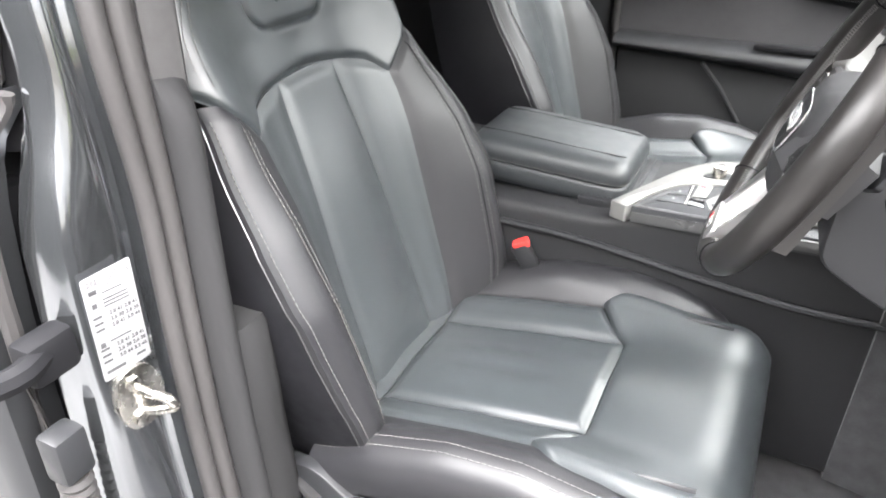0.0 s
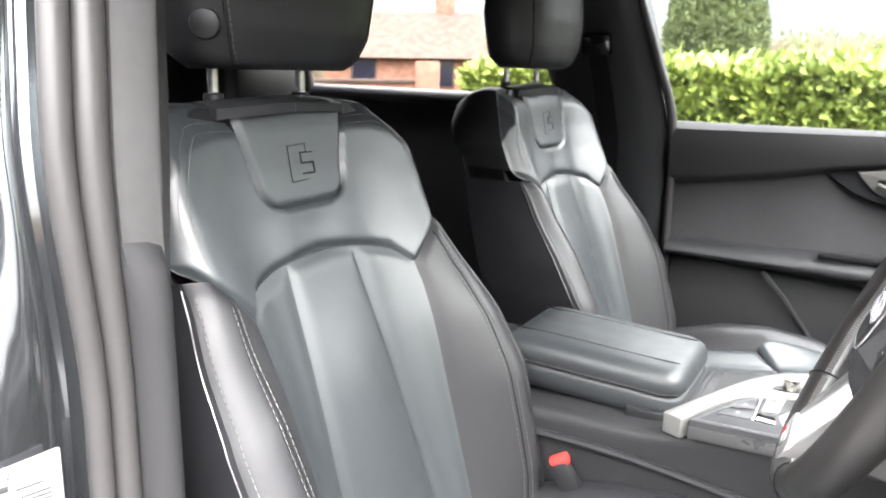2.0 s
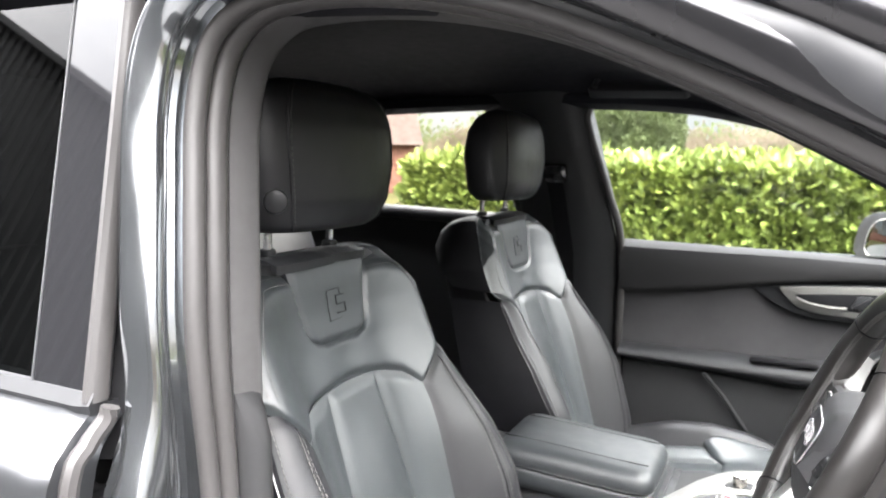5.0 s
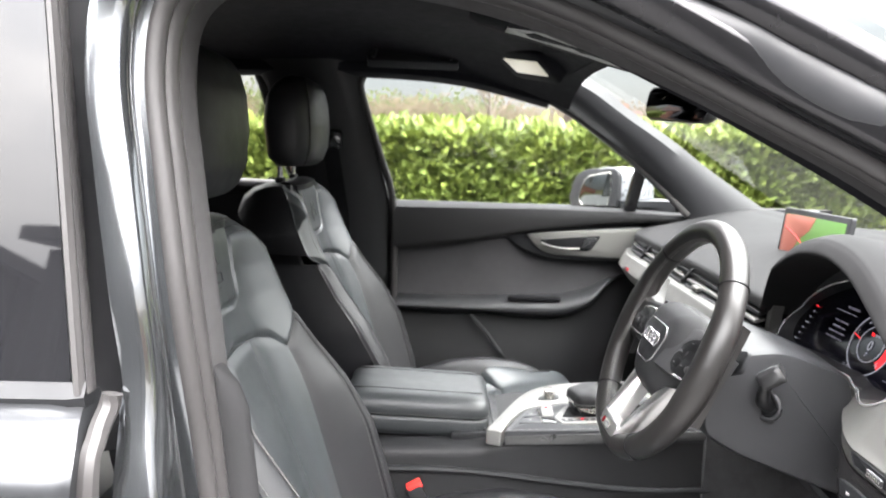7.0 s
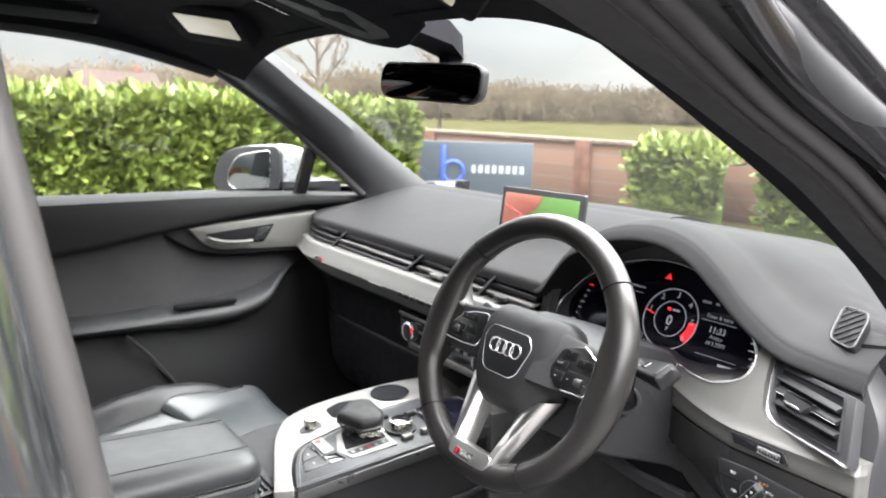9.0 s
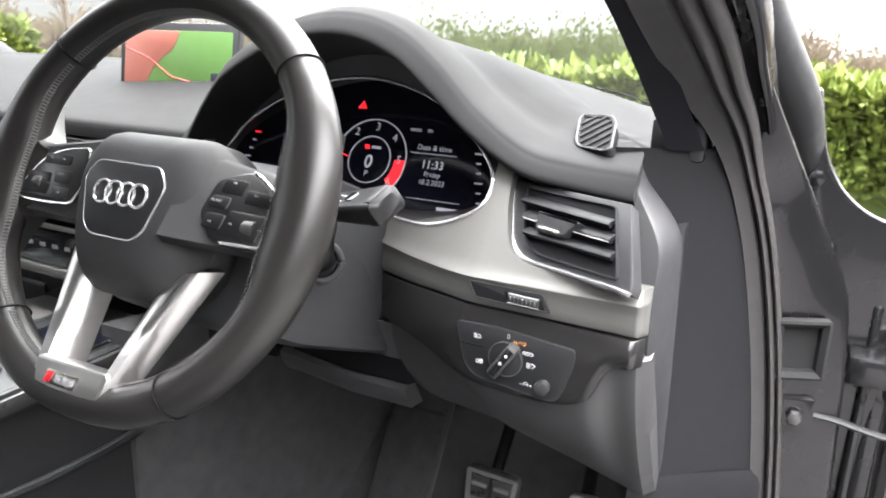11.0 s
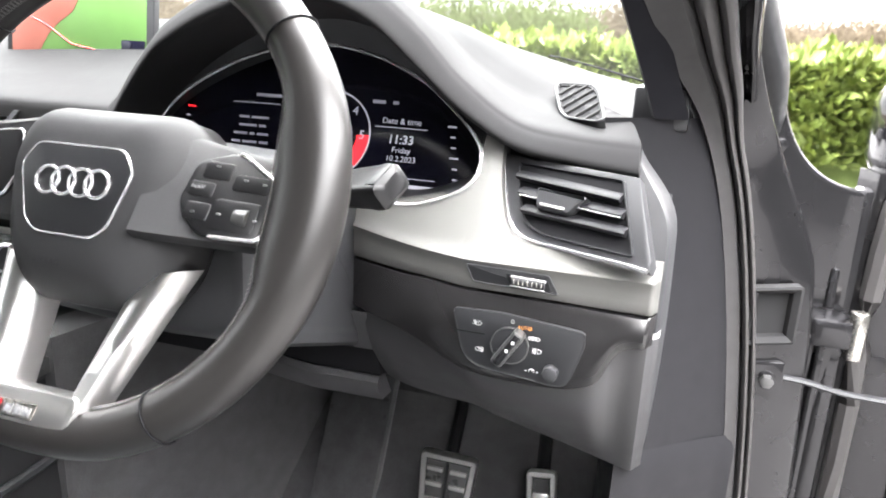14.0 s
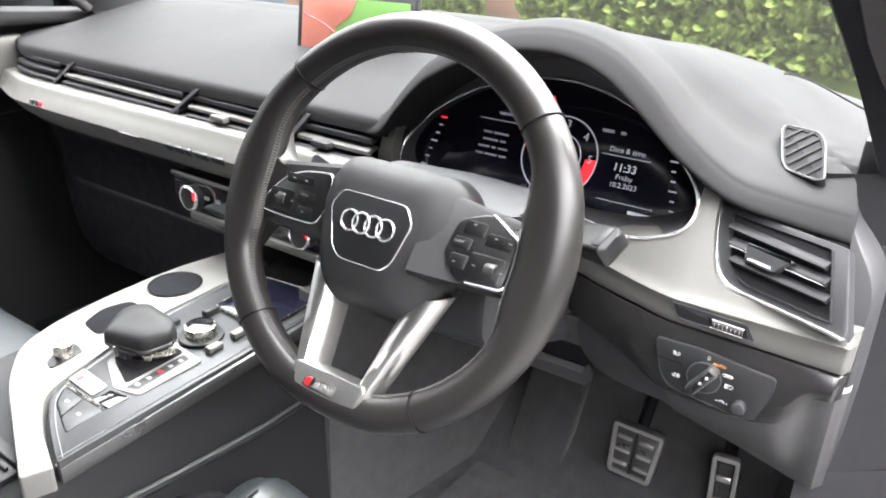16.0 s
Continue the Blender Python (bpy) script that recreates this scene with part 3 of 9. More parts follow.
# inner trim of the front pillar and its lower cover
ip, kp = [], []
for i in range(24):
    z = 1.143 - 0.341 * i / 23
    o = Vector((interp(z, [(0.80, 0.395), (0.94, 0.388), (1.06, 0.376), (1.143, 0.366)]), interp(z, [(0.80, -0.859), (0.94, -0.842), (1.06, -0.818), (1.143, -0.797)]), z))
    ip.append([o + Vector(q) for q in ((0.03, -0.004, 0), (0.006, -0.005, 0), (0, 0, 0), (-0.004, 0.006, 0), (-0.012, 0.018, 0), (-0.028, 0.038, 0), (-0.052, 0.066, 0), (-0.075, 0.095, 0), (0.0, 0.12, 0))])
for z in (0.42, 0.60, 0.76, 0.788, 0.799, 0.803):
    s_ = 0.006 * smooth(0.803, 0.788, z)
    o = Vector((0.395 - s_, -0.860, z))
    kp.append([o + Vector(q) for q in ((0.03, -0.002, 0), (0.005, -0.006 - s_, 0), (0, 0, 0), (-0.006, 0.009, 0), (-0.030, 0.040, 0), (-0.058, 0.075, 0), (-0.085, 0.11, 0), (0.0, 0.13, 0))])
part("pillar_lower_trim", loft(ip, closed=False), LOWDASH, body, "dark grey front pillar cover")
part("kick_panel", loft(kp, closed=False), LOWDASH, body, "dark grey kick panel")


def apillar(sign, name, parent):
    rows = []
    # from the dashboard up to the roof: glass-side edge and door-side edge
    for k in range(26):
        t = k / 25
        if sign < 0:
            a = curve([(0.322, -0.748, 1.142), (0.235, -0.712, 1.245), (0.12, -0.686, 1.325), (0.0, -0.665, 1.394), (-0.10, -0.652, 1.445), (-0.20, -0.642, 1.492)], 26)[k]
            b = curve([(0.352, -0.745, 1.155), (0.332, -0.732, 1.199), (0.307, -0.714, 1.236), (0.245, -0.698, 1.279), (0.19, -0.683, 1.315), (0.10, -0.660, 1.375), (0.0, -0.635, 1.435), (-0.10, -0.610, 1.490)], 26)[k]
        else:
            a = curve([(0.408, 0.668, 1.165), (0.352, 0.685, 1.215), (0.219, 0.684, 1.335), (0.10, 0.672, 1.420), (0.0, 0.662, 1.480), (-0.12, 0.650, 1.535)], 26)[k]
            b = curve([(0.600, 0.655, 1.178), (0.43, 0.632, 1.285), (0.30, 0.612, 1.375), (0.18, 0.595, 1.45), (0.07, 0.575, 1.520), (-0.06, 0.560, 1.575)], 26)[k]
        if sign < 0:
            m = (a + b) / 2 + Vector((-0.003, 0.004, 0.0))
            rows.append([a + Vector((0.02, -0.03, 0.0)), a, a.lerp(m, 0.5) + Vector((-0.001, 0.001, 0)), m, m.lerp(b, 0.5) + Vector((0, 0.001, 0)), b, b + Vector((0.010, -0.003, 0.002)), b + Vector((0.05, -0.03, 0.01)), b + Vector((0.09, -0.09, 0.02))])
            continue
        m = (a + b) / 2 + Vector((-0.012, -0.022 * sign, 0.0))
        rows.append([a + Vector((0.02, 0.03 * sign, 0.0)), a, a.lerp(m, 0.5) + Vector((-0.004, -0.006 * sign, 0)), m, m.lerp(b, 0.5) + Vector((-0.004, -0.006 * sign, 0)), b, b + Vector((0.03, 0.02 * sign, 0.01))])
    return part(name, loft(rows, cap=False, closed=False), LINER if sign < 0 else SOFT, parent, "dark pillar trim")


apillar(-1, "front_pillar_trim", body)
left = thing("body_side_left", (-0.1, 0.8, 0.3), "dark trimmed pillars on the passenger side", "pillar", kind="structure")
lp = apillar(1, "front_pillar_trim", left)
bm = bmesh.new()
add_box(bm, (0.072, 0.612, 1.487), (0.03, 0.004, 0.012), 0.003, Euler((0.25, 0.55, 0.1)).to_matrix())
part("airbag_tag", bm, PAPER, lp, "pale moulded tag")
cp_at = framed((0.170, 0.652, 1.432), (0.55, -0.10, -0.42), (0.35, 0.25, 0.50))
part("cap_outline", tube([cp_at(0.034 * math.cos(i * math.tau / 28), 0.026 * math.sin(i * math.tau / 28) - 0.006 * math.cos(i * math.tau / 28), 0.0) for i in range(28)], 0.0010, 5, True), DARKPIT, lp, "fine outline of a pillar cap")
tq_at = framed((0.470, 0.712, 1.222), (0.99, -0.06, -0.02), (-0.15, -0.55, 0.70))
tq = round_poly([(-0.062, -0.036), (0.068, -0.036), (0.030, 0.012), (-0.020, 0.036), (-0.044, 0.034)], 0.010, 4)
part("tweeter_grille", plate(tq, tq_at, 0.004, 0.002, -0.012), HARD, lp, "dark loudspeaker grille")

# left centre pillar with belt
bp = []
for z, x0, x1, y in ((0.50, -0.468, -0.72, 0.77), (0.90, -0.468, -0.735, 0.765), (1.17, -0.470, -0.74, 0.745), (1.35, -0.512, -0.77, 0.70), (1.53, -0.552, -0.82, 0.645), (1.62, -0.57, -0.88, 0.59)):
    bp.append([Vector((x, y + dy, z)) for x, dy in ((x0, 0.10), (x0, 0.01), (x0 - 0.012, 0.0), (x0 - 0.06, -0.012), (x1 + 0.06, -0.012), (x1 + 0.012, 0.0), (x1, 0.01), (x1, 0.10))])
part("centre_pillar_trim", loft(bp), HARD, left, "dark centre pillar trim")
belt = thing("seat_belt", (-0.60, 0.73, 0.75), "black seat belt hanging on the centre pillar", "seat belt")
part("webbing", loft([[Vector((x - 0.023, y, z)), Vector((x + 0.023, y, z)), Vector((x + 0.023, y + 0.003, z)), Vector((x - 0.023, y + 0.003, z))] for x, y, z in ((-0.60, 0.735, 0.62), (-0.605, 0.735, 0.9), (-0.615, 0.728, 1.15), (-0.635, 0.690, 1.31), (-0.64, 0.668, 1.36))]), DARKPIT, belt)
part("belt_guide", box((-0.64, 0.672, 1.37), (0.075, 0.03, 0.055), 0.012, Euler((0.25, 0, 0)).to_matrix()), GLOSSBLACK, belt)
# ---- passenger door
pdoor = thing("passenger_door", (-0.05, 0.78, 0.45), "closed dark grey passenger door with aluminium handle trim", "car door")
DX0, DX1 = -0.462, 0.50


def strip(z0, z1, name, m, label, n=10, off=None):
    def fn(u, v):
        x = DX0 + (DX1 - DX0) * u
        a, b = z0(x), z1(x)
        z = a + (b - a) * v
        y = off(x, z, v)
        return Vector((x + 0.03 * smooth(1.19, 0.5, z) * (1 - u), y, z))
    return part(name, grid(fn, steps(46, 0.3), steps(n, 0.5), (0, 0.03, 0)), m, pdoor, label)


belt_z = lambda x: interp(x, [(-0.47, 1.188), (0.0, 1.182), (0.41, 1.168), (0.5, 1.16)])
upper_low = lambda x: interp(x, [(-0.47, 1.040), (-0.40, 1.046), (-0.25, 1.066), (-0.10, 1.094), (0.05, 1.115), (0.25, 1.136), (0.5, 1.15)])
arm_top = lambda x: interp(x, [(-0.47, 0.900), (-0.20, 0.902), (0.05, 0.912), (0.13, 0.930), (0.19, 0.962), (0.24, 0.98), (0.5, 0.985)])
arm_low = lambda x: interp(x, [(-0.47, 0.858), (-0.20, 0.846), (0.0, 0.832), (0.08, 0.842), (0.14, 0.875), (0.20, 0.945), (0.24, 0.972), (0.5, 0.978)])
strip(upper_low, belt_z, "upper_trim", SOFTTOP, "grained grey upper door trim", 14, lambda x, z, v: 0.742 - 0.010 * math.sin(math.pi * v) + 0.05 * smooth(0.9, 1.0, v) ** 2 + 0.012 * smooth(0.12, 0.0, v) - 0.05 * smooth(0.2, 0.45, x))
strip(arm_top, upper_low, "middle_panel", FABRIC, "dark woven door panel", 12, lambda x, z, v: 0.772 + 0.012 * math.sin(math.pi * v) - 0.05 * smooth(0.2, 0.45, x))
strip(arm_low, arm_top, "door_armrest", SOFT, "padded door armrest", 12, lambda x, z, v: 0.775 - (0.062 * (1 - smooth(0.12, 0.24, x)) + 0.004) * math.sin(math.pi * min(max(v, 0.0), 1)) ** 0.6 - 0.05 * smooth(0.2, 0.45, x))
strip(lambda x: 0.50, arm_low, "lower_panel", CONSOLE, "dark plastic lower door panel", 14, lambda x, z, v: 0.782 - 0.03 * math.sin(math.pi * v) * smooth(0.3, 0.0, x) - 0.04 * smooth(0.2, 0.45, x))
part("pocket_edge", tube([(-0.222, 0.735, 0.848), (-0.17, 0.742, 0.79), (-0.122, 0.748, 0.722), (-0.08, 0.755, 0.66)], 0.005, 8), SOFT, pdoor)
part("armrest_pull", box((-0.03, 0.722, 0.905), (0.16, 0.016, 0.012), 0.004), DARKPIT, pdoor, "dark pull recess")
hd_at = lambda a, b, n: Vector((a, 0.757 - n - 0.075 * (a + 0.06), b))
part("handle_bowl", plate(round_poly([(-0.122, 1.092), (-0.03, 1.103), (0.30, 1.128), (0.27, 1.02), (0.02, 1.022), (-0.06, 1.045)], [0.006, 0.02, 0.02, 0.02, 0.05, 0.05], 5), hd_at, -0.004, 0.003, -0.03), HARD, pdoor, "dark shell round the handle")
hs_ = part("handle_trim", plate(round_poly([(-0.057, 1.096), (0.05, 1.108), (0.30, 1.126), (0.255, 1.030), (0.02, 1.037), (-0.02, 1.052)], [0.008, 0.02, 0.02, 0.02, 0.05, 0.03], 5), hd_at, 0.006, 0.003, -0.006), SILVER, pdoor, "satin aluminium handle trim")
hr_ = round_poly([(-0.020, 1.080), (0.05, 1.088), (0.165, 1.098), (0.135, 1.050), (0.03, 1.052)], [0.01, 0.02, 0.006, 0.01, 0.02], 5)
part("handle_recess", plate(hr_, hd_at, 0.0075, 0.0008, 0.004), DARKPIT, hs_)
part("handle_lever", tube(curve([hd_at(-0.012, 1.072, 0.012), hd_at(0.02, 1.062, 0.020), hd_at(0.06, 1.058, 0.022), hd_at(0.10, 1.0585, 0.018)], 16), 0.006, 8, flat=0.7), SILVER, hs_, "chrome door handle")
part("lock_switch", plate(round_poly([(0.108, 1.058), (0.135, 1.058), (0.155, 1.092), (0.122, 1.090)], 0.004, 3), hd_at, 0.012, 0.002, 0.006), HARD, hs_)
part("door_seal", tube(curve([(-0.452, 0.762, 0.55), (-0.458, 0.756, 0.9), (-0.462, 0.745, 1.18), (-0.50, 0.712, 1.33), (-0.545, 0.672, 1.485), (-0.548, 0.655, 1.535), (-0.515, 0.648, 1.565), (-0.45, 0.645, 1.575), (-0.35, 0.648, 1.573), (-0.20, 0.655, 1.552), (0.0, 0.668, 1.482), (0.22, 0.688, 1.336), (0.40, 0.672, 1.172)], 90), 0.011, 10), RUBBER, pdoor, "grey rubber window seal")
part("window_divider", box((0.262, 0.735, 1.255), (0.036, 0.02, 0.19), 0.004, Euler((0.33, 0.12, 0)).to_matrix()), GLOSSBLACK, pdoor, "black quarter light bar")


def side_pane(name, poly, m, parent, sign):
    bm = bmesh.new()
    bm.faces.new([bm.verts.new(p) for p in poly])
    ob = part(name, bm, m, parent)
    ob.visible_shadow = False
    return ob


side_pane("window_pane", [(-0.50, 0.80, 1.15), (0.42, 0.765, 1.14), (0.22, 0.715, 1.35), (0.0, 0.685, 1.50), (-0.3, 0.67, 1.59), (-0.56, 0.675, 1.58)], GLASS, pdoor, 1)
# left door mirror
dmir = thing("door_mirror", (0.22, 0.86, 1.17), "silver door mirror outside the passenger window", "mirror")
mo_at = framed((0.170, 1.0, 1.236), (0.42, -0.907, 0), (0.0, 0, 1))
mr_o = round_poly([(-0.104, -0.058), (-0.070, 0.030), (0.012, 0.053), (0.160, 0.062), (0.162, -0.050), (0.122, -0.088), (-0.070, -0.088)], [0.03, 0.05, 0.04, 0.03, 0.05, 0.03, 0.03], 6)
msec = ((0.985, 0.985, 0, 0.0, 0.0), (1.0, 1.0, 0.0, 0.0, -0.012), (1.02, 1.03, 0.0, 0.002, -0.03), (1.0, 1.0, 0.004, 0.0, -0.075), (0.90, 0.92, 0.018, -0.004, -0.115), (0.68, 0.72, 0.045, -0.016, -0.148), (0.34, 0.4, 0.07, -0.03, -0.162))
part("mirror_shell", loft([[mo_at(p.x * f + q, p.y * g + r, n) for p in mr_o] for f, g, q, r, n in msec]), SILVERPAINT, dmir, "silver painted shell")
part("mirror_surround", plate(mr_o, mo_at, 0.004, 0.004, -0.014), HARD, dmir, "black plastic surround")
gl_o = round_poly([(-0.042, -0.058), (-0.030, -0.010), (0.006, 0.028), (0.128, 0.048), (0.126, -0.040), (0.112, -0.078), (0.0, -0.078)], [0.02, 0.03, 0.03, 0.012, 0.04, 0.015, 0.03], 6)
part("mirror_pane", plate(gl_o, mo_at, 0.0052, 0.0005, 0.0), DOORMIRROR, dmir)
part("mirror_pane_edge", tube([mo_at(p.x, p.y, 0.0048) for p in gl_o], 0.0016, 6, True), STEEL, dmir)
part("mirror_arm", loft([[Vector((x, y + dy, z + dz)) for dy, dz in ((-0.05, -0.045), (0.06, -0.045), (0.06, 0.03), (-0.05, 0.03))] for x, y, z in ((0.245, 0.90, 1.165), (0.30, 0.885, 1.166), (0.37, 0.87, 1.168), (0.405, 0.86, 1.168))]), HARD, dmir, "black mirror foot")

# ---- roof
roof = thing("ceiling", (-0.3, 0, 1.6), "black fabric roof lining", "ceiling", kind="structure")


def rf(u, v):
    x = -2.0 + 2.02 * u
    hw = interp(x, [(-2.0, 0.56), (-0.6, 0.615), (-0.2, 0.60), (0.02, 0.555)])
    y = hw * (2 * v - 1)
    z = interp(x, [(-2.0, 1.60), (-1.0, 1.655), (-0.5, 1.655), (-0.25, 1.625), (-0.10, 1.585), (0.02, 1.535)]) - 0.075 * abs(2 * v - 1) ** 4
    return Vector((x, y, z))


part("roof_lining", grid(rf, steps(50, 0), steps(40, 0), (0, 0, 0.02)), LINER, roof)
part("roof_skin", grid(lambda u, v: rf(u, v) * 1.0 + Vector((0.02, 0.08 * (2 * v - 1), 0.055)), steps(20, 0), steps(16, 0)), PAINT, roof)
for k, ys in ((1, 0.60), (-1, -0.60)):
    part("side_rail", tube(curve([(-2.0, 0.60 * k, 1.53), (-0.9, 0.655 * k, 1.575), (-0.5, 0.655 * k, 1.575), (-0.25, 0.645 * k, 1.555), (-0.02, 0.63 * k, 1.50)], 20), 0.05, 10, flat=0.7), LINER, roof)
    part("head_lining_edge", tube(curve([(-0.02, k * 0.56, 1.535), (0.0, k * 0.3, 1.55), (0.005, 0.0, 1.555)], 10), 0.014, 8), LINER, roof)


def grab(sign):
    g = thing("grab_handle", (-0.40, sign * 0.56, 1.61), "black folding grab handle under the roof edge", "handle")
    ga = framed((-0.40, sign * 0.556, 1.590), (1, 0, -0.02), (0, 0.55 * sign, 0.85))
    part("base_plate", plate(round_poly([(-0.125, -0.022), (0.125, -0.022), (0.11, 0.03), (-0.11, 0.03)], 0.015, 4), ga, 0.010, 0.004, -0.02), HARD, g)
    part("grip", tube(curve([ga(-0.105, -0.014, 0.012), ga(-0.098, 0.008, 0.018), ga(-0.07, 0.016, 0.02), ga(0.07, 0.016, 0.02), ga(0.098, 0.008, 0.018), ga(0.105, -0.014, 0.012)], 28), 0.008, 10, flat=0.7), SOFT, g)


grab(1)


def visor(sign):
    v = thing("sun_visor", (-0.10, sign * 0.38, 1.585), "black folded sun visor with a vanity lamp above", "sun visor")
    part("visor_board", box((-0.03, sign * 0.33, 1.568), (0.15, 0.36, 0.018), 0.008, Euler((0, 0.30, 0)).to_matrix()), LINER, v)
    va = framed((-0.118, sign * 0.386, 1.556), (0.49, -0.86 * sign, -0.14), (0.60, 0.38 * sign, -0.50))
    if (va(0, 0, 1) - va(0, 0, 0)).z > 0:
        vb = va
        va = lambda a, c, n: vb(a, c, -n)
    lp_ = part("lamp_plate", plate(round_poly([(-0.115, -0.055), (0.10, -0.055), (0.085, 0.06), (-0.10, 0.06)], 0.02, 4), va, 0.0, 0.005, -0.03), LINER, v)
    part("lamp_lens", plate(round_poly([(-0.070, -0.026), (0.070, -0.026), (0.066, 0.028), (-0.066, 0.028)], 0.004, 3), va, 0.002, 0.001, -0.002), LAMP, lp_, "pale vanity lamp lens")


visor(1)
visor(-1)
oc = thing("overhead_console", (-0.10, 0.0, 1.60), "black overhead console with reading lamps", "overhead console")
part("console_shell", loft([[Vector((x, y, z + dz)) for y, dz in ((-w, 0.03), (-w * 0.95, -0.002), (-w * 0.6, -0.020), (0, -0.024), (w * 0.6, -0.020), (w * 0.95, -0.002), (w, 0.03))] for x, w, z in ((-0.27, 0.05, 1.632), (-0.25, 0.10, 1.622), (-0.17, 0.15, 1.606), (-0.07, 0.17, 1.580), (0.02, 0.155, 1.552), (0.06, 0.11, 1.538), (0.075, 0.06, 1.532))]), LINER, oc)
part("gloss_bezel", loft([[Vector((x, y, z - 0.021 - 0.004 * (1 - (y / 0.15) ** 2))) for y in (-w, -w * 0.5, 0, w * 0.5, w)] + [Vector((x, y, z)) for y in (w, -w)] for x, w, z in ((-0.20, 0.03, 1.612), (-0.15, 0.05, 1.603), (-0.05, 0.06, 1.576), (0.02, 0.05, 1.553), (0.04, 0.03, 1.546))]), HARD, oc, "gloss black lamp panel")
part("chrome_line", tube(curve([(-0.23, 0.118, 1.612), (-0.12, 0.155, 1.586), (-0.02, 0.158, 1.556), (0.05, 0.112, 1.530)], 20), 0.0022, 6), STEEL, oc)
# interior mirror
im = thing("interior_mirror", (0.14, -0.01, 1.50), "black framed interior mirror on the windscreen", "mirror")
im_at = framed((0.128, -0.020, 1.455), (0.045, -0.24, -0.012), (0.10, 0, 1))
io = round_poly([(-0.122, -0.022), (-0.10, -0.034), (0.10, -0.034), (0.122, -0.020), (0.122, 0.026), (0.10, 0.034), (-0.11, 0.032), (-0.124, 0.016)], 0.014, 4)
part("mirror_body", loft([[im_at(p.x * f, p.y * f, n) for p in io] for f, n in ((0.45, -0.045), (0.8, -0.036), (0.97, -0.018), (1.0, -0.004), (1.0, 0.0), (0.985, 0.002))]), HARD, im)
part("mirror_pane", plate(inset(io, 0.0035), im_at, 0.0035, 0.0005, 0.0), DARKMIRROR, im, "dimmed mirror glass")
part("mirror_stem", loft([[Vector((x, y * w - 0.02, z + q)) for y, q in ((-1, -0.01), (1, -0.01), (0.8, 0.03), (-0.8, 0.03))] for x, w, z in ((0.16, 0.018, 1.47), (0.18, 0.03, 1.505), (0.14, 0.05, 1.525), (0.04, 0.06, 1.545))]), LINER, im)
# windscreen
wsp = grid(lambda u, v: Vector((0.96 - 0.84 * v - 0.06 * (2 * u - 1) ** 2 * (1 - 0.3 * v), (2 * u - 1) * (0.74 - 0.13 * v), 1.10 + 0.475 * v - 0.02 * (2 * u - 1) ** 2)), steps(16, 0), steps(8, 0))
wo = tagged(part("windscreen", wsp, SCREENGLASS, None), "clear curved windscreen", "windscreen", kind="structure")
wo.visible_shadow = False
part("scuttle", grid(lambda u, v: Vector((0.80 + 0.20 * v - 0.10 * (2 * u - 1) ** 2, (2 * u - 1) * 0.76, 1.135 - 0.05 * v)), steps(12, 0), steps(3, 0), (0, 0, -0.05)), DARKPIT, wo)
bonnet = solo("bonnet", grid(lambda u, v: Vector((0.95 + 1.15 * v - 0.10 * (2 * u - 1) ** 2, (2 * u - 1) * (0.80 + 0.02 * v), 1.10 - 0.10 * v - 0.12 * v ** 3 - 0.05 * (2 * u - 1) ** 4)), steps(20, 0), steps(16, 0), (0, 0, -0.5)), PAINT, "grey metallic bonnet ahead of the windscreen", "bonnet", kind="structure")

# ---- floor and rear of the cabin
fl = thing("floor", (-0.5, 0, 0.42), "dark carpeted car floor", "floor", kind="structure")
part("floor_carpet", grid(lambda u, v: Vector((-2.0 + 2.72 * u, -0.80 + 1.60 * v, 0.43 + 0.20 * smooth(0.45, 0.72, -2.0 + 2.72 * u) - 0.01 * smooth(-0.5, -0.3, -2.0 + 2.72 * u))), steps(40, 0), steps(20, 0), (0, 0, -0.05)), CARPET, fl)
part("bulkhead", grid(lambda u, v: Vector((0.70 + 0.06 * v, -0.80 + 1.60 * u, 0.55 + 0.56 * v)), steps(8, 0), steps(8, 0), (0.05, 0, 0)), CARPET, fl)
part("footwell_inner", grid(lambda u, v: Vector((0.18 + 0.56 * u, -0.165 - 0.10 * u, 0.44 + 0.44 * v)), steps(8, 0), steps(8, 0), (0, 0.05, 0)), CARPET, fl)
part("footrest", box((0.60, -0.33, 0.56), (0.03, 0.11, 0.24), 0.01, Euler((0, 0.5, 0)).to_matrix()), CARPET, fl)
for i in range(7):
    part("footrest_rib", box((0.555 + 0.012 * i, -0.33, 0.49 + 0.024 * i), (0.008, 0.10, 0.008), 0.002, Euler((0, 0.5, 0)).to_matrix()), HARD, fl)
solo("floor_mat", loft([[Vector((p.x, p.y, z)) for p in round_poly([(0.02, -0.66), (0.52, -0.66), (0.52, -0.24), (0.02, -0.22)], 0.04)] for z in (0.428, 0.440)]), CARPET, "dark carpet mat in the driver's footwell", "mat")


def rear_bench():
    b = thing("rear_seat", (-1.25, 0, 0.43), "black leather rear bench behind the front seats", "seat")
    for y in (-0.45, 0.0, 0.45):
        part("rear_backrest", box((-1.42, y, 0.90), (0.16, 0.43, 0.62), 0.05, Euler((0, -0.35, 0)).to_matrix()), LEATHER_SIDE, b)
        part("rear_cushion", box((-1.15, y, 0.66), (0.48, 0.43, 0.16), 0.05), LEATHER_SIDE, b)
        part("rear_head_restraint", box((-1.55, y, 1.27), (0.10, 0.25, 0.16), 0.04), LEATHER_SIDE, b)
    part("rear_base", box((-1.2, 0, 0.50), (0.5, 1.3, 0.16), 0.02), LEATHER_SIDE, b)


rear_bench()
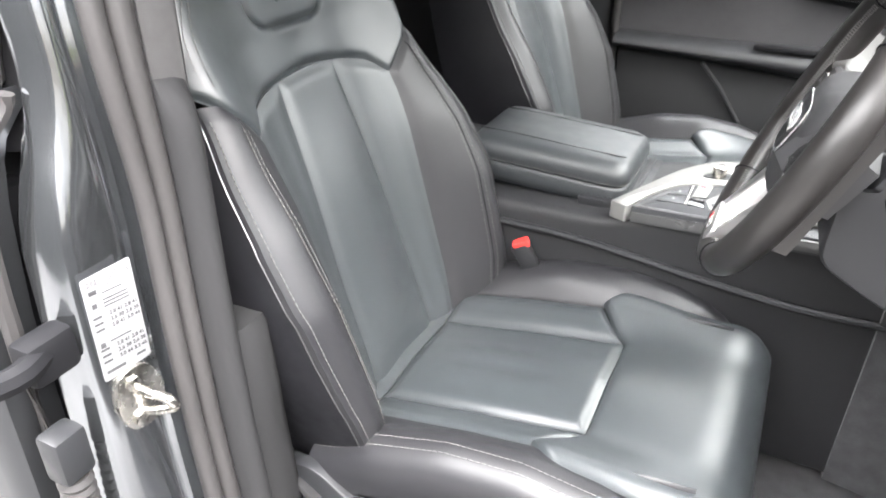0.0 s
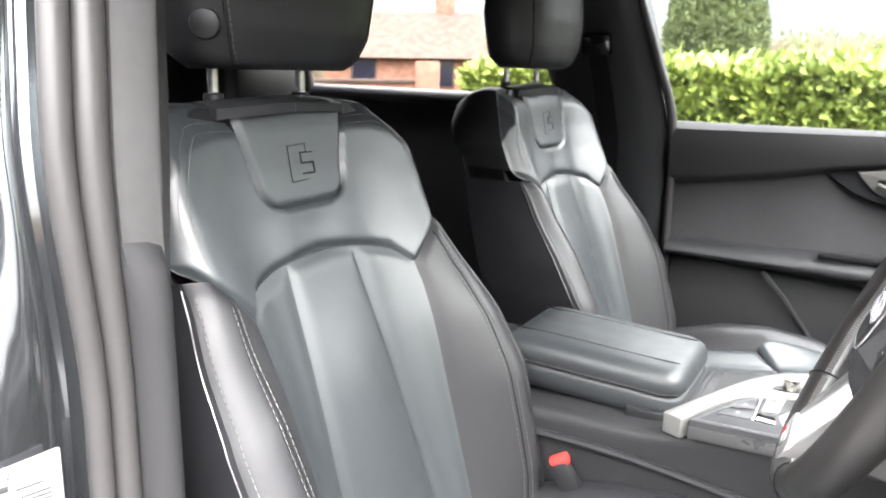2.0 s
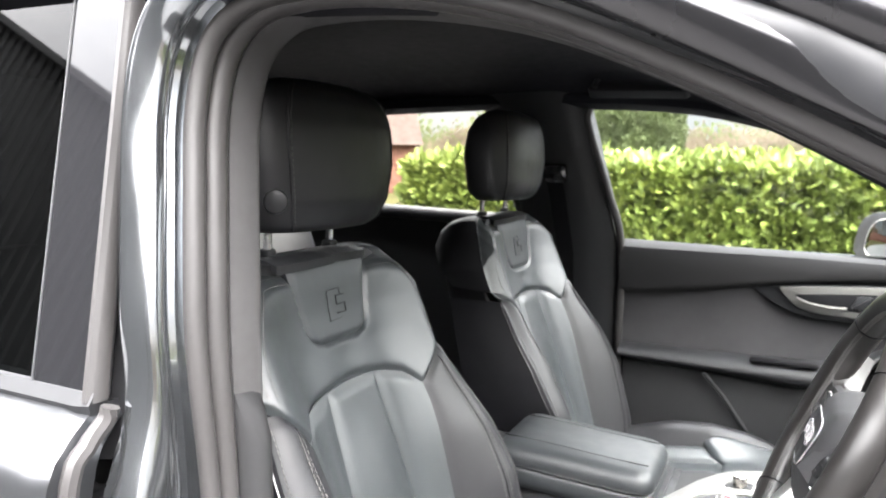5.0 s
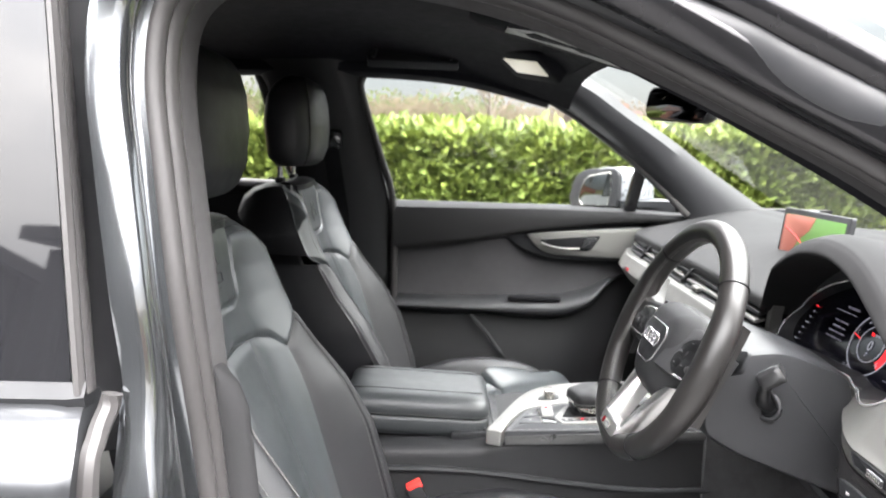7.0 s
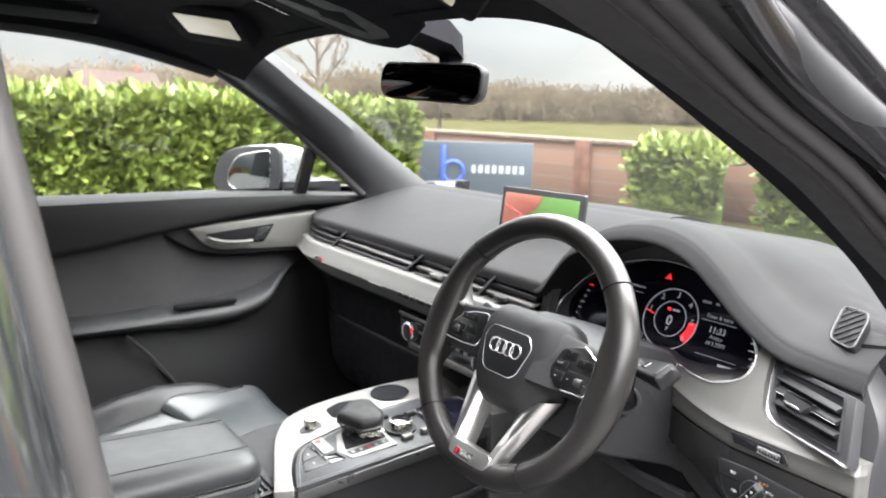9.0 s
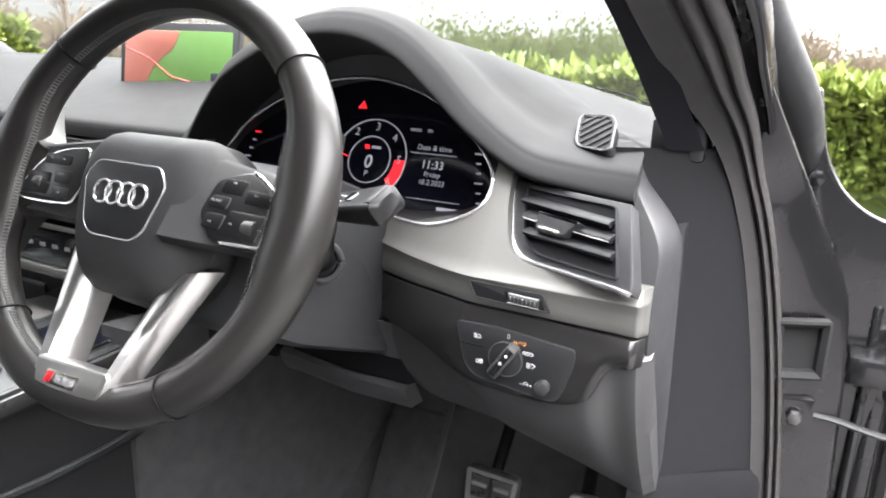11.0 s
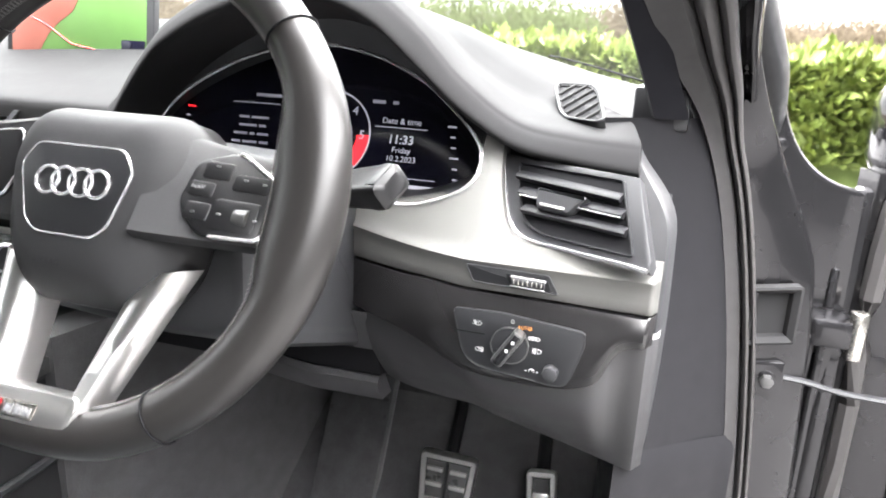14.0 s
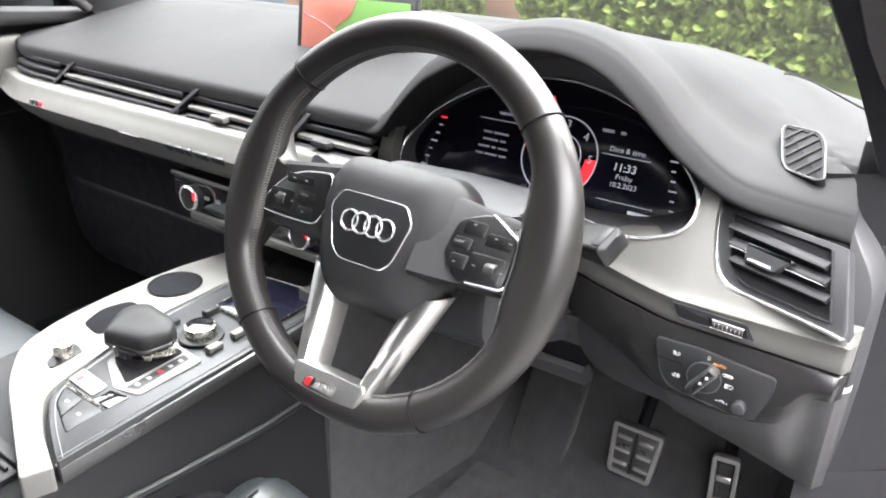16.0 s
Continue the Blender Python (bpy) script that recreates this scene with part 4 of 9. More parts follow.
# left rear door: trim, window opening, far pillar
ld = thing("rear_door_left", (-1.2, 0.78, 0.45), "dark rear door with a wide window", "car door")
part("door_trim", grid(lambda u, v: Vector((-0.74 - 0.95 * u, 0.775 - 0.04 * math.sin(math.pi * v), 0.46 + 0.775 * v)), steps(10, 0), steps(14, 0), (0, 0.05, 0)), HARD, ld)
part("sill_pad", tube([(-0.74, 0.765, 1.222), (-1.3, 0.765, 1.235), (-1.68, 0.765, 1.245)], 0.022, 10), SOFT, ld)
part("window_seal", tube(curve([(-1.62, 0.755, 1.24), (-1.60, 0.70, 1.45), (-1.50, 0.665, 1.565), (-1.2, 0.655, 1.59), (-0.90, 0.655, 1.592), (-0.845, 0.665, 1.56), (-0.80, 0.70, 1.40), (-0.755, 0.755, 1.23)], 50), 0.013, 8), RUBBER, ld)
side_pane("window_pane", [(-1.65, 0.79, 1.20), (-0.74, 0.79, 1.20), (-0.84, 0.67, 1.60), (-1.55, 0.665, 1.60)], pane_mat("lightly_tinted_glass", (0.84, 0.84, 0.80)), ld, 1)
part("rear_pillar", box((-1.83, 0.72, 1.40), (0.40, 0.14, 0.55), 0.05), LINER, left)
part("outer_skin", grid(lambda u, v: Vector((-2.0 + 2.9 * u, 0.86 + 0.06 * math.sin(math.pi * v), 0.25 + 0.93 * v)), steps(10, 0), steps(10, 0), (0, -0.04, 0)), PAINT, left)
tailgate = solo("tailgate", loft([[Vector((x, -0.72, z)), Vector((x, 0.72, z)), Vector((x - 0.04, 0.72, z)), Vector((x - 0.04, -0.72, z))] for x, z in ((-2.05, 0.3), (-2.05, 1.2), (-1.98, 1.62))]), LINER, "dark rear end of the cabin", "tailgate", kind="structure")
# right rear door, closed, seen from outside
rd = thing("rear_door", (-0.9, -0.92, 0.35), "closed grey rear door with privacy glass", "car door")


def skin(u, v):
    x = -0.608 - 1.2 * u - 0.016 * smooth(1.12, 1.155, 0.30 + 0.855 * v)
    z = 0.30 + 0.855 * v
    y = interp(z, [(0.30, -0.915), (0.60, -0.925), (0.95, -0.922), (1.06, -0.912), (1.105, -0.903), (1.120, -0.896), (1.128, -0.888), (1.155, -0.838)])
    if u < 0.02:
        y += 0.014 * (1 - u / 0.02) ** 2
    return Vector((x, y, z))


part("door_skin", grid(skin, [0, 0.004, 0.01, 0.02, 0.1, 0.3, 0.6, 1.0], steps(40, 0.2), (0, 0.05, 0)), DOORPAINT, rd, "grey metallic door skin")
# Black plate put where only the shade of the door gap would show.
part("gap_shade_plate", box((-0.640, -0.848, 0.68), (0.03, 0.075, 0.78), 0.004), DARKPIT, rd, "black plate giving the door gap its shade")
part("door_edge_seal", tube(curve([(-0.602, -0.880, 0.35), (-0.602, -0.885, 0.9), (-0.602, -0.874, 1.09), (-0.603, -0.852, 1.128), (-0.600, -0.834, 1.148), (-0.598, -0.830, 1.160)], 20), 0.009, 8), RUBBER, rd, "grey rubber edge strip")
part("waist_strip", loft([[Vector((x, y + dy, z)) for dy, z in ((0.01, 1.146), (-0.008, 1.148), (-0.010, 1.158), (-0.002, 1.170), (0.012, 1.173))] for x, y in ((-0.620, -0.826), (-0.632, -0.832), (-1.7, -0.832))]), HARD, rd, "black waist strip")


def tumble(z):
    return -0.8326 + 0.290 * (z - 1.167)


def frame_x(z):
    return -0.618 - 0.163 * (z - 1.167)


fr = []
for z in (1.16, 1.26, 1.36, 1.46, 1.56, 1.60):
    fr.append([Vector((frame_x(z) + dx, tumble(z) + dy, z)) for dx, dy in ((-0.012, 0.030), (-0.002, 0.020), (0.000, 0.016), (0.000, 0.004), (-0.001, 0.001), (-0.003, 0.0035), (-0.005, 0.0), (-0.006, -0.003), (-0.010, -0.004), (-0.013, 0.0))])
part("frame_trim", loft(fr, cap=False, closed=False), RUBBER, rd, "dark rubber frame strip")
part("frame_panel", loft([[Vector((frame_x(z) - 0.013, tumble(z) - 0.001, z)), Vector((frame_x(z) - 0.084, tumble(z) - 0.001, z)), Vector((frame_x(z) - 0.084, tumble(z) + 0.02, z)), Vector((frame_x(z) - 0.013, tumble(z) + 0.02, z))] for z in (1.16, 1.36, 1.60)]), DARKGLOSS, rd, "gloss black pillar panel")
# Added sheet closes a see-through slit; its black stands for shade.
part("gap_filler", loft([[Vector((frame_x(z) - 0.022, tumble(z) + 0.028, z)), Vector((frame_x(z) + 0.035, tumble(z) + 0.062, z)), Vector((frame_x(z) + 0.030, tumble(z) + 0.070, z)), Vector((frame_x(z) - 0.025, tumble(z) + 0.036, z))] for z in (1.10, 1.36, 1.64)]), DARKPIT, rd, "added black sheet shading the gap behind the door frame")
part("glass_edge", tube([(frame_x(z) - 0.085, tumble(z) - 0.002, z) for z in (1.165, 1.36, 1.60)], 0.0012, 6), SOFT, rd, "pale edge line of the glass")
side_pane("window_pane", [(-0.704, -0.832, 1.16), (-1.6, -0.832, 1.16), (-1.6, -0.716, 1.56), (-0.768, -0.716, 1.56)], TINTGLASS, rd, -1)
part("inner_trim", grid(lambda u, v: Vector((-0.66 - 1.1 * u, -0.77, 0.45 + 0.70 * v)), steps(6, 0), steps(6, 0), (0, -0.05, 0)), HARD, rd)
part("roof_rail_panel", tube([(-0.69, -0.715, 1.60), (-1.2, -0.705, 1.61), (-2.0, -0.69, 1.57)], 0.03, 8), GLOSSBLACK, rd)
# latch and cable on the rear door's front edge
lt = thing("hinge_bracket", (-0.56, -0.905, 0.93), "black painted rear door hinge on the pillar", "hinge")
part("hinge_leaf", box((-0.556, -0.888, 0.945), (0.03, 0.05, 0.045), 0.008), DARKPIT, lt)
part("hinge_arm", tube(curve([(-0.552, -0.895, 0.95), (-0.54, -0.925, 0.952), (-0.56, -0.955, 0.945)], 10), 0.012, 8), DARKPIT, lt)
cg = thing("cable_gaiter", (-0.545, -0.90, 0.80), "black rubber cable gaiter beside the pillar", "gaiter")
part("plug", box((-0.545, -0.905, 0.845), (0.03, 0.035, 0.055), 0.006), HARD, cg)
part("gaiter", loft([[Vector((-0.545 + (0.014 + 0.003 * (i % 2)) * math.cos(q * math.tau / 16), -0.905 + (0.014 + 0.003 * (i % 2)) * math.sin(q * math.tau / 16), 0.815 - 0.006 * i)) for q in range(16)] for i in range(14)]), RUBBER, cg)
# open driver door, swung forward
od = thing("driver_door", (0.47, -1.0, 0.5), "open dark driver door swung forward", "car door")
part("door_shell", loft([[Vector((x, y, z)) for x, y in ((0.515, -0.985), (0.56, -0.975), (0.68, -1.60), (0.68, -1.98), (0.60, -1.98), (0.54, -1.55), (0.505, -1.03))] for z in (0.35, 1.085)]), SHADEPAINT, od, "inner door shell in shaded body paint")
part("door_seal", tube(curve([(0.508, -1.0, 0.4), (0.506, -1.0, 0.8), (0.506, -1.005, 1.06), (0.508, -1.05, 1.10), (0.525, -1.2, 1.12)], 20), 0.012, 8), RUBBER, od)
dh_ = part("door_hinge", box((0.478, -0.957, 0.915), (0.05, 0.045, 0.034), 0.006), SHADEPAINT, od, "hinge in shaded body paint")
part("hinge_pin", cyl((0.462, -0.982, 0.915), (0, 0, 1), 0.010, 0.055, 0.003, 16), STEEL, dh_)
part("door_edge", box((0.512, -0.972, 0.72), (0.022, 0.020, 0.70), 0.006), SHADEPAINT, od, "door edge in shaded body paint")
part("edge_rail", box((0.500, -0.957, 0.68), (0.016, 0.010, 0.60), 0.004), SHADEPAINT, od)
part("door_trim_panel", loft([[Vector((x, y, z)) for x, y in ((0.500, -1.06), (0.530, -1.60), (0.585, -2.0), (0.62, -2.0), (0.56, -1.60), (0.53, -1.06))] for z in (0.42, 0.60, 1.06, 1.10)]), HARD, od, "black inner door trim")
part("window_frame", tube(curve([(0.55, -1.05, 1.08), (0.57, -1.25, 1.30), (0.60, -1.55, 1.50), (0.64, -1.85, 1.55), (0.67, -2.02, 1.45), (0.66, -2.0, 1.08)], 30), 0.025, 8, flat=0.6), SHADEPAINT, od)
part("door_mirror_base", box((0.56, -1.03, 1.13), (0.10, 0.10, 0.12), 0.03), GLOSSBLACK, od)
wing = solo("front_wing", loft([[Vector((x, y, z)) for x, y, z in ((x0, -0.90, 0.4), (x0, -0.935, 0.6), (x0, -0.935, 0.98 - 0.02 * (x0 - 0.5)), (x0, -0.89, 1.06 - 0.03 * (x0 - 0.5)), (x0, -0.80, 1.10 - 0.06 * (x0 - 0.5)), (x0, -0.78, 0.4))] for x0 in (0.545, 0.9, 1.5, 2.0)]), SHADEPAINT, "front wing in shaded body paint beside the bonnet", "wing", kind="structure")
# outside of the right front pillar
op_ = curve([(0.50, -0.845, 1.10), (0.427, -0.831, 1.1665), (0.323, -0.793, 1.246), (0.18, -0.765, 1.328), (0.049, -0.744, 1.391), (-0.03, -0.728, 1.4346), (-0.10, -0.7235, 1.463), (-0.28, -0.707, 1.525), (-0.42, -0.70, 1.555)], 70)
op_sec = curve([(0, 0.0, 0), (0.0, -0.03, 0.01), (0.03, -0.035, 0.035), (0.07, 0.0, 0.05), (0.06, 0.03, 0.04)], 22)
part("outer_pillar", loft([[p + q for q in op_sec] for p in op_], cap=False, closed=False), HARD, body, "dark painted front pillar")
part("roof_strip", tube(curve([(0.46, -0.815, 1.215), (0.12, -0.765, 1.425), (-0.15, -0.730, 1.555), (-0.45, -0.71, 1.615), (-1.0, -0.70, 1.63)], 60), 0.024, 12), SHADEPAINT, body)

# ---------------------------------------------------------------- front seats
YC = -0.392


def seat_x(z):
    return interp(z, [(0.56, -0.445), (0.62, -0.458), (0.68, -0.475), (0.80, -0.517), (0.90, -0.551), (1.0, -0.586), (1.06, -0.607), (1.12, -0.628), (1.17, -0.641), (1.22, -0.65), (1.26, -0.662)])


def seat_w(z):
    return interp(z, [(0.60, 0.222), (0.66, 0.238), (0.74, 0.257), (0.80, 0.266), (0.88, 0.275), (0.94, 0.271), (1.0, 0.257), (1.05, 0.241), (1.08, 0.234)])


def bolster_in(z):
    return interp(z, [(0.60, 0.132), (0.70, 0.138), (0.85, 0.147), (1.0, 0.157), (1.03, 0.156)])


def seat_front(y, z):
    """How far forward the leather stands at y off the middle and height z."""
    amp = interp(z, [(0.6, 0.085), (0.72, 0.105), (0.86, 0.108), (0.95, 0.088), (1.02, 0.06), (1.08, 0.043), (1.14, 0.036), (1.2, 0.026), (1.26, 0.012)])
    edge = interp(z, [(0.6, 0.225), (0.86, 0.24), (1.0, 0.225), (1.08, 0.215), (1.16, 0.225), (1.25, 0.225)])
    a = abs(y)
    x = seat_x(z) + amp * smooth(0.085, edge, a) ** 1.15
    x += 0.012 * smooth(0.10, 0.0, a) * smooth(0.66, 0.75, z) * smooth(1.05, 0.9, z)
    return x


def puff(u, v, lu, lv, deep=0.006, r=0.0095):
    """Upholstery sinks towards its seams: lengths lu, lv of the piece."""
    d = min(u * lu, (1 - u) * lu, v * lv, (1 - v) * lv)
    return -deep * math.exp(-(max(d, 0) / r) ** 2 * 1.2)


def back_patch(yl, yr, zb, zt, nu, nv, lu, lv, deep=0.006, wrinkle=0.0):
    def fn(u, v):
        z0 = 0.62 + v * 0.44
        y = yl(z0) + (yr(z0) - yl(z0)) * u
        z = zb(y) + (zt(y) - zb(y)) * v
        y = yl(z) + (yr(z) - yl(z)) * u
        w = wrinkle * (noise.noise(Vector((y * 30, z * 9, 3))))
        return Vector((seat_front(y, z) + puff(u, v, lu, lv, deep) + w, YC + y, z))
    return grid(fn, steps(nu, 0.6), steps(nv, 0.6), (-0.03, 0, 0))


def arch(y):
    return 1.068 - 1.15 * y * y - 0.012 * smooth(0.13, 0.157, abs(y))


def front_seat():
    s = thing("front_seat", (-0.28, YC, 0.43), "black leather sports seat with pale stitching on the carpet", "seat", "front seats")
    sw = lambda z: interp(z, [(0.62, 0.088), (0.8, 0.082), (1.07, 0.062)])
    low = lambda y: 0.615
    part("centre_panel", back_patch(lambda z: -sw(z), sw, low, arch, 18, 50, 0.15, 0.42, wrinkle=0.0006), LEATHER, s)
    for k in (1, -1):
        part("side_panel", back_patch(lambda z: k * sw(z), lambda z: k * bolster_in(z), low, arch, 12, 50, 0.06, 0.42, wrinkle=0.0008), LEATHER, s)

        def bolster(u, v):
            z1 = 0.60 + v * 0.45
            if u <= 1:
                y = bolster_in(z1) + (seat_w(z1) - bolster_in(z1)) * u
                top = interp(y, [(0.15, 1.024), (0.156, 1.027), (0.185, 1.058), (0.216, 1.083)])
                z = 0.60 + (top - 0.60) * v
                y = bolster_in(z) + (seat_w(z) - bolster_in(z)) * u
                d = min(u * 0.1, v * 0.45, (1 - v) * 0.45)
                x = seat_front(y, z) - 0.007 * math.exp(-(d / 0.007) ** 2) - 0.016 * smooth(0.50, 1.0, u) ** 2
            else:
                z = 0.60 + 0.483 * v
                w = seat_w(z)
                t = u - 1
                y = w + 0.006 * math.sin(min(t, 1) * math.pi)
                x0 = seat_front(w, z) - 0.016
                x = x0 + (seat_x(z) - 0.10 - x0) * t
                x -= 0.004 * math.exp(-((t - 0.42) / 0.05) ** 2)
            return Vector((x, YC + k * y, z))
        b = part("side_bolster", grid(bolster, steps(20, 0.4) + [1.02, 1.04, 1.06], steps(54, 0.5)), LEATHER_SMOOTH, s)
        # Leather side coloured near black, so its shade is in the colour.
        part("bolster_side", grid(bolster, [1.055, 1.08, 1.16, 1.28, 1.36, 1.40, 1.44, 1.48, 1.56, 1.72, 1.88, 2.0], steps(54, 0.5)), LOWDASH, s, "seat back side, near black as in shade")
        for u0 in (0.47, 0.56, 0.93):
            part("stitching", dashes(bmesh.new(), [bolster(u0, v / 90) + Vector((0.0012, 0, 0)) for v in range(3, 89)]), STITCH, b, "pale thread seam")
        part("seam", tube([bolster(0.515, v / 90) + Vector((0.0002, 0, 0)) for v in range(2, 90)], 0.0010, 5), DARKPIT, b, "dark seam between the stitches")
        part("piping", tube([bolster(1.05, v / 90) + Vector((0, k * 0.0008, 0)) for v in range(1, 90)], 0.0009, 5), GREYTRIM, b, "pale piped edge")

    # shoulder piece with its two points
    def pad_w(z):
        return interp(z, [(1.127, 0.040), (1.130, 0.055), (1.135, 0.065), (1.143, 0.073), (1.153, 0.078), (1.19, 0.086), (1.247, 0.100)])

    top = [(0.0, 1.246), (0.10, 1.25), (0.145, 1.252), (0.178, 1.246), (0.205, 1.222), (0.224, 1.19), (0.233, 1.165), (0.238, 1.15)]
    foot = [(0.0, arch(0) + 0.001), (0.05, arch(0.05)), (0.10, arch(0.10)), (0.13, arch(0.13)), (0.148, 1.031), (0.156, 1.024), (0.17, 1.040), (0.195, 1.064), (0.216, 1.082), (0.230, 1.092), (0.238, 1.103)]

    def yoke(u, v, push=0.0):
        y = (u - 0.5) * 2 * 0.238
        a, b = interp(abs(y), foot), interp(abs(y), top)
        z = a + (b - a) * v
        d = min((b - z), (z - a), 0.238 - abs(y))
        x = seat_front(y, z) - 0.008 * math.exp(-(d / 0.008) ** 2) - 0.024 * smooth(0.042, 0.0, min(b - z, 0.238 - abs(y))) ** 1.4
        x -= 0.004 * smooth(0.06, 0.0, abs(y)) * smooth(1.14, 1.10, z)
        inside = min(pad_w(max(z, 1.127)) - abs(y), z - 1.127)
        x -= 0.010 * smooth(-0.006, 0.003, inside)
        return Vector((x + push, YC + y, z))
    bm = grid(yoke, steps(120, 0.3), steps(64, 0.4))
    side = [yoke(0.0, i / 6) for i in range(6)] + [yoke(i / 60, 1.0) for i in range(61)] + [yoke(1.0, 1 - i / 6) for i in range(1, 7)]
    rows = []
    for back, shrink, drop in ((0, 0, 0), (0.012, -0.006, -0.003), (0.035, -0.009, -0.002), (0.065, 0.0, 0.008), (0.09, 0.02, 0.028), (0.105, 0.05, 0.06)):
        rows.append([Vector((p.x - back, YC + (p.y - YC) * (1 - shrink - 0.5 * back * smooth(1.17, 1.10, p.z)), p.z - drop * smooth(1.10, 1.25, p.z))) for p in side])
    yo = part("shoulder_panel", bm, LEATHER, s)
    part("shoulder_side", loft(rows, cap=False, closed=False), LEATHER_SMOOTH, s)
    rimline = curve([(y, z, 0) for y, z in ((0.095, 1.2495), (0.145, 1.252), (0.178, 1.246), (0.205, 1.222), (0.224, 1.19), (0.233, 1.165), (0.237, 1.14), (0.237, 1.12), (0.2365, 1.10))], 70)
    for k in (1, -1):
        for off in (0.018, 0.027):
            line = []
            for i in range(1, 69):
                d = (rimline[i + 1] - rimline[i - 1]).normalized()
                y, z = rimline[i].x - d.y * -off, rimline[i].y - d.x * off
                a, b = interp(abs(y), foot), interp(abs(y), top)
                line.append(yoke(0.5 + k * y / 0.476, (z - a) / (b - a), 0.0016))
            part("stitching", dashes(bmesh.new(), line), STITCH, yo, "pale thread seam")

    # pad with the embossed mark
    def pad(u, v, lift=0.0):
        z = 1.127 + 0.121 * v
        y = pad_w(z) * (2 * u - 1)
        d = min(pad_w(z) - abs(y), z - 1.127)
        return Vector((seat_front(y, z) - 0.0005 - 0.006 * math.exp(-(d / 0.005) ** 2) + lift, YC + y, z))
    pd = part("logo_pad", grid(pad, steps(30, 0.6), steps(24, 0.6), (-0.03, 0, 0)), LEATHER, s, "black leather pad with an embossed mark")
    mark = lambda a, b: pad(0.5 + a / (2 * pad_w(1.18 + b)), (1.18 + b - 1.127) / 0.121, 0.0006)
    # Bars in the darker leather draw the shade of the embossing.
    bm = bmesh.new()
    for a0, b0, a1, b1 in ((-0.020, 0.021, 0.012, 0.023), (-0.021, -0.023, -0.020, 0.021), (-0.021, -0.023, 0.010, -0.021), (0.012, 0.013, 0.012, 0.023)):
        add_tube(bm, [mark(a0 + (a1 - a0) * i / 6, b0 + (b1 - b0) * i / 6) for i in range(7)], 0.0006, 6)
    for b0 in (0.012, -0.001, -0.014):
        add_tube(bm, [mark(0.001 + 0.022 * i / 5, b0) for i in range(6)], 0.0011, 6)
    add_tube(bm, [mark(0.001, 0.012 - 0.013 * i / 4) for i in range(5)], 0.0011, 6)
    add_tube(bm, [mark(0.023, -0.001 - 0.013 * i / 4) for i in range(5)], 0.0011, 6)
    part("embossed_mark", bm, LEATHER_SIDE, pd, "embossed mark of plain bars")

    # top flap under the head restraint, with its stepped edge
    def flap(u, v):
        y = (2 * u - 1) * 0.118
        x = -0.648 - 0.085 * v + (0.009 if (y < 0.0) else 0.0) * (1 - v) - 0.02 * (abs(y) / 0.118) ** 4
        return Vector((x, YC + y, 1.248 + 0.014 * math.sin(math.pi * min(v + 0.15, 1)) - 0.006 * (abs(y) / 0.118) ** 2))
    part("top_flap", grid(flap, steps(26, 0.3), steps(8, 0.3), (0, 0, -0.012)), HARD, s, "black plastic flap round the head restraint posts")

    # back shell
    rings = []
    for i in range(25):
        z = 0.56 + 0.69 * i / 24
        w = interp(z, [(0.56, 0.20), (0.7, 0.235), (0.86, 0.25), (1.0, 0.235), (1.08, 0.228), (1.15, 0.232), (1.19, 0.218), (1.23, 0.180), (1.25, 0.14)]) - 0.004
        xf, xb = seat_x(z) - 0.012, seat_x(z) - 0.135 + 0.05 * smooth(1.1, 1.25, z)
        rings.append([Vector((x, YC + y, z)) for x, y in round_poly([(xf, -w), (xf, w), (xb, w * 0.86), (xb, -w * 0.86)], [0.01, 0.01, 0.05, 0.05], 5)])
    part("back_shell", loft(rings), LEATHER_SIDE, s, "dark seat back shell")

    # head restraint
    hr = []
    for i in range(33):
        t = i / 32
        z = 1.293 + 0.210 * t
        w = 0.170 * interp(t, [(0, 0.72), (0.03, 0.78), (0.08, 0.85), (0.2, 0.93), (0.45, 0.995), (0.6, 1.0), (0.75, 0.975), (0.87, 0.91), (0.94, 0.81), (0.98, 0.66), (1, 0.5)])
        xf = interp(t, [(0, -0.640), (0.05, -0.626), (0.2, -0.614), (0.45, -0.610), (0.7, -0.614), (0.86, -0.622), (0.94, -0.632), (1, -0.655)])
        xb = interp(t, [(0, -0.715), (0.1, -0.732), (0.5, -0.738), (0.75, -0.730), (0.9, -0.712), (1, -0.685)])
        ring = []
        for k in range(48):
            a = math.tau * k / 48
            c, d = math.cos(a), math.sin(a)
            yy = w * math.copysign(abs(c) ** 0.42, c)
            m, dep = (xf + xb) / 2, (xf - xb) / 2
            xx = m + dep * math.copysign(abs(d) ** 0.5, d)
            if d > 0:
                yy *= 1 - 0.17 * d ** 1.5
                xx -= 0.010 * (yy / w) ** 2
            ring.append(Vector((xx, YC + yy, z)))
        hr.append(ring)
    h = part("head_restraint", loft(hr), LEATHER_SMOOTH, s)
    for k in (1, -1):
        line = []
        for i in range(40):
            t = 0.02 + 0.95 * i / 39
            j = min(int(t * 32), 31)
            f = t * 32 - j
            kk = 6 if k > 0 else 18
            line.append(hr[j][kk].lerp(hr[j + 1][kk], f))
        part("piping", tube(line, 0.0022, 6), LEATHER_SIDE, h)
        bm = bmesh.new()
        dashes(bm, [p + Vector((0.0022, -k * 0.004, 0)) for p in line])
        part("stitching", bm, STITCH, h, "pale thread seam")
        p = part("post", cyl((-0.708, YC + k * 0.0765, 1.275), (0, 0, 1), 0.0062, 0.085, sides=16), CHROME, s, "chrome post")
        part("collar", cyl((-0.708, YC + k * 0.0765, 1.257), (0, 0, 1), 0.012, 0.016, 0.003), HARD, p)
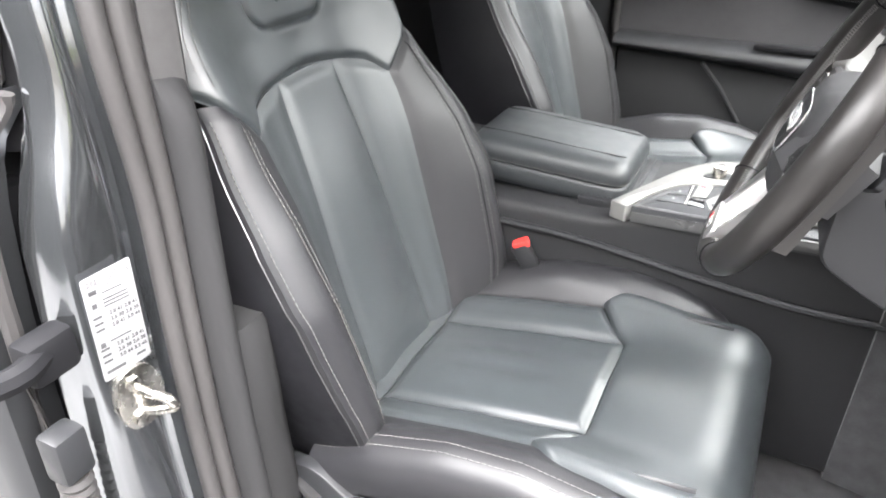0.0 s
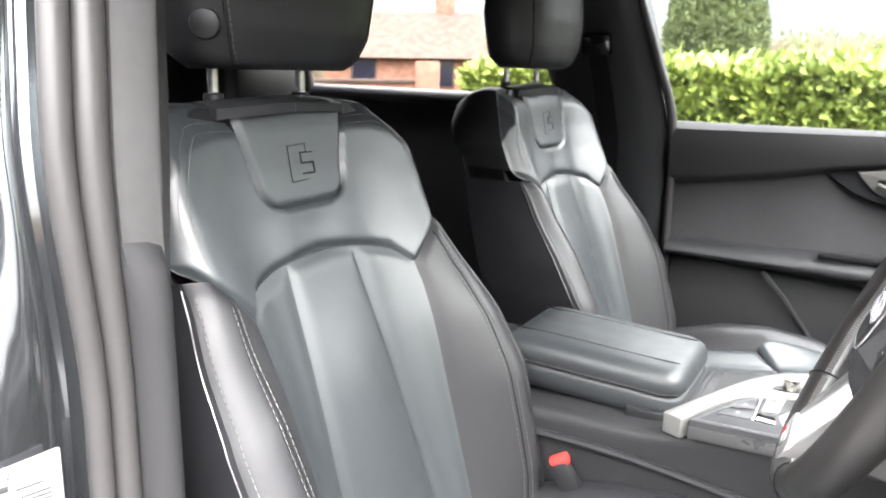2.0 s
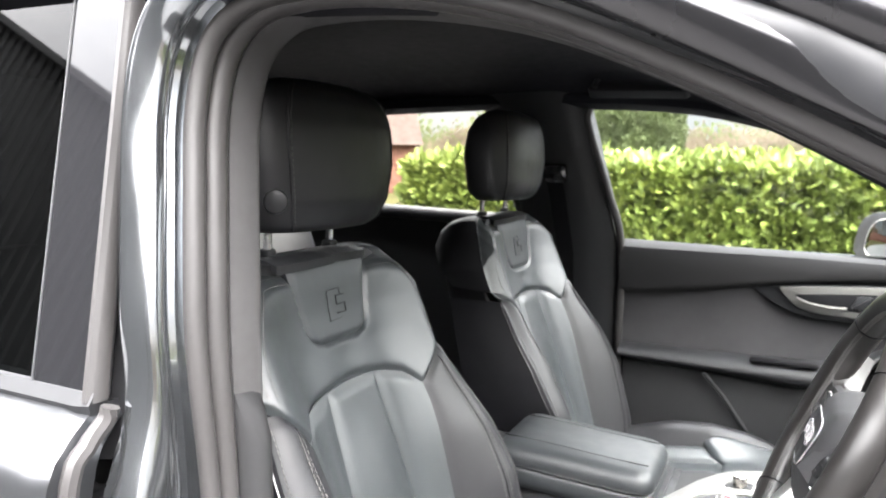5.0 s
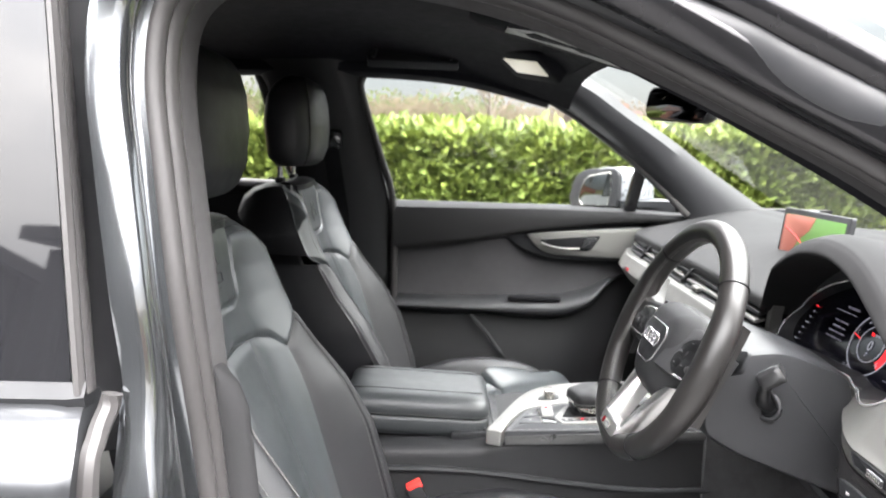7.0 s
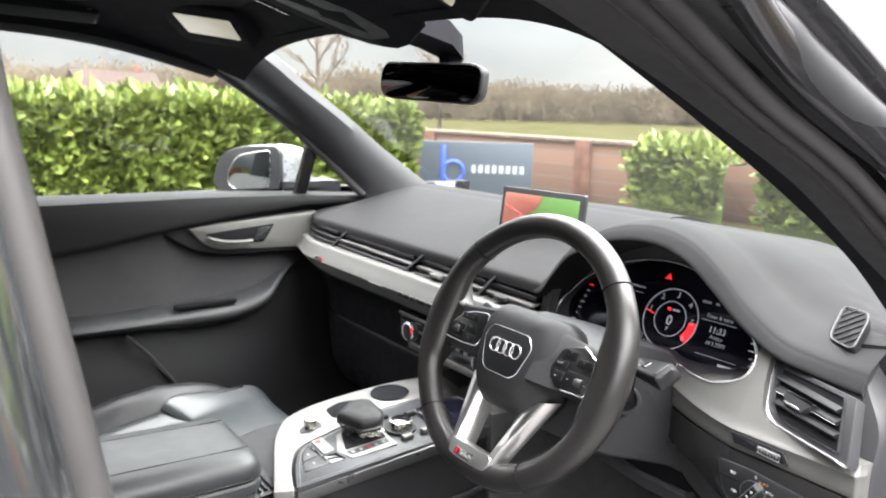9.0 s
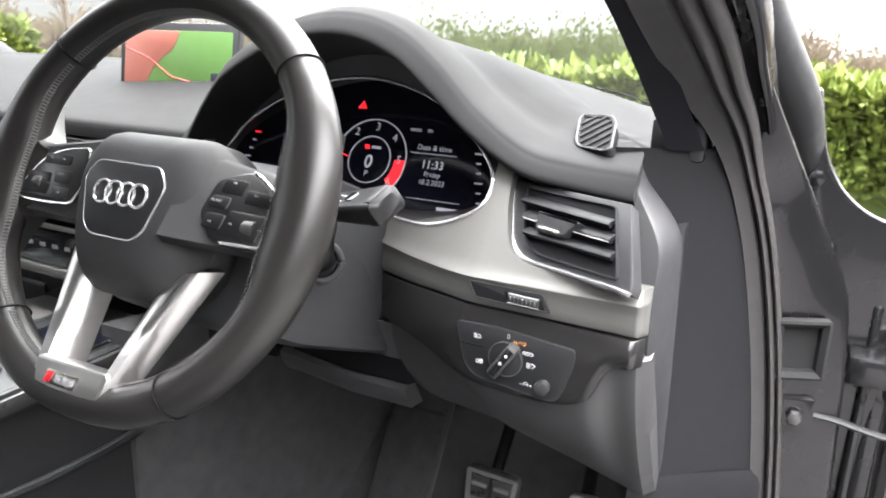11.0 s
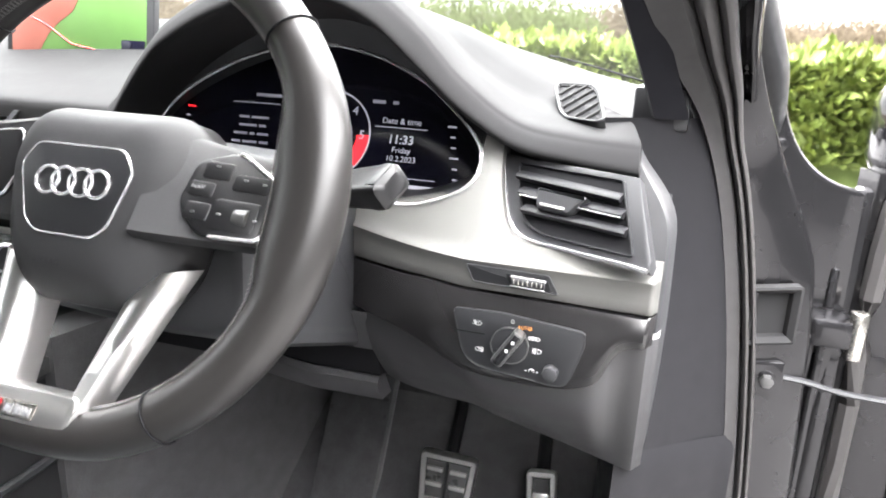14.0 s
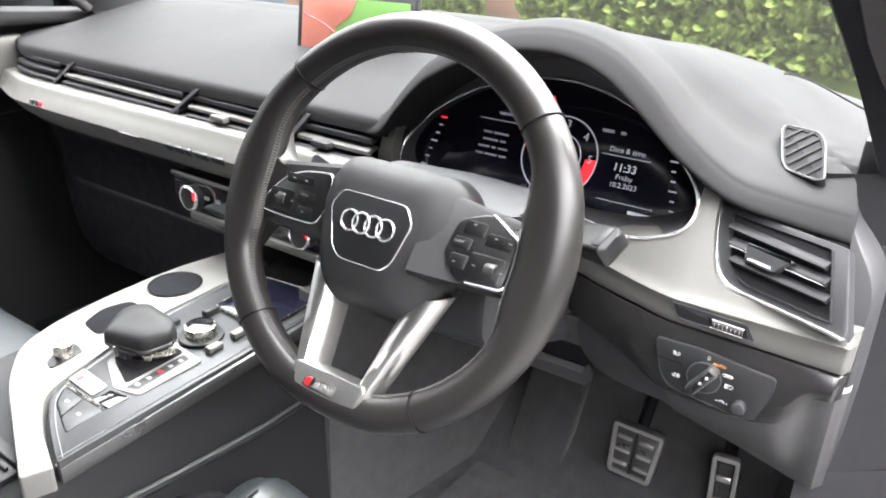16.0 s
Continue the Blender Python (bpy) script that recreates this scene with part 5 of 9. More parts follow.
    part("release_button", cyl((-0.641, YC - 0.142, 1.338), (0.6, -0.8, 0), 0.0165, 0.014, 0.005), HARD, s, "round black plastic button")

    # ---- cushion
    def zc(x):
        return interp(x, [(-0.50, 0.628), (-0.44, 0.638), (-0.30, 0.666), (-0.15, 0.690), (-0.05, 0.698), (0.0, 0.699), (0.02, 0.696)])

    def ct(x, y):
        return zc(x) + 0.028 * smooth(0.10, 0.20, abs(y)) + 0.006 * smooth(0.1, 0.0, abs(y))

    def seat_patch(xb, xf, yl, yr, nu, nv, lu, lv, deep=0.008, dent=False):
        def fn(u, v):
            y = yl + (yr - yl) * u
            x = xb(y) + (xf(y) - xb(y)) * v
            z = ct(x, y) + puff(u, v, lu, lv, deep)
            if dent:
                z -= 0.0035 * math.exp(-((y + 0.01 + 0.05 * (x + 0.3)) / 0.014) ** 2) * smooth(-0.42, -0.30, x) * smooth(-0.2, -0.27, x)
                z -= 0.003 * math.exp(-((y - 0.035) / 0.012) ** 2) * smooth(-0.40, -0.32, x) * smooth(-0.25, -0.28, x)
                z += 0.0012 * noise.noise(Vector((x * 22, y * 30, 0)))
            return Vector((x, YC + y, z))
        return grid(fn, steps(nu, 0.6), steps(nv, 0.6), (0, 0, -0.03))
    tip = lambda y: -0.148 - 0.30 * max(abs(y) - 0.102, 0) / 0.065 * 0.17
    part("cushion_centre", seat_patch(lambda y: -0.445, tip, -0.104, 0.104, 34, 40, 0.2, 0.3, dent=True), LEATHER, s)
    part("cushion_rear_roll", seat_patch(lambda y: -0.53, lambda y: -0.447, -0.15, 0.15, 24, 8, 0.3, 0.08), LEATHER, s)
    for k in (1, -1):
        part("cushion_side_panel", seat_patch(lambda y: -0.445, tip, min(k * 0.105, k * 0.168), max(k * 0.105, k * 0.168), 10, 40, 0.06, 0.3), LEATHER, s)

        def cb(u, v):
            x = -0.475 + 0.47 * v
            hgt = interp(x, [(-0.475, 0.655), (-0.437, 0.668), (-0.385, 0.697), (-0.285, 0.728), (-0.19, 0.738), (-0.10, 0.728), (-0.05, 0.712), (-0.018, 0.692), (0.0, 0.672)])
            if k < 0:
                hgt -= 0.010
            a, b = 0.168, 0.262 - 0.03 * smooth(-0.07, 0.0, x)
            base = ct(x, 0.168)
            prof = [(a, base - 0.012), (a + 0.003, base - 0.002), (a + 0.022, hgt - 0.012), (a + 0.045, hgt), (a + 0.068, hgt - 0.002), (b - 0.008, hgt - 0.014), (b, hgt - 0.035), (b - 0.002, hgt - 0.075), (b - 0.012, 0.60), (b - 0.02, 0.56)]
            n = len(prof) - 1
            q = curve([(p[0], p[1], 0) for p in prof], 2 * n * 4 + 1)[round(u * 2 * n * 4)]
            return Vector((x, YC + k * q.x, q.y))
        n = 72
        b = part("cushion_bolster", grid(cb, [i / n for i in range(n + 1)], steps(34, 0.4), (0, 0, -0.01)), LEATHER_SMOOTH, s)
        for u0 in (0.40, 0.475) if k < 0 else (0.53,):
            part("stitching", dashes(bmesh.new(), [cb(round(u0 * n) / n, i / 99) + Vector((0, 0, 0.001)) for i in range(2, 98)]), STITCH, b, "pale thread seam")

    def thigh(u, v):
        y = (2 * u - 1) * (0.205 - 0.012 * smooth(0.6, 1.0, v))
        x0 = tip(y) if abs(y) < 0.168 else tip(0.168) + 0.9 * (abs(y) - 0.168)
        prof = [(x0, ct(x0, min(abs(y), 0.168)) - 0.012), (x0 + 0.006, ct(x0, y) - 0.002), (x0 + 0.03, ct(x0, y) + 0.003), (-0.04, 0.703), (0.0, 0.704), (0.03, 0.695), (0.052, 0.672), (0.06, 0.64), (0.055, 0.60), (0.04, 0.56)]
        q = curve([(p[0], p[1], 0) for p in prof], 41)[round(v * 40)]
        side = smooth(0.03, 0.0, 0.205 - abs(y))
        z = q.y + (0.012 * smooth(0.10, 0.19, abs(y)) if q.y > 0.66 else 0) - 0.012 * side
        return Vector((q.x - 0.012 * side * smooth(0.4, 1, v), YC + y, z))
    part("thigh_support", grid(thigh, steps(44, 0.5), [i / 40 for i in range(41)]), LEATHER, s)
    part("cushion_base", box((-0.22, YC, 0.56), (0.5, 0.40, 0.13), 0.03), LEATHER_SIDE, s)
    # side valance with its pale edge, and the seat rails
    for k in (1, -1):
        prof = [(-0.56, 0.55), (-0.50, 0.63), (-0.455, 0.635), (-0.38, 0.585), (-0.05, 0.575), (0.0, 0.555), (0.0, 0.50), (-0.54, 0.49)]
        o = YC + k * 0.252
        v = part("side_valance", plate(round_poly(prof, 0.02), lambda a, b, n: Vector((a, o + k * n, b)), 0.02, 0.004), HARD, s, "black plastic seat side cover")
        if k < 0:
            line = curve([(-0.565, o - 0.021, 0.60), (-0.52, o - 0.022, 0.62), (-0.46, o - 0.022, 0.592), (-0.41, o - 0.022, 0.552), (-0.395, o - 0.02, 0.535)], 14)
            part("adjuster_strip", tube(line, 0.010, 8, flat=0.6), SOFTTOP, v, "grey plastic adjuster strip")
        part("rail", box((-0.25, YC + k * 0.18, 0.465), (0.62, 0.04, 0.06), 0.006), HARD, s)
    return s


driver_seat = front_seat()
driver_seat["label"] = "black leather sports seat with pale stitching behind the wheel"
passenger_seat = copy_thing(driver_seat, pose(-0.275, 0.386, 0.445))
for child in list(passenger_seat.children):
    if child.name.startswith("release_button"):
        bpy.data.objects.remove(child)
passenger_seat["label"] = "black leather passenger seat beside the armrest"

# ---------------------------------------------------------------- steering wheel
WA = radians(23.0)
WO = Vector((0.012, -0.3935, 1.1015))
wheel_at = framed(WO, (0, -1, 0), (math.sin(WA), 0, math.cos(WA)))


def rim_point(a, r=0.1695):
    x, y = r * math.sin(a), r * math.cos(a)
    if y < -0.156:
        y = -0.156 - 0.016 * math.tanh((abs(y) - 0.156) / 0.016)
    return x, y


def steering_wheel():
    w = thing("steering_wheel", WO + Vector((0.03, 0, 0)), "black leather steering wheel with chrome lower spokes on the column", "steering wheel")
    rings = []
    for i in range(120):
        a = math.tau * i / 120
        x, y = rim_point(a)
        c = Vector((x, y)).normalized()
        fat = 1 + 0.10 * math.exp(-((abs(math.sin(a)) - 1) / 0.12) ** 2)
        ring = []
        for k in range(18):
            b = math.tau * k / 18
            rr = 0.0172 * fat * math.cos(b)
            if rr < 0:
                rr *= 1 + 0.65 * math.exp(-((abs(math.sin(a)) - 1) / 0.07) ** 2) * (1 if y > -0.06 else 0.6)
            ring.append(wheel_at(x + c.x * rr, y + c.y * rr, -0.004 + 0.0185 * math.sin(b)))
        rings.append(ring)
    rim = part("rim", loft(rings, ends=True), RIMLEATHER, w)
    for a in (radians(-47), radians(50), radians(-138), radians(148)):
        x, y = rim_point(a)
        c = Vector((x, y)).normalized()
        line = [wheel_at(x + c.x * 0.0180 * math.cos(k * math.tau / 18), y + c.y * 0.0180 * math.cos(k * math.tau / 18), -0.004 + 0.0194 * math.sin(k * math.tau / 18)) for k in range(18)]
        part("seam", tube(line, 0.0008, 5, True), DARKPIT, rim)
    bm = bmesh.new()
    for lo, hi in ((-137, -48), (51, 147), (-46, 49), (149, 221)):
        n = int((hi - lo) / 1.15)
        for i in range(n):
            a = radians(lo + (hi - lo) * i / n)
            x, y = rim_point(a)
            c = Vector((x, y)).normalized()
            t = Vector((c.y, -c.x)) * 0.0016
            for s in (1, -1):
                fat = 1 + 0.10 * math.exp(-((abs(math.sin(a)) - 1) / 0.12) ** 2)
                fat *= 1 + 0.65 * math.exp(-((abs(math.sin(a)) - 1) / 0.07) ** 2)
                p = wheel_at(x - c.x * 0.0172 * fat - s * t.x * 0.6, y - c.y * 0.0172 * fat - s * t.y * 0.6, 0.0005)
                q = wheel_at(x - c.x * 0.0154 * fat + s * t.x * 0.6, y - c.y * 0.0154 * fat + s * t.y * 0.6, 0.0060)
                add_tube(bm, [p, q], 0.0004, 4)
    part("stitching", bm, STITCH, rim, "pale cross stitching inside the rim")

    # airbag cover
    out = round_poly([(-0.074, 0.016), (-0.058, 0.050), (0.058, 0.050), (0.074, 0.016), (0.062, -0.048), (0.042, -0.076), (-0.042, -0.076), (-0.062, -0.048)], 0.030, 7)
    rings = []
    for f, n in ((1.10, -0.026), (1.10, -0.022), (1.08, -0.017), (1.0, -0.008), (0.92, -0.001), (0.83, 0.0045), (0.72, 0.0080), (0.58, 0.0103), (0.4, 0.0117), (0.2, 0.0122)):
        rings.append([wheel_at(p.x * f, p.y * f - 0.002 * f, n) for p in out])
    hub = part("airbag_cover", loft(rings), HUBSKIN, w)
    part("hub_back", loft([[wheel_at(p.x * f, p.y * f - 0.002 * f, n) for p in out] for f, n in ((0.90, -0.070), (1.06, -0.060), (1.12, -0.044), (1.09, -0.027), (1.0, -0.024))]), STALK, w, "black plastic back of the hub")
    sh = round_poly([(-0.045, 0.004), (-0.035, 0.019), (0.035, 0.019), (0.045, 0.004), (0.033, -0.033), (0.023, -0.041), (-0.023, -0.041), (-0.033, -0.033)], 0.006, 4)
    part("shield", plate(sh, wheel_at, 0.0130, 0.001), HARD, hub)
    part("shield_edge", tube([wheel_at(p.x, p.y, 0.0122) for p in sh], 0.0010, 6, True), CHROME, hub, "chrome surround")
    for i in range(4):
        ring = [wheel_at(-0.0202 + 0.01345 * i + 0.0092 * math.cos(k * math.tau / 28), -0.0060 + 0.0092 * math.sin(k * math.tau / 28), 0.0135 + 0.0004 * (i % 2)) for k in range(28)]
        part("ring", tube(ring, 0.0013, 6, True), CHROME, hub, "plain chrome ring")
    part("lettering", text("AIRBAG", 0.0062, lambda a, b, n: wheel_at(a - 0.012, b - 0.060, 0.0082 + n)), HARD, hub, "moulded word")

    # side spokes with switches, leaning back towards the top
    def pod_at(a, b, n):
        if a < 0:
            return wheel_at(a, b, n + 0.001 - 0.05 * (abs(a) - 0.086))
        return wheel_at(a, b, n + 0.003 - 0.28 * (a - 0.086) - 0.30 * (b + 0.0176))

    for k in (-1, 1):
        sec = []
        for t in [i / 10 for i in range(11)]:
            a = 0.050 + 0.088 * t
            hi, lo = 0.041 - 0.012 * t, -0.036 + 0.002 * t
            sec.append([pod_at(k * a, hi - 0.004, -0.003), pod_at(k * a, hi, -0.008), wheel_at(k * a, hi - 0.004, -0.052), wheel_at(k * a, lo + 0.004, -0.045), pod_at(k * a, lo, -0.012), pod_at(k * a, lo + 0.004, -0.003), pod_at(k * a, 0.0, -0.002)])
        sp = part("side_spoke", loft(sec), HUBSKIN, w)
        web = []
        for t in [i / 10 for i in range(11)]:
            a = 0.122 + 0.040 * t
            hi, lo = 0.031 + 0.046 * t ** 2.2, -0.033 - 0.042 * t ** 2.2
            n = lambda b: (1 - smooth(0, 1, t)) * ((0.003 - 0.28 * (a - 0.086) - 0.30 * (b + 0.0176)) if k > 0 else -0.002) + smooth(0, 1, t) * 0.006
            web.append([wheel_at(k * a, b, q) for b, q in ((hi, n(hi) - 0.012), (hi - 0.006, n(hi) - 0.002), (hi * 0.5, n(hi * 0.5)), (0.0, n(0)), (lo * 0.5, n(lo * 0.5)), (lo + 0.006, n(lo) - 0.002), (lo, n(lo) - 0.012), (lo + 0.006, -0.034), (hi - 0.006, -0.034))])
        part("spoke_web", loft(web), RIMLEATHER, sp, "leather flare into the rim")
        part("stitching", dashes(bmesh.new(), [q[1] + (wheel_at(0, 0, 1) - wheel_at(0, 0, 0)) * 0.0012 for q in web], 0.003, 0.0016, 0.0005), STITCH, sp, "pale thread seam")
        so = round_poly([(0.082, 0.024), (0.108, 0.036), (0.146, 0.012), (0.142, -0.030), (0.100, -0.032), (0.079, -0.010)], 0.007, 4)
        if k < 0:
            so = round_poly([(0.066, 0.0285), (0.102, 0.0250), (0.126, 0.0150), (0.147, -0.0090), (0.154, -0.0180), (0.142, -0.0215), (0.112, -0.0225), (0.074, -0.0205), (0.062, 0.0)], [0.006, 0.02, 0.02, 0.01, 0.003, 0.01, 0.02, 0.006, 0.006], 5)
        else:
            so = [Vector((0.111 + 0.88 * (p.x - 0.111), -0.003 + 0.88 * (p.y + 0.003))) for p in so]
        so = [Vector((k * (p.x - 0.007), p.y)) for p in so]
        sw = part("switch_pod", plate(so, pod_at, 0.002, 0.0020, -0.03), STALK, sp, "black switch panel")
        if k < 0:
            part("chrome_edge", tube([pod_at(p.x, p.y, 0.0012) for p in so], 0.0011, 6, True), CHROME, sp, "chrome strip")
        else:
            edge = [p for p in so if abs(p.x) > 0.100]
            edge.sort(key=lambda p: -p.y)
            part("chrome_edge", tube([pod_at(p.x * 1.012, p.y, 0.0012) for p in edge], 0.0015, 6), CHROME, sp, "chrome strip")
        keys = (((0.101, 0.016), 0.018, 0.012), ((0.095, 0.002), 0.015, 0.010), ((0.097, -0.013), 0.015, 0.012), ((0.124, 0.010), 0.023, 0.011), ((0.120, -0.013), 0.028, 0.021))
        if k < 0:
            keys = (((0.104, 0.016), 0.036, 0.009), ((0.124, -0.006), 0.032, 0.019), ((0.092, 0.001), 0.022, 0.011), ((0.090, -0.013), 0.020, 0.010))
        for c, wd, hh in keys:
            bt = round_poly([(k * (c[0] - 0.007) - wd / 2, c[1] - hh / 2), (k * (c[0] - 0.007) + wd / 2, c[1] - hh / 2), (k * (c[0] - 0.007) + wd / 2, c[1] + hh / 2), (k * (c[0] - 0.007) - wd / 2, c[1] + hh / 2)], 0.002, 2)
            part("switch", plate(bt, lambda a, b, n: pod_at(a, b, n + 0.0018), 0.0008, 0.0004), STALK, sw)
        part("roller", cyl(pod_at(k * 0.117, -0.014 if k > 0 else -0.006, -0.0012), (0, 1, 0), 0.0065, 0.010, 0.001, 20), GREYTRIM, sw, "ribbed scroll wheel")
        if k > 0:
            part("lettering", text("NAV", 0.0040, lambda a, b, n: pod_at(a + 0.086, b + 0.003, n + 0.0034)), PRINT, sw)
        else:
            part("lettering", text("MENU", 0.0036, lambda a, b, n: pod_at(a - 0.086, b + 0.003, n + 0.0034)), PRINT, sw)
        for c in (((0.100, 0.019), (0.120, 0.012), (0.132, 0.011), (0.095, -0.014), (0.111, -0.013), (0.134, -0.014)) if k > 0 else ((0.096, 0.016), (0.112, 0.016), (0.131, -0.006), (0.108, -0.006), (0.092, -0.013))):
            part("symbol", box(pod_at(k * (c[0] - 0.007), c[1], 0.0032), (0.0006, 0.0030, 0.0012)), PRINT, sw, "small pale symbol")
        part("paddle", plate(round_poly([(k * 0.088, 0.030), (k * 0.142, 0.046), (k * 0.146, 0.016), (k * 0.10, -0.006)], 0.008, 4), lambda a, b, n: wheel_at(a, b, n - 0.060), 0.006, 0.002), HARD, w, "black shift paddle")

    # lower spokes
    for k in (-1, 1):
        sec = []
        for t in [i / 14 for i in range(15)]:
            b0 = -0.056 - 0.098 * t
            ain = 0.038 - 0.016 * t
            aout = 0.076 - 0.030 * t
            n0 = -0.020 + 0.027 * t
            o = [(ain, b0 - 0.008, n0 - 0.022), (ain, b0 - 0.006, n0 - 0.006), (ain + 0.004, b0 - 0.003, n0 + 0.002), (ain + 0.30 * (aout - ain), b0 - 0.001, n0 + 0.0050), (ain + 0.36 * (aout - ain), b0, n0 + 0.0062), (ain + 0.72 * (aout - ain), b0 + 0.001, n0 + 0.0066), (aout - 0.005, b0 + 0.003, n0 + 0.004), (aout, b0 + 0.006, n0 - 0.008), (aout - 0.002, b0 + 0.008, n0 - 0.022)]
            sec.append([wheel_at(k * p[0], p[1], p[2]) for p in o])
        part("lower_spoke", loft(sec), BRIGHT, w, "polished aluminium spoke")
    foot = round_poly([(-0.041, -0.141), (0.041, -0.141), (0.037, -0.166), (-0.037, -0.166)], 0.006, 4)
    ft = part("spoke_foot", plate(foot, lambda a, b, n: wheel_at(a, b, n + 0.008), 0.006, 0.003, -0.014), BRIGHT, w, "polished aluminium bridge")
    part("badge", plate(round_poly([(-0.023, -0.150), (0.013, -0.150), (0.010, -0.161), (-0.026, -0.161)], 0.001, 2), wheel_at, 0.0148, 0.0006), STEEL, ft, "small metal badge")
    part("badge_flash", plate([Vector(p) for p in ((-0.021, -0.1512), (-0.015, -0.1512), (-0.018, -0.1598), (-0.024, -0.1598))], wheel_at, 0.0156, 0.0003), REDENAMEL, ft, "red enamel flash")
    bm = bmesh.new()
    for a in (-0.008, 0.000, 0.007):
        bm2 = plate([Vector(p) for p in ((a - 0.0028, -0.1525), (a + 0.0028, -0.1525), (a + 0.0010, -0.1585), (a - 0.0046, -0.1585))], wheel_at, 0.0155, 0.0002)
        bm2.to_mesh(tmp := bpy.data.meshes.new("tmp"))
        bm.from_mesh(tmp)
        bm2.free()
    part("badge_bars", bm, CHROME, ft, "plain raised bars")
    # column cover: a boxy shell behind the wheel
    side = round_poly([(0.050, 1.100), (0.046, 0.988), (0.100, 0.957), (0.290, 0.884), (0.310, 0.905), (0.262, 0.985), (0.245, 1.075), (0.150, 1.110)], 0.02, 5)
    part("column_cowl", loft([[Vector((p.x, y, p.y)) for p in inset(side, d)] for y, d in ((-0.487, 0.012), (-0.485, 0.004), (-0.478, 0.0), (-0.39, -0.004), (-0.306, 0.0), (-0.299, 0.004), (-0.297, 0.012))]), SOFT, w, "dark plastic column cover")
    return w


steering = steering_wheel()


def stalk():
    s = thing("wiper_stalk", wheel_at(0.09, -0.03, -0.08), "black plastic wiper stalk on the steering column", "stalk")
    rc = Vector((0.131, -0.489, 1.032))
    rx = Vector((-0.80, -0.58, 0.12)).normalized()
    part("stem", tube(curve([rc + rx * -0.008, rc + rx * 0.008 + Vector((0, 0, 0.006)), Vector((0.120, -0.500, 1.050)), Vector((0.121, -0.502, 1.066)), Vector((0.124, -0.503, 1.078)), Vector((0.120, -0.516, 1.088))], 24), [0.0135 - 0.0045 * smooth(0, 10, i) for i in range(24)], 12, flat=0.85), STALK, s)
    part("boot", cyl(rc + rx * -0.004, rx, 0.0145, 0.014, 0.005, 28), DARKPIT, s)
    ru = rx.orthogonal().normalized()
    rv = rx.cross(ru)
    part("boot_ring", tube([rc + 0.0175 * (math.cos(i * math.tau / 30) * ru + math.sin(i * math.tau / 30) * rv) for i in range(30)], 0.0035, 8, True), SOFT, s)
    sec = []
    a, b = Vector((0.138, -0.489, 1.081)), Vector((0.086, -0.586, 1.103))
    ax = (b - a).normalized()
    up = Vector((-0.62, -0.25, 0.74))
    sd = up.cross(ax).normalized()
    up = ax.cross(sd)
    for t, hw, hh in ((0.0, 0.006, 0.009), (0.05, 0.0075, 0.0115), (0.5, 0.0095, 0.0135), (0.83, 0.0105, 0.0150), (0.90, 0.0112, 0.0158), (0.97, 0.0105, 0.0150), (1.0, 0.007, 0.011)):
        o = round_poly([(-hh, -hw), (hh, -hw), (hh, hw), (-hh, hw)], 0.005, 3)
        sec.append([a.lerp(b, t) + sd * p.x + up * p.y for p in o])
    head = part("lever", loft(sec), STALK, s)
    q_ = Matrix((ax, sd, up)).transposed()
    part("end_button", box(a.lerp(b, 0.92) + up * 0.0100, (0.011, 0.022, 0.004), 0.0012, q_), HARD, head)
    part("slider", box(a.lerp(b, 0.55) + up * 0.0092, (0.013, 0.011, 0.004), 0.001, q_), GLOSSBLACK, head)
    for t, o in ((0.20, 0.0), (0.32, 0.004), (0.32, -0.001), (0.32, -0.006), (0.40, 0.003), (0.40, -0.004), (0.68, 0.003), (0.76, 0.0)):
        part("symbol", box(a.lerp(b, t) + up * 0.0092 + sd * o, (0.0045, 0.0016, 0.0008), 0, q_), PRINT, head, "small pale symbol")


stalk()

# ---------------------------------------------------------------- dashboard
dash = thing("dashboard", (0.45, 0, 0.62), "dark grey dashboard with satin aluminium strips below the windscreen", "dashboard")

# passenger side top pad
PAD = [(0.243, 1.112), (0.246, 1.119), (0.256, 1.124), (0.29, 1.134), (0.34, 1.148), (0.42, 1.168), (0.50, 1.187), (0.56, 1.196), (0.60, 1.197), (0.64, 1.193), (0.72, 1.172), (0.82, 1.125), (0.90, 1.07)]


def pad_sheet(u, v):
    y = 0.735 - 0.955 * u
    p = curve([(q[0], q[1], 0) for q in PAD], 49)[round(v * 48)]
    end = smooth(0.64, 0.735, y)
    mid = smooth(0.30, -0.05, y) * smooth(0.34, 0.5, p.x)
    x = p.x + 0.03 * end * smooth(0.5, 0.24, p.x)
    z = p.y - 0.03 * end * smooth(0.25, 0.5, p.x) + 0.018 * mid - 0.006 * math.exp(-((p.x - 0.555) / 0.006) ** 2)
    return Vector((x, y, z))


part("top_pad", grid(pad_sheet, steps(40, 0.3), [i / 48 for i in range(49)], (0.0, 0, -0.012)), SOFTTOP, dash, "grained dark grey dashboard top")

# hood over the instruments and the deck beside it
HOOD = [(-0.175, 1.118), (-0.20, 1.125), (-0.222, 1.140), (-0.249, 1.167), (-0.297, 1.206), (-0.363, 1.240), (-0.425, 1.256), (-0.475, 1.257), (-0.52, 1.243), (-0.56, 1.214), (-0.60, 1.175), (-0.65, 1.142), (-0.70, 1.133), (-0.758, 1.130)]
LIP = [(-0.175, 1.098), (-0.20, 1.100), (-0.222, 1.112), (-0.249, 1.140), (-0.297, 1.181), (-0.363, 1.215), (-0.425, 1.231), (-0.475, 1.231), (-0.52, 1.214), (-0.56, 1.182), (-0.60, 1.148), (-0.645, 1.119), (-0.70, 1.110), (-0.758, 1.105)]
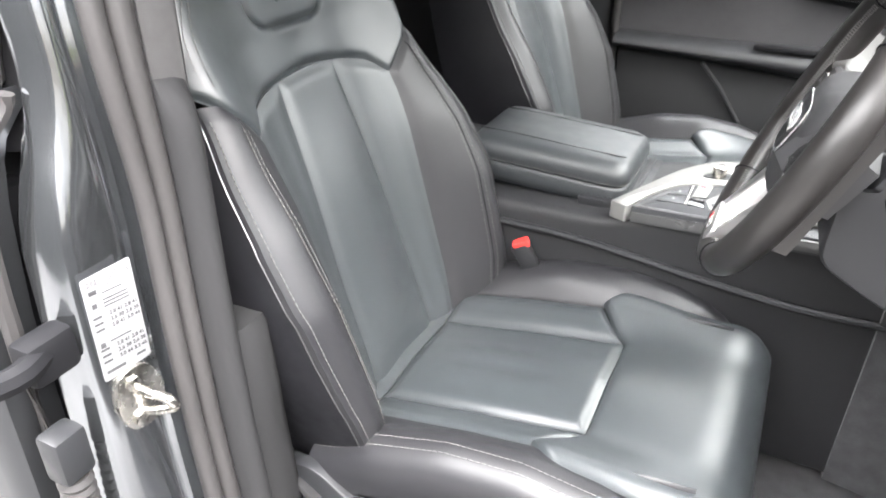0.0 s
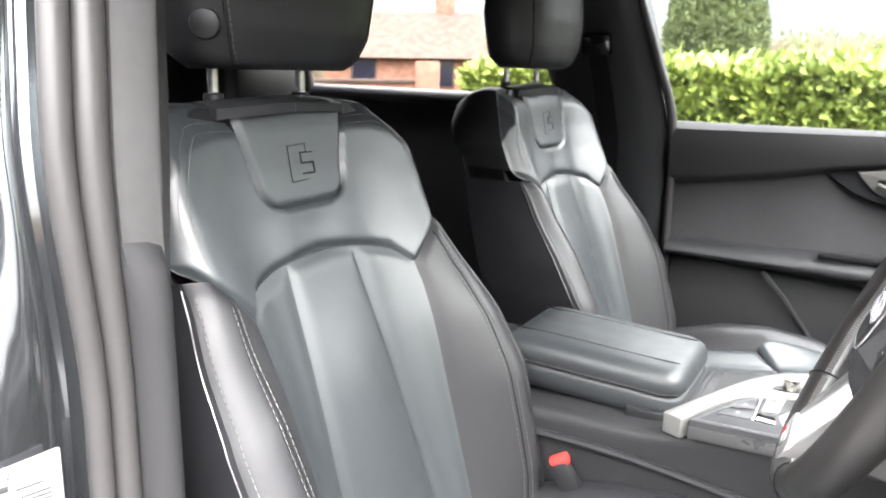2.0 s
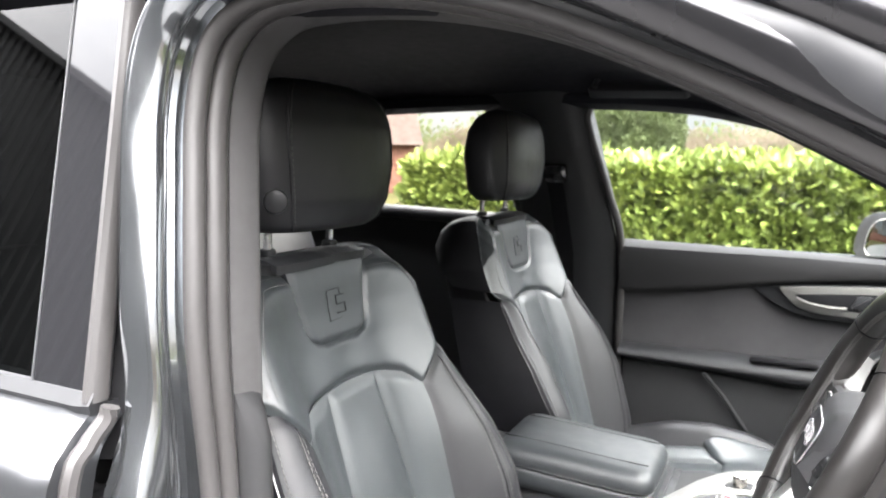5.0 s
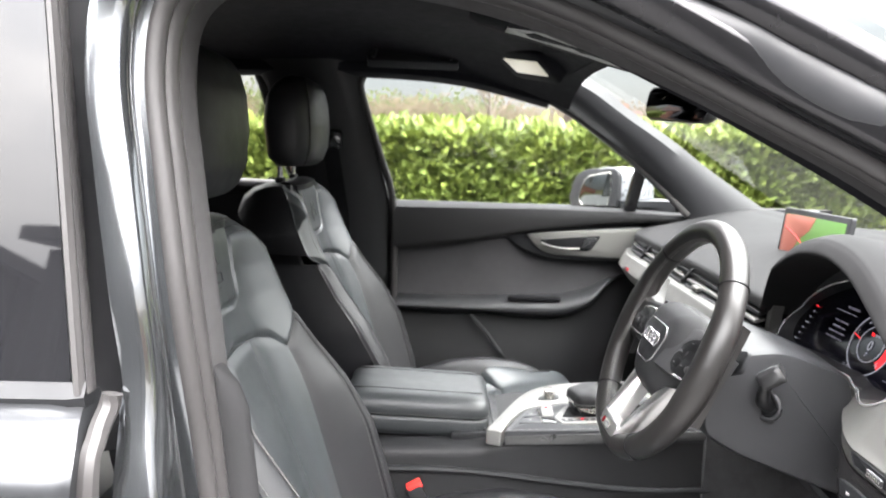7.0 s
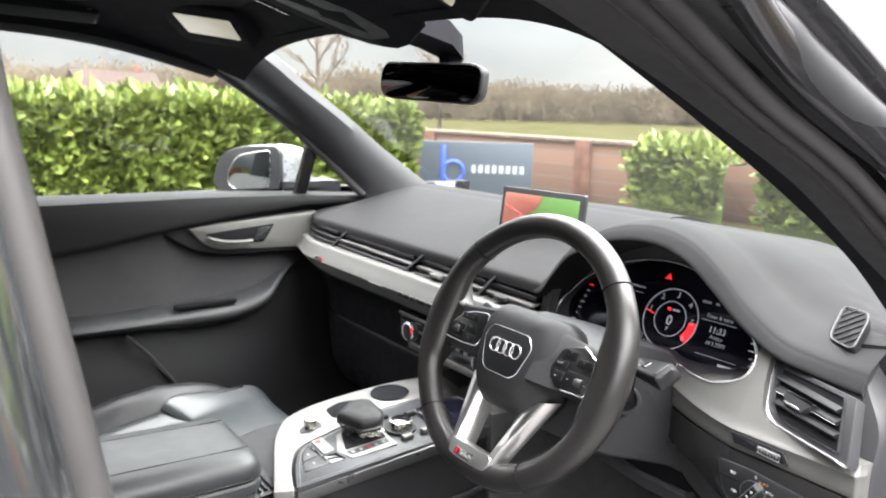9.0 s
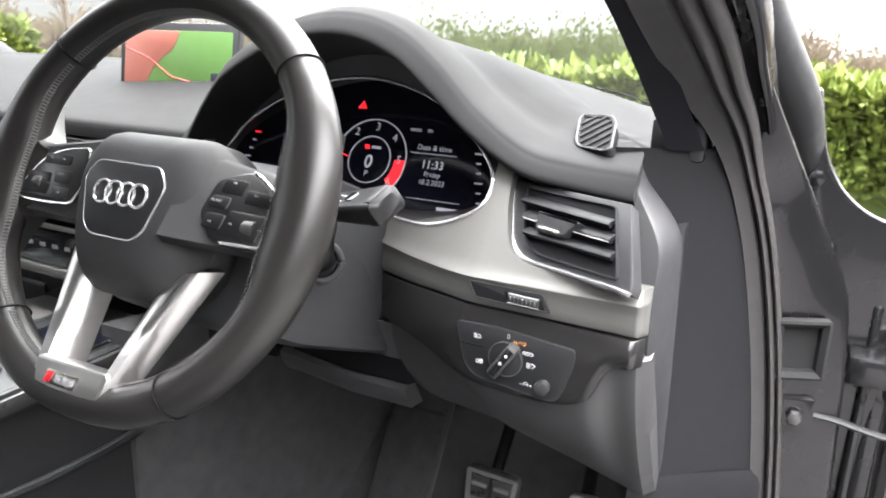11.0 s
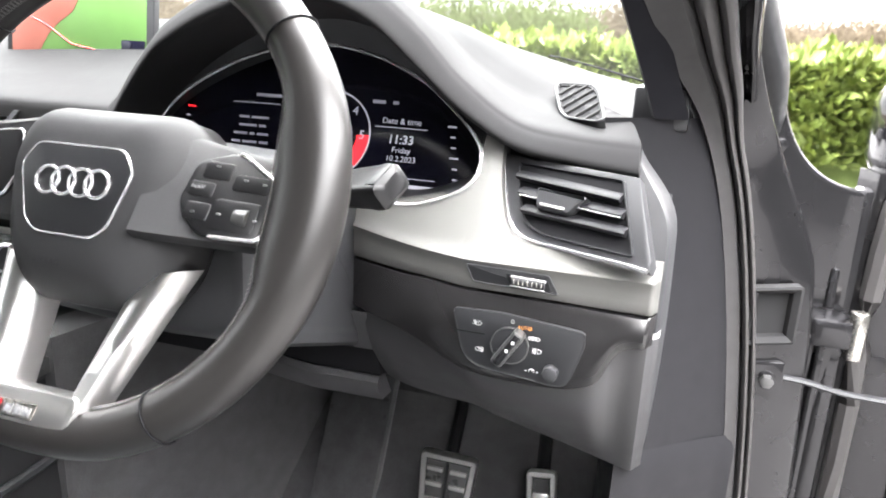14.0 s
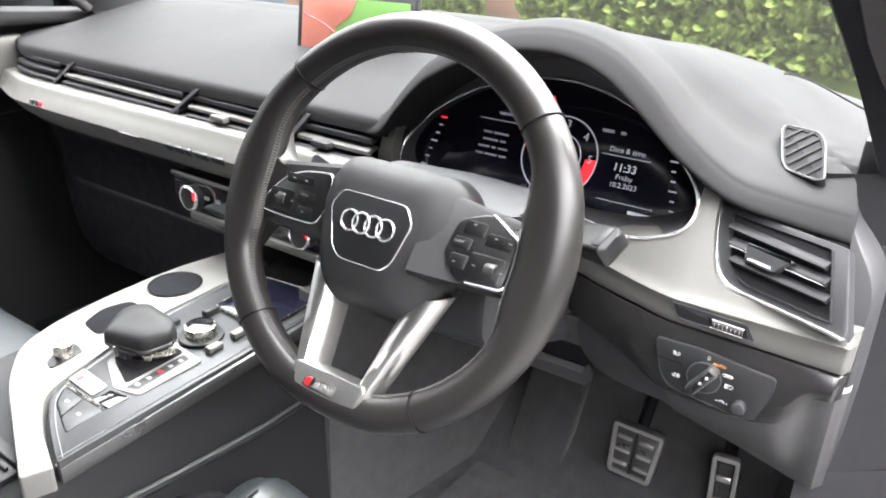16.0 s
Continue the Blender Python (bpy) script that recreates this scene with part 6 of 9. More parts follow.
hood_t = curve([(p[0], p[1], 0) for p in HOOD], 140)
hood_l = curve([(p[0], p[1], 0) for p in LIP], 140)


def deck_end(x):
    return interp(x, [(0.20, -0.744), (0.24, -0.741), (0.30, -0.731), (0.335, -0.719), (0.350, -0.722), (0.375, -0.750), (0.42, -0.775)])


def hood_sheet(u, v):
    k = round(u * 139)
    t, l = hood_t[k], hood_l[k]
    y = t.x
    xl = interp(y, [(-0.758, 0.219), (-0.70, 0.222), (-0.65, 0.222), (-0.56, 0.214), (-0.44, 0.200), (-0.30, 0.208), (-0.22, 0.232), (-0.175, 0.246)])
    far = 1.19 + 0.022 * smooth(-0.62, -0.45, y) - 0.02 * smooth(-0.60, -0.74, y)
    crest = t.y
    prof = [(xl + 0.10, l.y - 0.018), (xl + 0.02, l.y - 0.005), (xl + 0.003, l.y - 0.001), (xl, l.y + 0.004), (xl + 0.005, (l.y + crest) / 2), (xl + 0.011, crest - 0.006), (xl + 0.020, crest - 0.0005), (xl + 0.05, crest + 0.004), (xl + 0.12, crest * 0.75 + far * 0.25 + 0.003), (0.45, crest * 0.35 + far * 0.65), (0.56, far), (0.63, far - 0.008), (0.74, far - 0.045), (0.88, far - 0.13)]
    q = curve([(p[0], p[1], 0) for p in prof], 81)[round(v * 80)]
    y = -0.175 + (y + 0.175) * (deck_end(q.x) + 0.175) / (-0.758 + 0.175)
    # a soft step down to the lower shelf beside the windscreen
    brow = interp(y, [(-0.72, 0.336), (-0.705, 0.362), (-0.69, 0.381), (-0.672, 0.395), (-0.63, 0.425), (-0.57, 0.46)])
    z = q.y - 0.013 * smooth(-0.006, 0.012, q.x - brow) * smooth(-0.56, -0.67, y)
    return Vector((q.x, y, z))


part("instrument_hood", grid(hood_sheet, [i / 139 for i in range(140)], [i / 80 for i in range(81)]), SOFTTOP, dash, "grained dark grey hood over the instruments")
part("deck_side", loft([[p, p + Vector((0, -0.0015, -0.003)), p + Vector((0.002, -0.001, -0.02)), p + Vector((0.006, 0.008, -0.045))] for p in [hood_sheet(1.0, i / 80) for i in range(6, 44)]], cap=False, closed=False), SOFTTOP, dash)
part("shelf_seam", tube(curve([(0.555, -0.606, 1.1905), (0.562, -0.615, 1.1895), (0.561, -0.630, 1.1870), (0.545, -0.650, 1.184), (0.50, -0.69, 1.177), (0.45, -0.74, 1.168)], 30), 0.0012, 5), DARKPIT, dash, "fine joint in the dashboard top")
part("pillar_block", box((0.372, -0.752, 1.150), (0.060, 0.052, 0.040), 0.004), HARD, dash, "small black block beside the pillar")

# ---- silver panel round the instruments, driver side


def dash_x(y, z):
    """The driver side's panel: upright below the crease at 1.03 m, leaning away above it, wrapping round towards the column."""
    s = min(max((y + 0.62) / 0.12, 0.0), 1.15)
    lean = 0.48 + 0.16 * smooth(-0.74, -0.63, y)
    return 0.178 + 0.052 * s ** 1.4 + lean * max(z - 1.03, 0.0)


CL = [(-0.2215, 1.091), (-0.250, 1.128), (-0.306, 1.1626), (-0.370, 1.186), (-0.430, 1.1935), (-0.487, 1.184), (-0.535, 1.163), (-0.577, 1.140), (-0.605, 1.118), (-0.611, 1.102), (-0.606, 1.086), (-0.586, 1.0725), (-0.545, 1.059), (-0.480, 1.0550), (-0.445, 1.0620), (-0.400, 1.060), (-0.320, 1.058), (-0.250, 1.053), (-0.224, 1.065)]
cl = curve([(p[0], p[1], 0) for p in CL], 114, True)


def bezel_x(y, z):
    return min(dash_x(y, z), 0.295)


rows = [[], [], [], []]
for p in cl:
    d = (Vector((p.x, p.y)) - Vector((-0.42, 1.11))).normalized() * 0.034 * smooth(1.085, 1.13, p.y) * smooth(-0.614, -0.57, p.x) * smooth(-0.215, -0.25, p.x)
    rows[0].append(Vector((bezel_x(p.x, p.y) + 0.004 - 0.5 * d.y, p.x + d.x, p.y + d.y)))
    rows[1].append(Vector((bezel_x(p.x, p.y) + 0.001, p.x, p.y)))
    rows[2].append(Vector((bezel_x(p.x, p.y) + 0.006, p.x * 0.99 - 0.42 * 0.01, p.y * 0.99 + 1.12 * 0.01)))
    rows[3].append(Vector((0.31 + 0.42 * (p.y - 1.109), p.x * 0.95 - 0.42 * 0.05, p.y * 0.95 + 1.12 * 0.05)))
part("instrument_surround", loft(rows, cap=False), SOFT, dash, "dark bezel")
part("instrument_bezel", tube([Vector((bezel_x(p.x, p.y) - 0.0005, p.x, p.y)) for p in cl], 0.0020, 6, True), CHROME, dash, "thin chrome line round the instruments")
wedge_in = curve([(-0.228, 1.112, 0), (-0.2215, 1.092, 0), (-0.2205, 1.066, 0), (-0.236, 1.0535, 0), (-0.30, 1.057, 0), (-0.40, 1.0595, 0), (-0.484, 1.0555, 0)], 50)
wedge_out = curve([(-0.212, 1.117, 0), (-0.204, 1.104, 0), (-0.194, 1.062, 0), (-0.198, 1.038, 0), (-0.30, 1.030, 0), (-0.40, 1.030, 0), (-0.484, 1.030, 0)], 50)


def wedge(u, v):
    p = wedge_in[round(u * 49)].lerp(wedge_out[round(u * 49)], v)
    return Vector((min(bezel_x(p.x, p.y), 0.250) + 0.004 * v, p.x, p.y))


part("trim_wedge", grid(wedge, [i / 49 for i in range(50)], [0, 0.2, 0.5, 0.8, 1.0], (0.02, 0, 0)), SILVER, dash, "satin aluminium trim beside the instruments")


STRIP = [(-0.0783, 0.0327), (-0.0707, 0.0129), (-0.0611, -0.0069), (-0.0519, -0.022), (-0.040, -0.0325), (-0.0256, -0.0368), (-0.0037, -0.0372), (0.0332, -0.0370), (0.0603, -0.0368), (0.0765, -0.0376)]
vent_at = framed((0.2065, -0.6965, 1.0775), (-0.034, -0.096, -0.003), (0.55, -0.10, 1))
strip_line = curve([vent_at(a, b, 0.0) for a, b in STRIP], 60)
TOPS = [(p.y, p.z) for p in reversed(strip_line)] + [(-0.6325, 1.128), (-0.6095, 1.128), (-0.6090, 1.114), (-0.6095, 1.095), (-0.605, 1.085), (-0.586, 1.0735), (-0.548, 1.062), (-0.515, 1.0555), (-0.48, 1.0545)]


def silver(u, v):
    """Panel from under the instruments to the outer end: a lower face, a soft crease and an upper face."""
    y = -0.484 - 0.2875 * u
    low, top = interp(y, [(-0.772, 1.0012), (-0.66, 1.0035), (-0.578, 1.0043), (-0.535, 1.0013), (-0.484, 0.998)]), interp(y, TOPS)
    if v < 0.4:
        z = low + (1.030 - low) * v / 0.4
    else:
        z = 1.030 + (top - 1.030) * (v - 0.4) / 0.6
    x = dash_x(y, z) - 0.0025 * math.exp(-((z - 1.030) / 0.004) ** 2) + 0.005 * smooth(0.03, 0.0, v) + 0.012 * smooth(-0.764, -0.7715, y) ** 2
    return Vector((x, y, z))


part("trim_panel", grid(silver, steps(150, 0.15), [0, 0.02, 0.06, 0.15, 0.25, 0.33, 0.37, 0.4, 0.43, 0.47, 0.55, 0.65, 0.75, 0.85, 0.93, 0.98, 1.0], (0.03, 0, 0)), SILVER, dash, "satin aluminium trim panel")

# ---- outer air vent
vo = [Vector(p) for p in STRIP[:1]] + [Vector((p[0], p[1])) for p in curve([(a, b, 0) for a, b in STRIP], 24)][1:] + [Vector((0.0765, -0.030)), Vector((0.046, 0.033))]
vi = round_poly([(-0.060, 0.0262), (0.0349, 0.0275), (0.062, -0.0300), (-0.018, -0.0305), (-0.037, -0.023), (-0.0475, -0.0060)], [0.003, 0.003, 0.003, 0.012, 0.012, 0.012], 5)
vent = part("air_vent", plate(vo, vent_at, 0.0035, 0.0015, -0.012), SOFT, dash, "black air vent with slats")
# Flat black sheet stands for the shaded duct behind the slats.
part("vent_shade", loft([[vent_at(p.x, p.y, 0.0042) for p in vi], [vent_at(p.x, p.y, 0.0039) for p in inset(vi, 0.002)], [vent_at(p.x, p.y, 0.0037) for p in inset(vi, 0.004)]]), DARKPIT, vent)
part("vent_lip", loft([[vent_at(p.x, p.y, 0.003) for p in inset(vi, -0.001)], [vent_at(p.x, p.y, 0.0068) for p in inset(vi, -0.0004)], [vent_at(p.x, p.y, 0.0068) for p in inset(vi, 0.0006)], [vent_at(p.x, p.y, 0.003) for p in inset(vi, 0.0014)]], cap=False), HARD, vent)
for a0, b0, a1, b1 in ((-0.0555, 0.0135, 0.0395, 0.0110), (-0.0480, 0.0, 0.0460, -0.0010), (-0.0395, -0.0142, 0.0525, -0.0145)):
    bm = bmesh.new()
    add_loft(bm, [[vent_at(a, b + db, n) for db, n in ((-0.0028, 0.0105), (-0.0016, 0.0122), (0.0004, 0.0118), (0.0062, 0.0058), (0.0052, 0.0042), (-0.0028, 0.0060))] for a, b in ((a0, b0), (a0 * 0.5 + a1 * 0.5, b0 * 0.5 + b1 * 0.5), (a1, b1))])
    sl_ = part("slat", bm, LOWDASH, vent)
    if a0 == -0.0480:
        part("slat_edge", tube([vent_at(a0 + 0.002, b0 - 0.0030, 0.0112), vent_at(a1 - 0.001, b1 - 0.0030, 0.0112)], 0.0008, 6), CHROME, sl_, "thin chrome edge")
part("slat_tab", plate(round_poly([(-0.0255, -0.0118), (0.0035, -0.0118), (0.0085, -0.0040), (0.0165, 0.0046), (-0.0300, 0.0058)], [0.003, 0.003, 0.002, 0.002, 0.002], 3), vent_at, 0.0165, 0.0028, 0.006), SOFT, vent)
part("tab_edge", tube([vent_at(-0.0215, -0.0085, 0.0166), vent_at(0.001, -0.0085, 0.0166)], 0.0014, 6), CHROME, vent, "chrome edge")
out_n = vent_at(0, 0, 1) - vent_at(0, 0, 0)
part("vent_chrome", loft([[q + out_n * n + Vector((0, 0, -1)) * s + Vector((0, 1, 0)) * e for n, s, e in ((0.001, -0.0012, -0.0012), (0.0062, -0.0006, -0.0006), (0.0078, 0.0006, 0.0006), (0.0068, 0.0020, 0.0020), (0.001, 0.0026, 0.0026))] for q in strip_line]), CHROME, dash, "polished chrome strip round the vent")

# demister outlet on the deck
df_at = framed((0.322, -0.678, 1.1535), (-0.085, -0.047, -0.02), (0.62, -0.45, 0.36))
do = round_poly([(-0.055, -0.001), (-0.022, 0.0215), (0.000, 0.0200), (0.061, 0.001), (0.060, -0.006), (0.028, -0.0235), (0.010, -0.0225), (-0.050, -0.007)], [0.004, 0.008, 0.008, 0.004, 0.004, 0.006, 0.006, 0.004], 4)
dm = part("demister", loft([[df_at(p.x, p.y, -0.01) for p in do], [df_at(p.x, p.y, 0.002) for p in do], [df_at(p.x, p.y, 0.002) for p in inset(do, 0.003)], [df_at(p.x, p.y, -0.012) for p in inset(do, 0.003)]]), SOFTTOP, dash, "small demister outlet with slanted slats")
# Flush black plate paints the dark between the demister slats.
part("throat_shade", plate(inset(do, 0.003), df_at, 0.0006, 0.0003, -0.004), DARKPIT, dm)
for a, lo_, hi_ in ((-0.034, -0.011, 0.012), (-0.019, -0.015, 0.018), (-0.004, -0.018, 0.018), (0.011, -0.020, 0.014), (0.026, -0.020, 0.010), (0.041, -0.013, 0.006)):
    bm = bmesh.new()
    add_loft(bm, [[df_at(a - 0.40 * b + d, b + 0.4 * d, n) for d, n in ((-0.0016, 0.0006), (-0.0011, 0.0028), (0.0013, 0.0028), (0.0017, 0.0006))] for b in (lo_, hi_)])
    part("slat", bm, SOFTTOP, dm)
part("demister_rim", tube([df_at(p.x, p.y, 0.0022) for p in do], 0.0012, 6, True), SOFT, dm)

# ---- thumb wheel in the silver panel
tw_at = framed((0.1775, -0.655, 1.0183), (0.0, -1.0, -0.030), (0.0, 0, 1))
tw = part("dimmer_recess", plate(round_poly([(-0.0385, 0.0068), (0.030, 0.0078), (0.0392, -0.0066), (-0.0312, -0.0070)], 0.002, 3), tw_at, 0.0022, 0.0008, -0.008), HARD, dash, "black recess with a ribbed thumb wheel")
part("recess_edge", tube([tw_at(p.x, p.y, 0.0022) for p in round_poly([(-0.0385, 0.0068), (0.030, 0.0078), (0.0392, -0.0066), (-0.0312, -0.0070)], 0.002, 3)], 0.0006, 6, True), SOFT, tw)
part("wheel_well", plate(round_poly([(-0.005, 0.0046), (0.029, 0.0052), (0.034, -0.0056), (0.0, -0.0056)], 0.002, 3), tw_at, 0.0026, 0.0003, 0.001), DARKPIT, tw)
part("thumb_wheel", loft([[tw_at(a, 0.0042 * math.cos(q), 0.0030 + 0.0042 * math.sin(q)) for q in [math.pi * i / 8 for i in range(9)]] for a in (0.001, 0.028)]), SOFT, tw)
for i in range(7):
    part("rib", box(tw_at(0.0035 + 0.0037 * i, 0.0, 0.0068), (0.0016, 0.0011, 0.0042), 0.0004), STEEL, tw)
for s in (0.0038, -0.0042):
    part("wheel_edge", tube([tw_at(0.0, s, 0.0050), tw_at(0.029, s - 0.0003, 0.0050)], 0.0008, 6), CHROME, tw)

# ---- gloss black panel and the light switch
gp_at = framed((0.1708, -0.66, 0.97), (0.0, -0.12, 0), (0.0, 0, 1))
FTOP = [(-0.772, 0.9995), (-0.66, 1.0020), (-0.578, 1.0030), (-0.535, 1.0000), (-0.484, 0.9968)]
FLOW = [(-0.7712, 0.9738), (-0.7640, 0.9732), (-0.7544, 0.9722), (-0.7468, 0.9679), (-0.7411, 0.9593), (-0.7343, 0.9425), (-0.7267, 0.9326), (-0.7101, 0.9262), (-0.6927, 0.9238), (-0.6604, 0.9231), (-0.6229, 0.9265), (-0.5975, 0.9337), (-0.5734, 0.9410), (-0.5463, 0.9455), (-0.5151, 0.9462), (-0.4843, 0.9462)]
FLOWS = [(p.x, p.y) for p in curve([(a, b, 0) for a, b in FLOW], 80)]


def fascia(u, v):
    y = -0.486 - 0.2845 * u
    a, b = interp(y, FTOP), interp(y, FLOWS)
    z = a + (b - a) * v
    x = dash_x(y, 1.0) + 0.0005 - 0.006 * math.sin(math.pi * v) ** 0.8 * smooth(-0.50, -0.60, y) + 0.012 * smooth(-0.762, -0.7705, y) ** 2 + 0.010 * smooth(0.93, 1.0, v) ** 2
    return Vector((x, y, z))


gl = part("switch_fascia", grid(fascia, steps(110, 0.1), steps(22, 0.6), (0.03, 0, 0.004)), FASCIA, dash, "dark satin switch fascia")
lo = round_poly([(-0.0500, 0.0190), (-0.010, 0.0205), (0.0593, 0.0142), (0.0595, 0.0022), (0.0521, -0.0233), (0.0470, -0.0335), (0.0374, -0.0354), (-0.030, -0.0286), (-0.0404, -0.0186), (-0.0461, 0.0026)], [0.003, 0.008, 0.004, 0.006, 0.006, 0.004, 0.006, 0.008, 0.008, 0.008], 4)
ls = part("light_switch_panel", plate(lo, gp_at, 0.003, 0.001, -0.002), HARD, dash, "dark light switch panel with white symbols")
part("panel_edge", tube([gp_at(p.x, p.y, 0.0024) for p in lo], 0.0008, 6, True), HARD, ls, "satin metal edge")
part("knob_seat", cyl(gp_at(0.0, -0.005, 0.004), gp_at(0, 0, 1) - gp_at(0, 0, 0), 0.0155, 0.006, 0.001, 40), HARD, ls)
part("knob_ring", tube([gp_at(0.0155 * math.cos(i * math.tau / 40), -0.005 + 0.0155 * math.sin(i * math.tau / 40), 0.0068) for i in range(40)], 0.0007, 6, True), GREYTRIM, ls)
kd = radians(57)
ko = [Vector((a * math.cos(kd) - b * math.sin(kd), -0.005 + a * math.sin(kd) + b * math.cos(kd))) for a, b in round_poly([(-0.0175, -0.0052), (0.0175, -0.0052), (0.0175, 0.0052), (-0.0175, 0.0052)], 0.003, 3)]
kb = part("rotary_knob", plate(ko, gp_at, 0.017, 0.002, 0.005), GREYTRIM, ls, "dark metal edged rotary knob")
part("knob_face", plate(inset(ko, 0.002), gp_at, 0.0178, 0.0006, 0.016), GLOSSBLACK, kb)
bm = bmesh.new()
for a in (0.0, 0.009):
    add_box(bm, gp_at(a * math.cos(kd), -0.005 + a * math.sin(kd), 0.0178), (0.001, 0.0025, 0.0025))
part("knob_marks", bm, SWITCHPRINT, kb)
part("dim_knob", cyl(gp_at(0.035, -0.0229, 0.006), gp_at(0, 0, 1) - gp_at(0, 0, 0), 0.0064, 0.009, 0.0015, 28), SOFT, ls)
part("lettering", text("0", 0.0062, lambda a, b, n: gp_at(a + 0.0008, b + 0.0150, 0.0032 + n)), SWITCHPRINT, ls)
part("auto_lettering", text("AUTO", 0.0043, lambda a, b, n: gp_at(a + 0.0110, b + 0.0112, 0.0032 + n)), ORANGE, ls, "orange lettering")


def icon(strokes, da=0.0, db=0.0):
    """A small printed sign of fine strokes on the switch panel."""
    bm = bmesh.new()
    for pts in strokes:
        add_tube(bm, [gp_at(p + da, q + db, 0.0034) for p, q in pts], 0.0003, 4)
    return part("switch_symbol", bm, SWITCHPRINT, ls, "small white symbol")


def lamp(a, b, s, way):
    return [(a, b - s)] + [(a + way * 1.5 * s * math.cos(q), b + s * math.sin(q)) for q in (-1.2, -0.7, 0.0, 0.7, 1.2)] + [(a, b + s), (a, b - s)]


beams = lambda a, b, l, n, tilt=0.0: [[(a, b + 0.0013 * (i - (n - 1) / 2)), (a + l, b + 0.0013 * (i - (n - 1) / 2) - tilt)] for i in range(n)]
icon([lamp(0.0215, 0.008, 0.0014, -1)] + beams(0.0222, 0.008, 0.0018, 3), -0.005, -0.0048)
icon([lamp(0.0270, 0.008, 0.0014, 1)] + beams(0.0245, 0.008, 0.0018, 3), -0.005, -0.0048)
icon([lamp(0.0245, -0.004, 0.0020, 1)] + beams(0.0200, -0.004, 0.0034, 4), -0.0013, -0.0033)
icon([[(0.0225 + 0.0022 * math.cos(q), -0.0225 + 0.0022 * math.sin(q)) for q in (-0.6, 0.0, 0.6, 1.2, 1.9, 2.5, 3.1, 3.7)], [(0.0225, -0.0225), (0.0238, -0.0212)]], -0.0033, -0.0030)
icon([[(0.0170, -0.0225), (0.0188, -0.0225)]], -0.0033, -0.0030)
icon([[(0.0262, -0.0225), (0.0280, -0.0225)], [(0.0271, -0.0234), (0.0271, -0.0216)]], -0.0033, -0.0030)
icon([lamp(-0.0315, 0.0125, 0.0018, 1)] + beams(-0.0360, 0.0128, 0.0036, 3, 0.0008) + [[(-0.0342, 0.0108), (-0.0338, 0.0128), (-0.0344, 0.0150)]], 0.0036, -0.003)
icon([lamp(-0.0300, -0.0105, 0.0018, -1)] + beams(-0.0292, -0.0105, 0.0036, 3) + [[(-0.0272, -0.0128), (-0.0268, -0.0105), (-0.0273, -0.0082)]], 0.0036, -0.003)
part("button_gap", box(gp_at(-0.034, 0.0005, 0.003), (0.001, 0.024, 0.0012)), DARKPIT, ls)

# ---- knee panel, column side, end cap


def knee(u, v):
    y = -0.50 - 0.276 * u
    top = interp(y, FLOWS) + 0.004
    low = interp(y, [(-0.78, 0.790), (-0.765, 0.790), (-0.70, 0.806), (-0.594, 0.829), (-0.50, 0.846)])
    z = top + (low - top) * v
    x = interp(y, [(-0.78, 0.186), (-0.62, 0.188), (-0.57, 0.205), (-0.53, 0.224), (-0.50, 0.238)]) + 0.118 * v ** 1.4 - 0.05 * smooth(-0.62, -0.50, y) * v + 0.016 * smooth(0.95, 1.0, u) ** 2
    return Vector((x, y, z))


part("knee_panel", grid(knee, steps(40, 0.4), steps(18, 0.3), (0.03, 0, 0.01)), LOWTRIM, dash, "dark grained knee panel")
part("knee_return", grid(lambda u, v: knee(1.0 * u, 1.0) + Vector((0.3 * v, 0, 0.02 * v)), steps(20), steps(3)), HARD, dash)


# tray under the column, beside the knee panel
def shelf(y):
    return 0.262 - 0.03 * (y + 0.50)


part("tray_brow", loft([[Vector((shelf(y) + dx, y, z)) for dx, z in ((-0.030, 0.945), (-0.012, 0.915), (0.0, 0.893), (0.012, 0.889), (0.03, 0.93))] for y in (-0.503, -0.45, -0.40, -0.36, -0.30)]), LOWTRIM, dash, "dark grained panel under the column")
# Closed box; its black front stands for the shade inside the opening.
part("storage_tray", loft([[Vector((shelf(y) + dx, y, z)) for dx, z in ((0.012, 0.892), (0.09, 0.895), (0.09, 0.850), (0.020, 0.852))] for y in (-0.500, -0.42, -0.34)]), DARKPIT, dash, "closed black box for a tray's shaded opening")
part("tray_lip", loft([[Vector((shelf(y) + 0.012 + dx, y, z + 0.010 * smooth(-0.42, -0.34, y))) for dx, z in ((0.02, 0.853), (0.004, 0.856), (-0.002, 0.851), (0.002, 0.838), (0.014, 0.824), (0.04, 0.822))] for y in (-0.501, -0.46, -0.42, -0.38, -0.34, -0.325)]), LOWTRIM, dash, "rounded tray lip")


def side_pad(u, v):
    z = 0.772 + 0.358 * v
    a = interp(z, [(0.772, 0.345), (0.90, 0.262), (0.965, 0.212), (0.985, 0.200), (1.035, 0.198), (1.06, 0.206), (1.09, 0.218), (1.11, 0.228), (1.138, 0.250)])
    b = interp(z, [(0.772, 0.356), (0.80, 0.346), (0.89, 0.330), (1.0, 0.320), (1.06, 0.306), (1.10, 0.288), (1.125, 0.272), (1.138, 0.256)])
    x = a + (b - a) * u
    y = -0.772 - 0.009 * math.sin(math.pi * u) ** 0.6 * math.sin(math.pi * min(max(v, 0.0), 1.0)) ** 0.5 + 0.034 * smooth(1.05, 1.13, z) ** 1.5
    return Vector((x, y, z))


part("end_cap", grid(side_pad, steps(24, 0.4), steps(40, 0.4), (0, 0.03, 0)), SOFT, dash, "soft grained side of the dashboard")
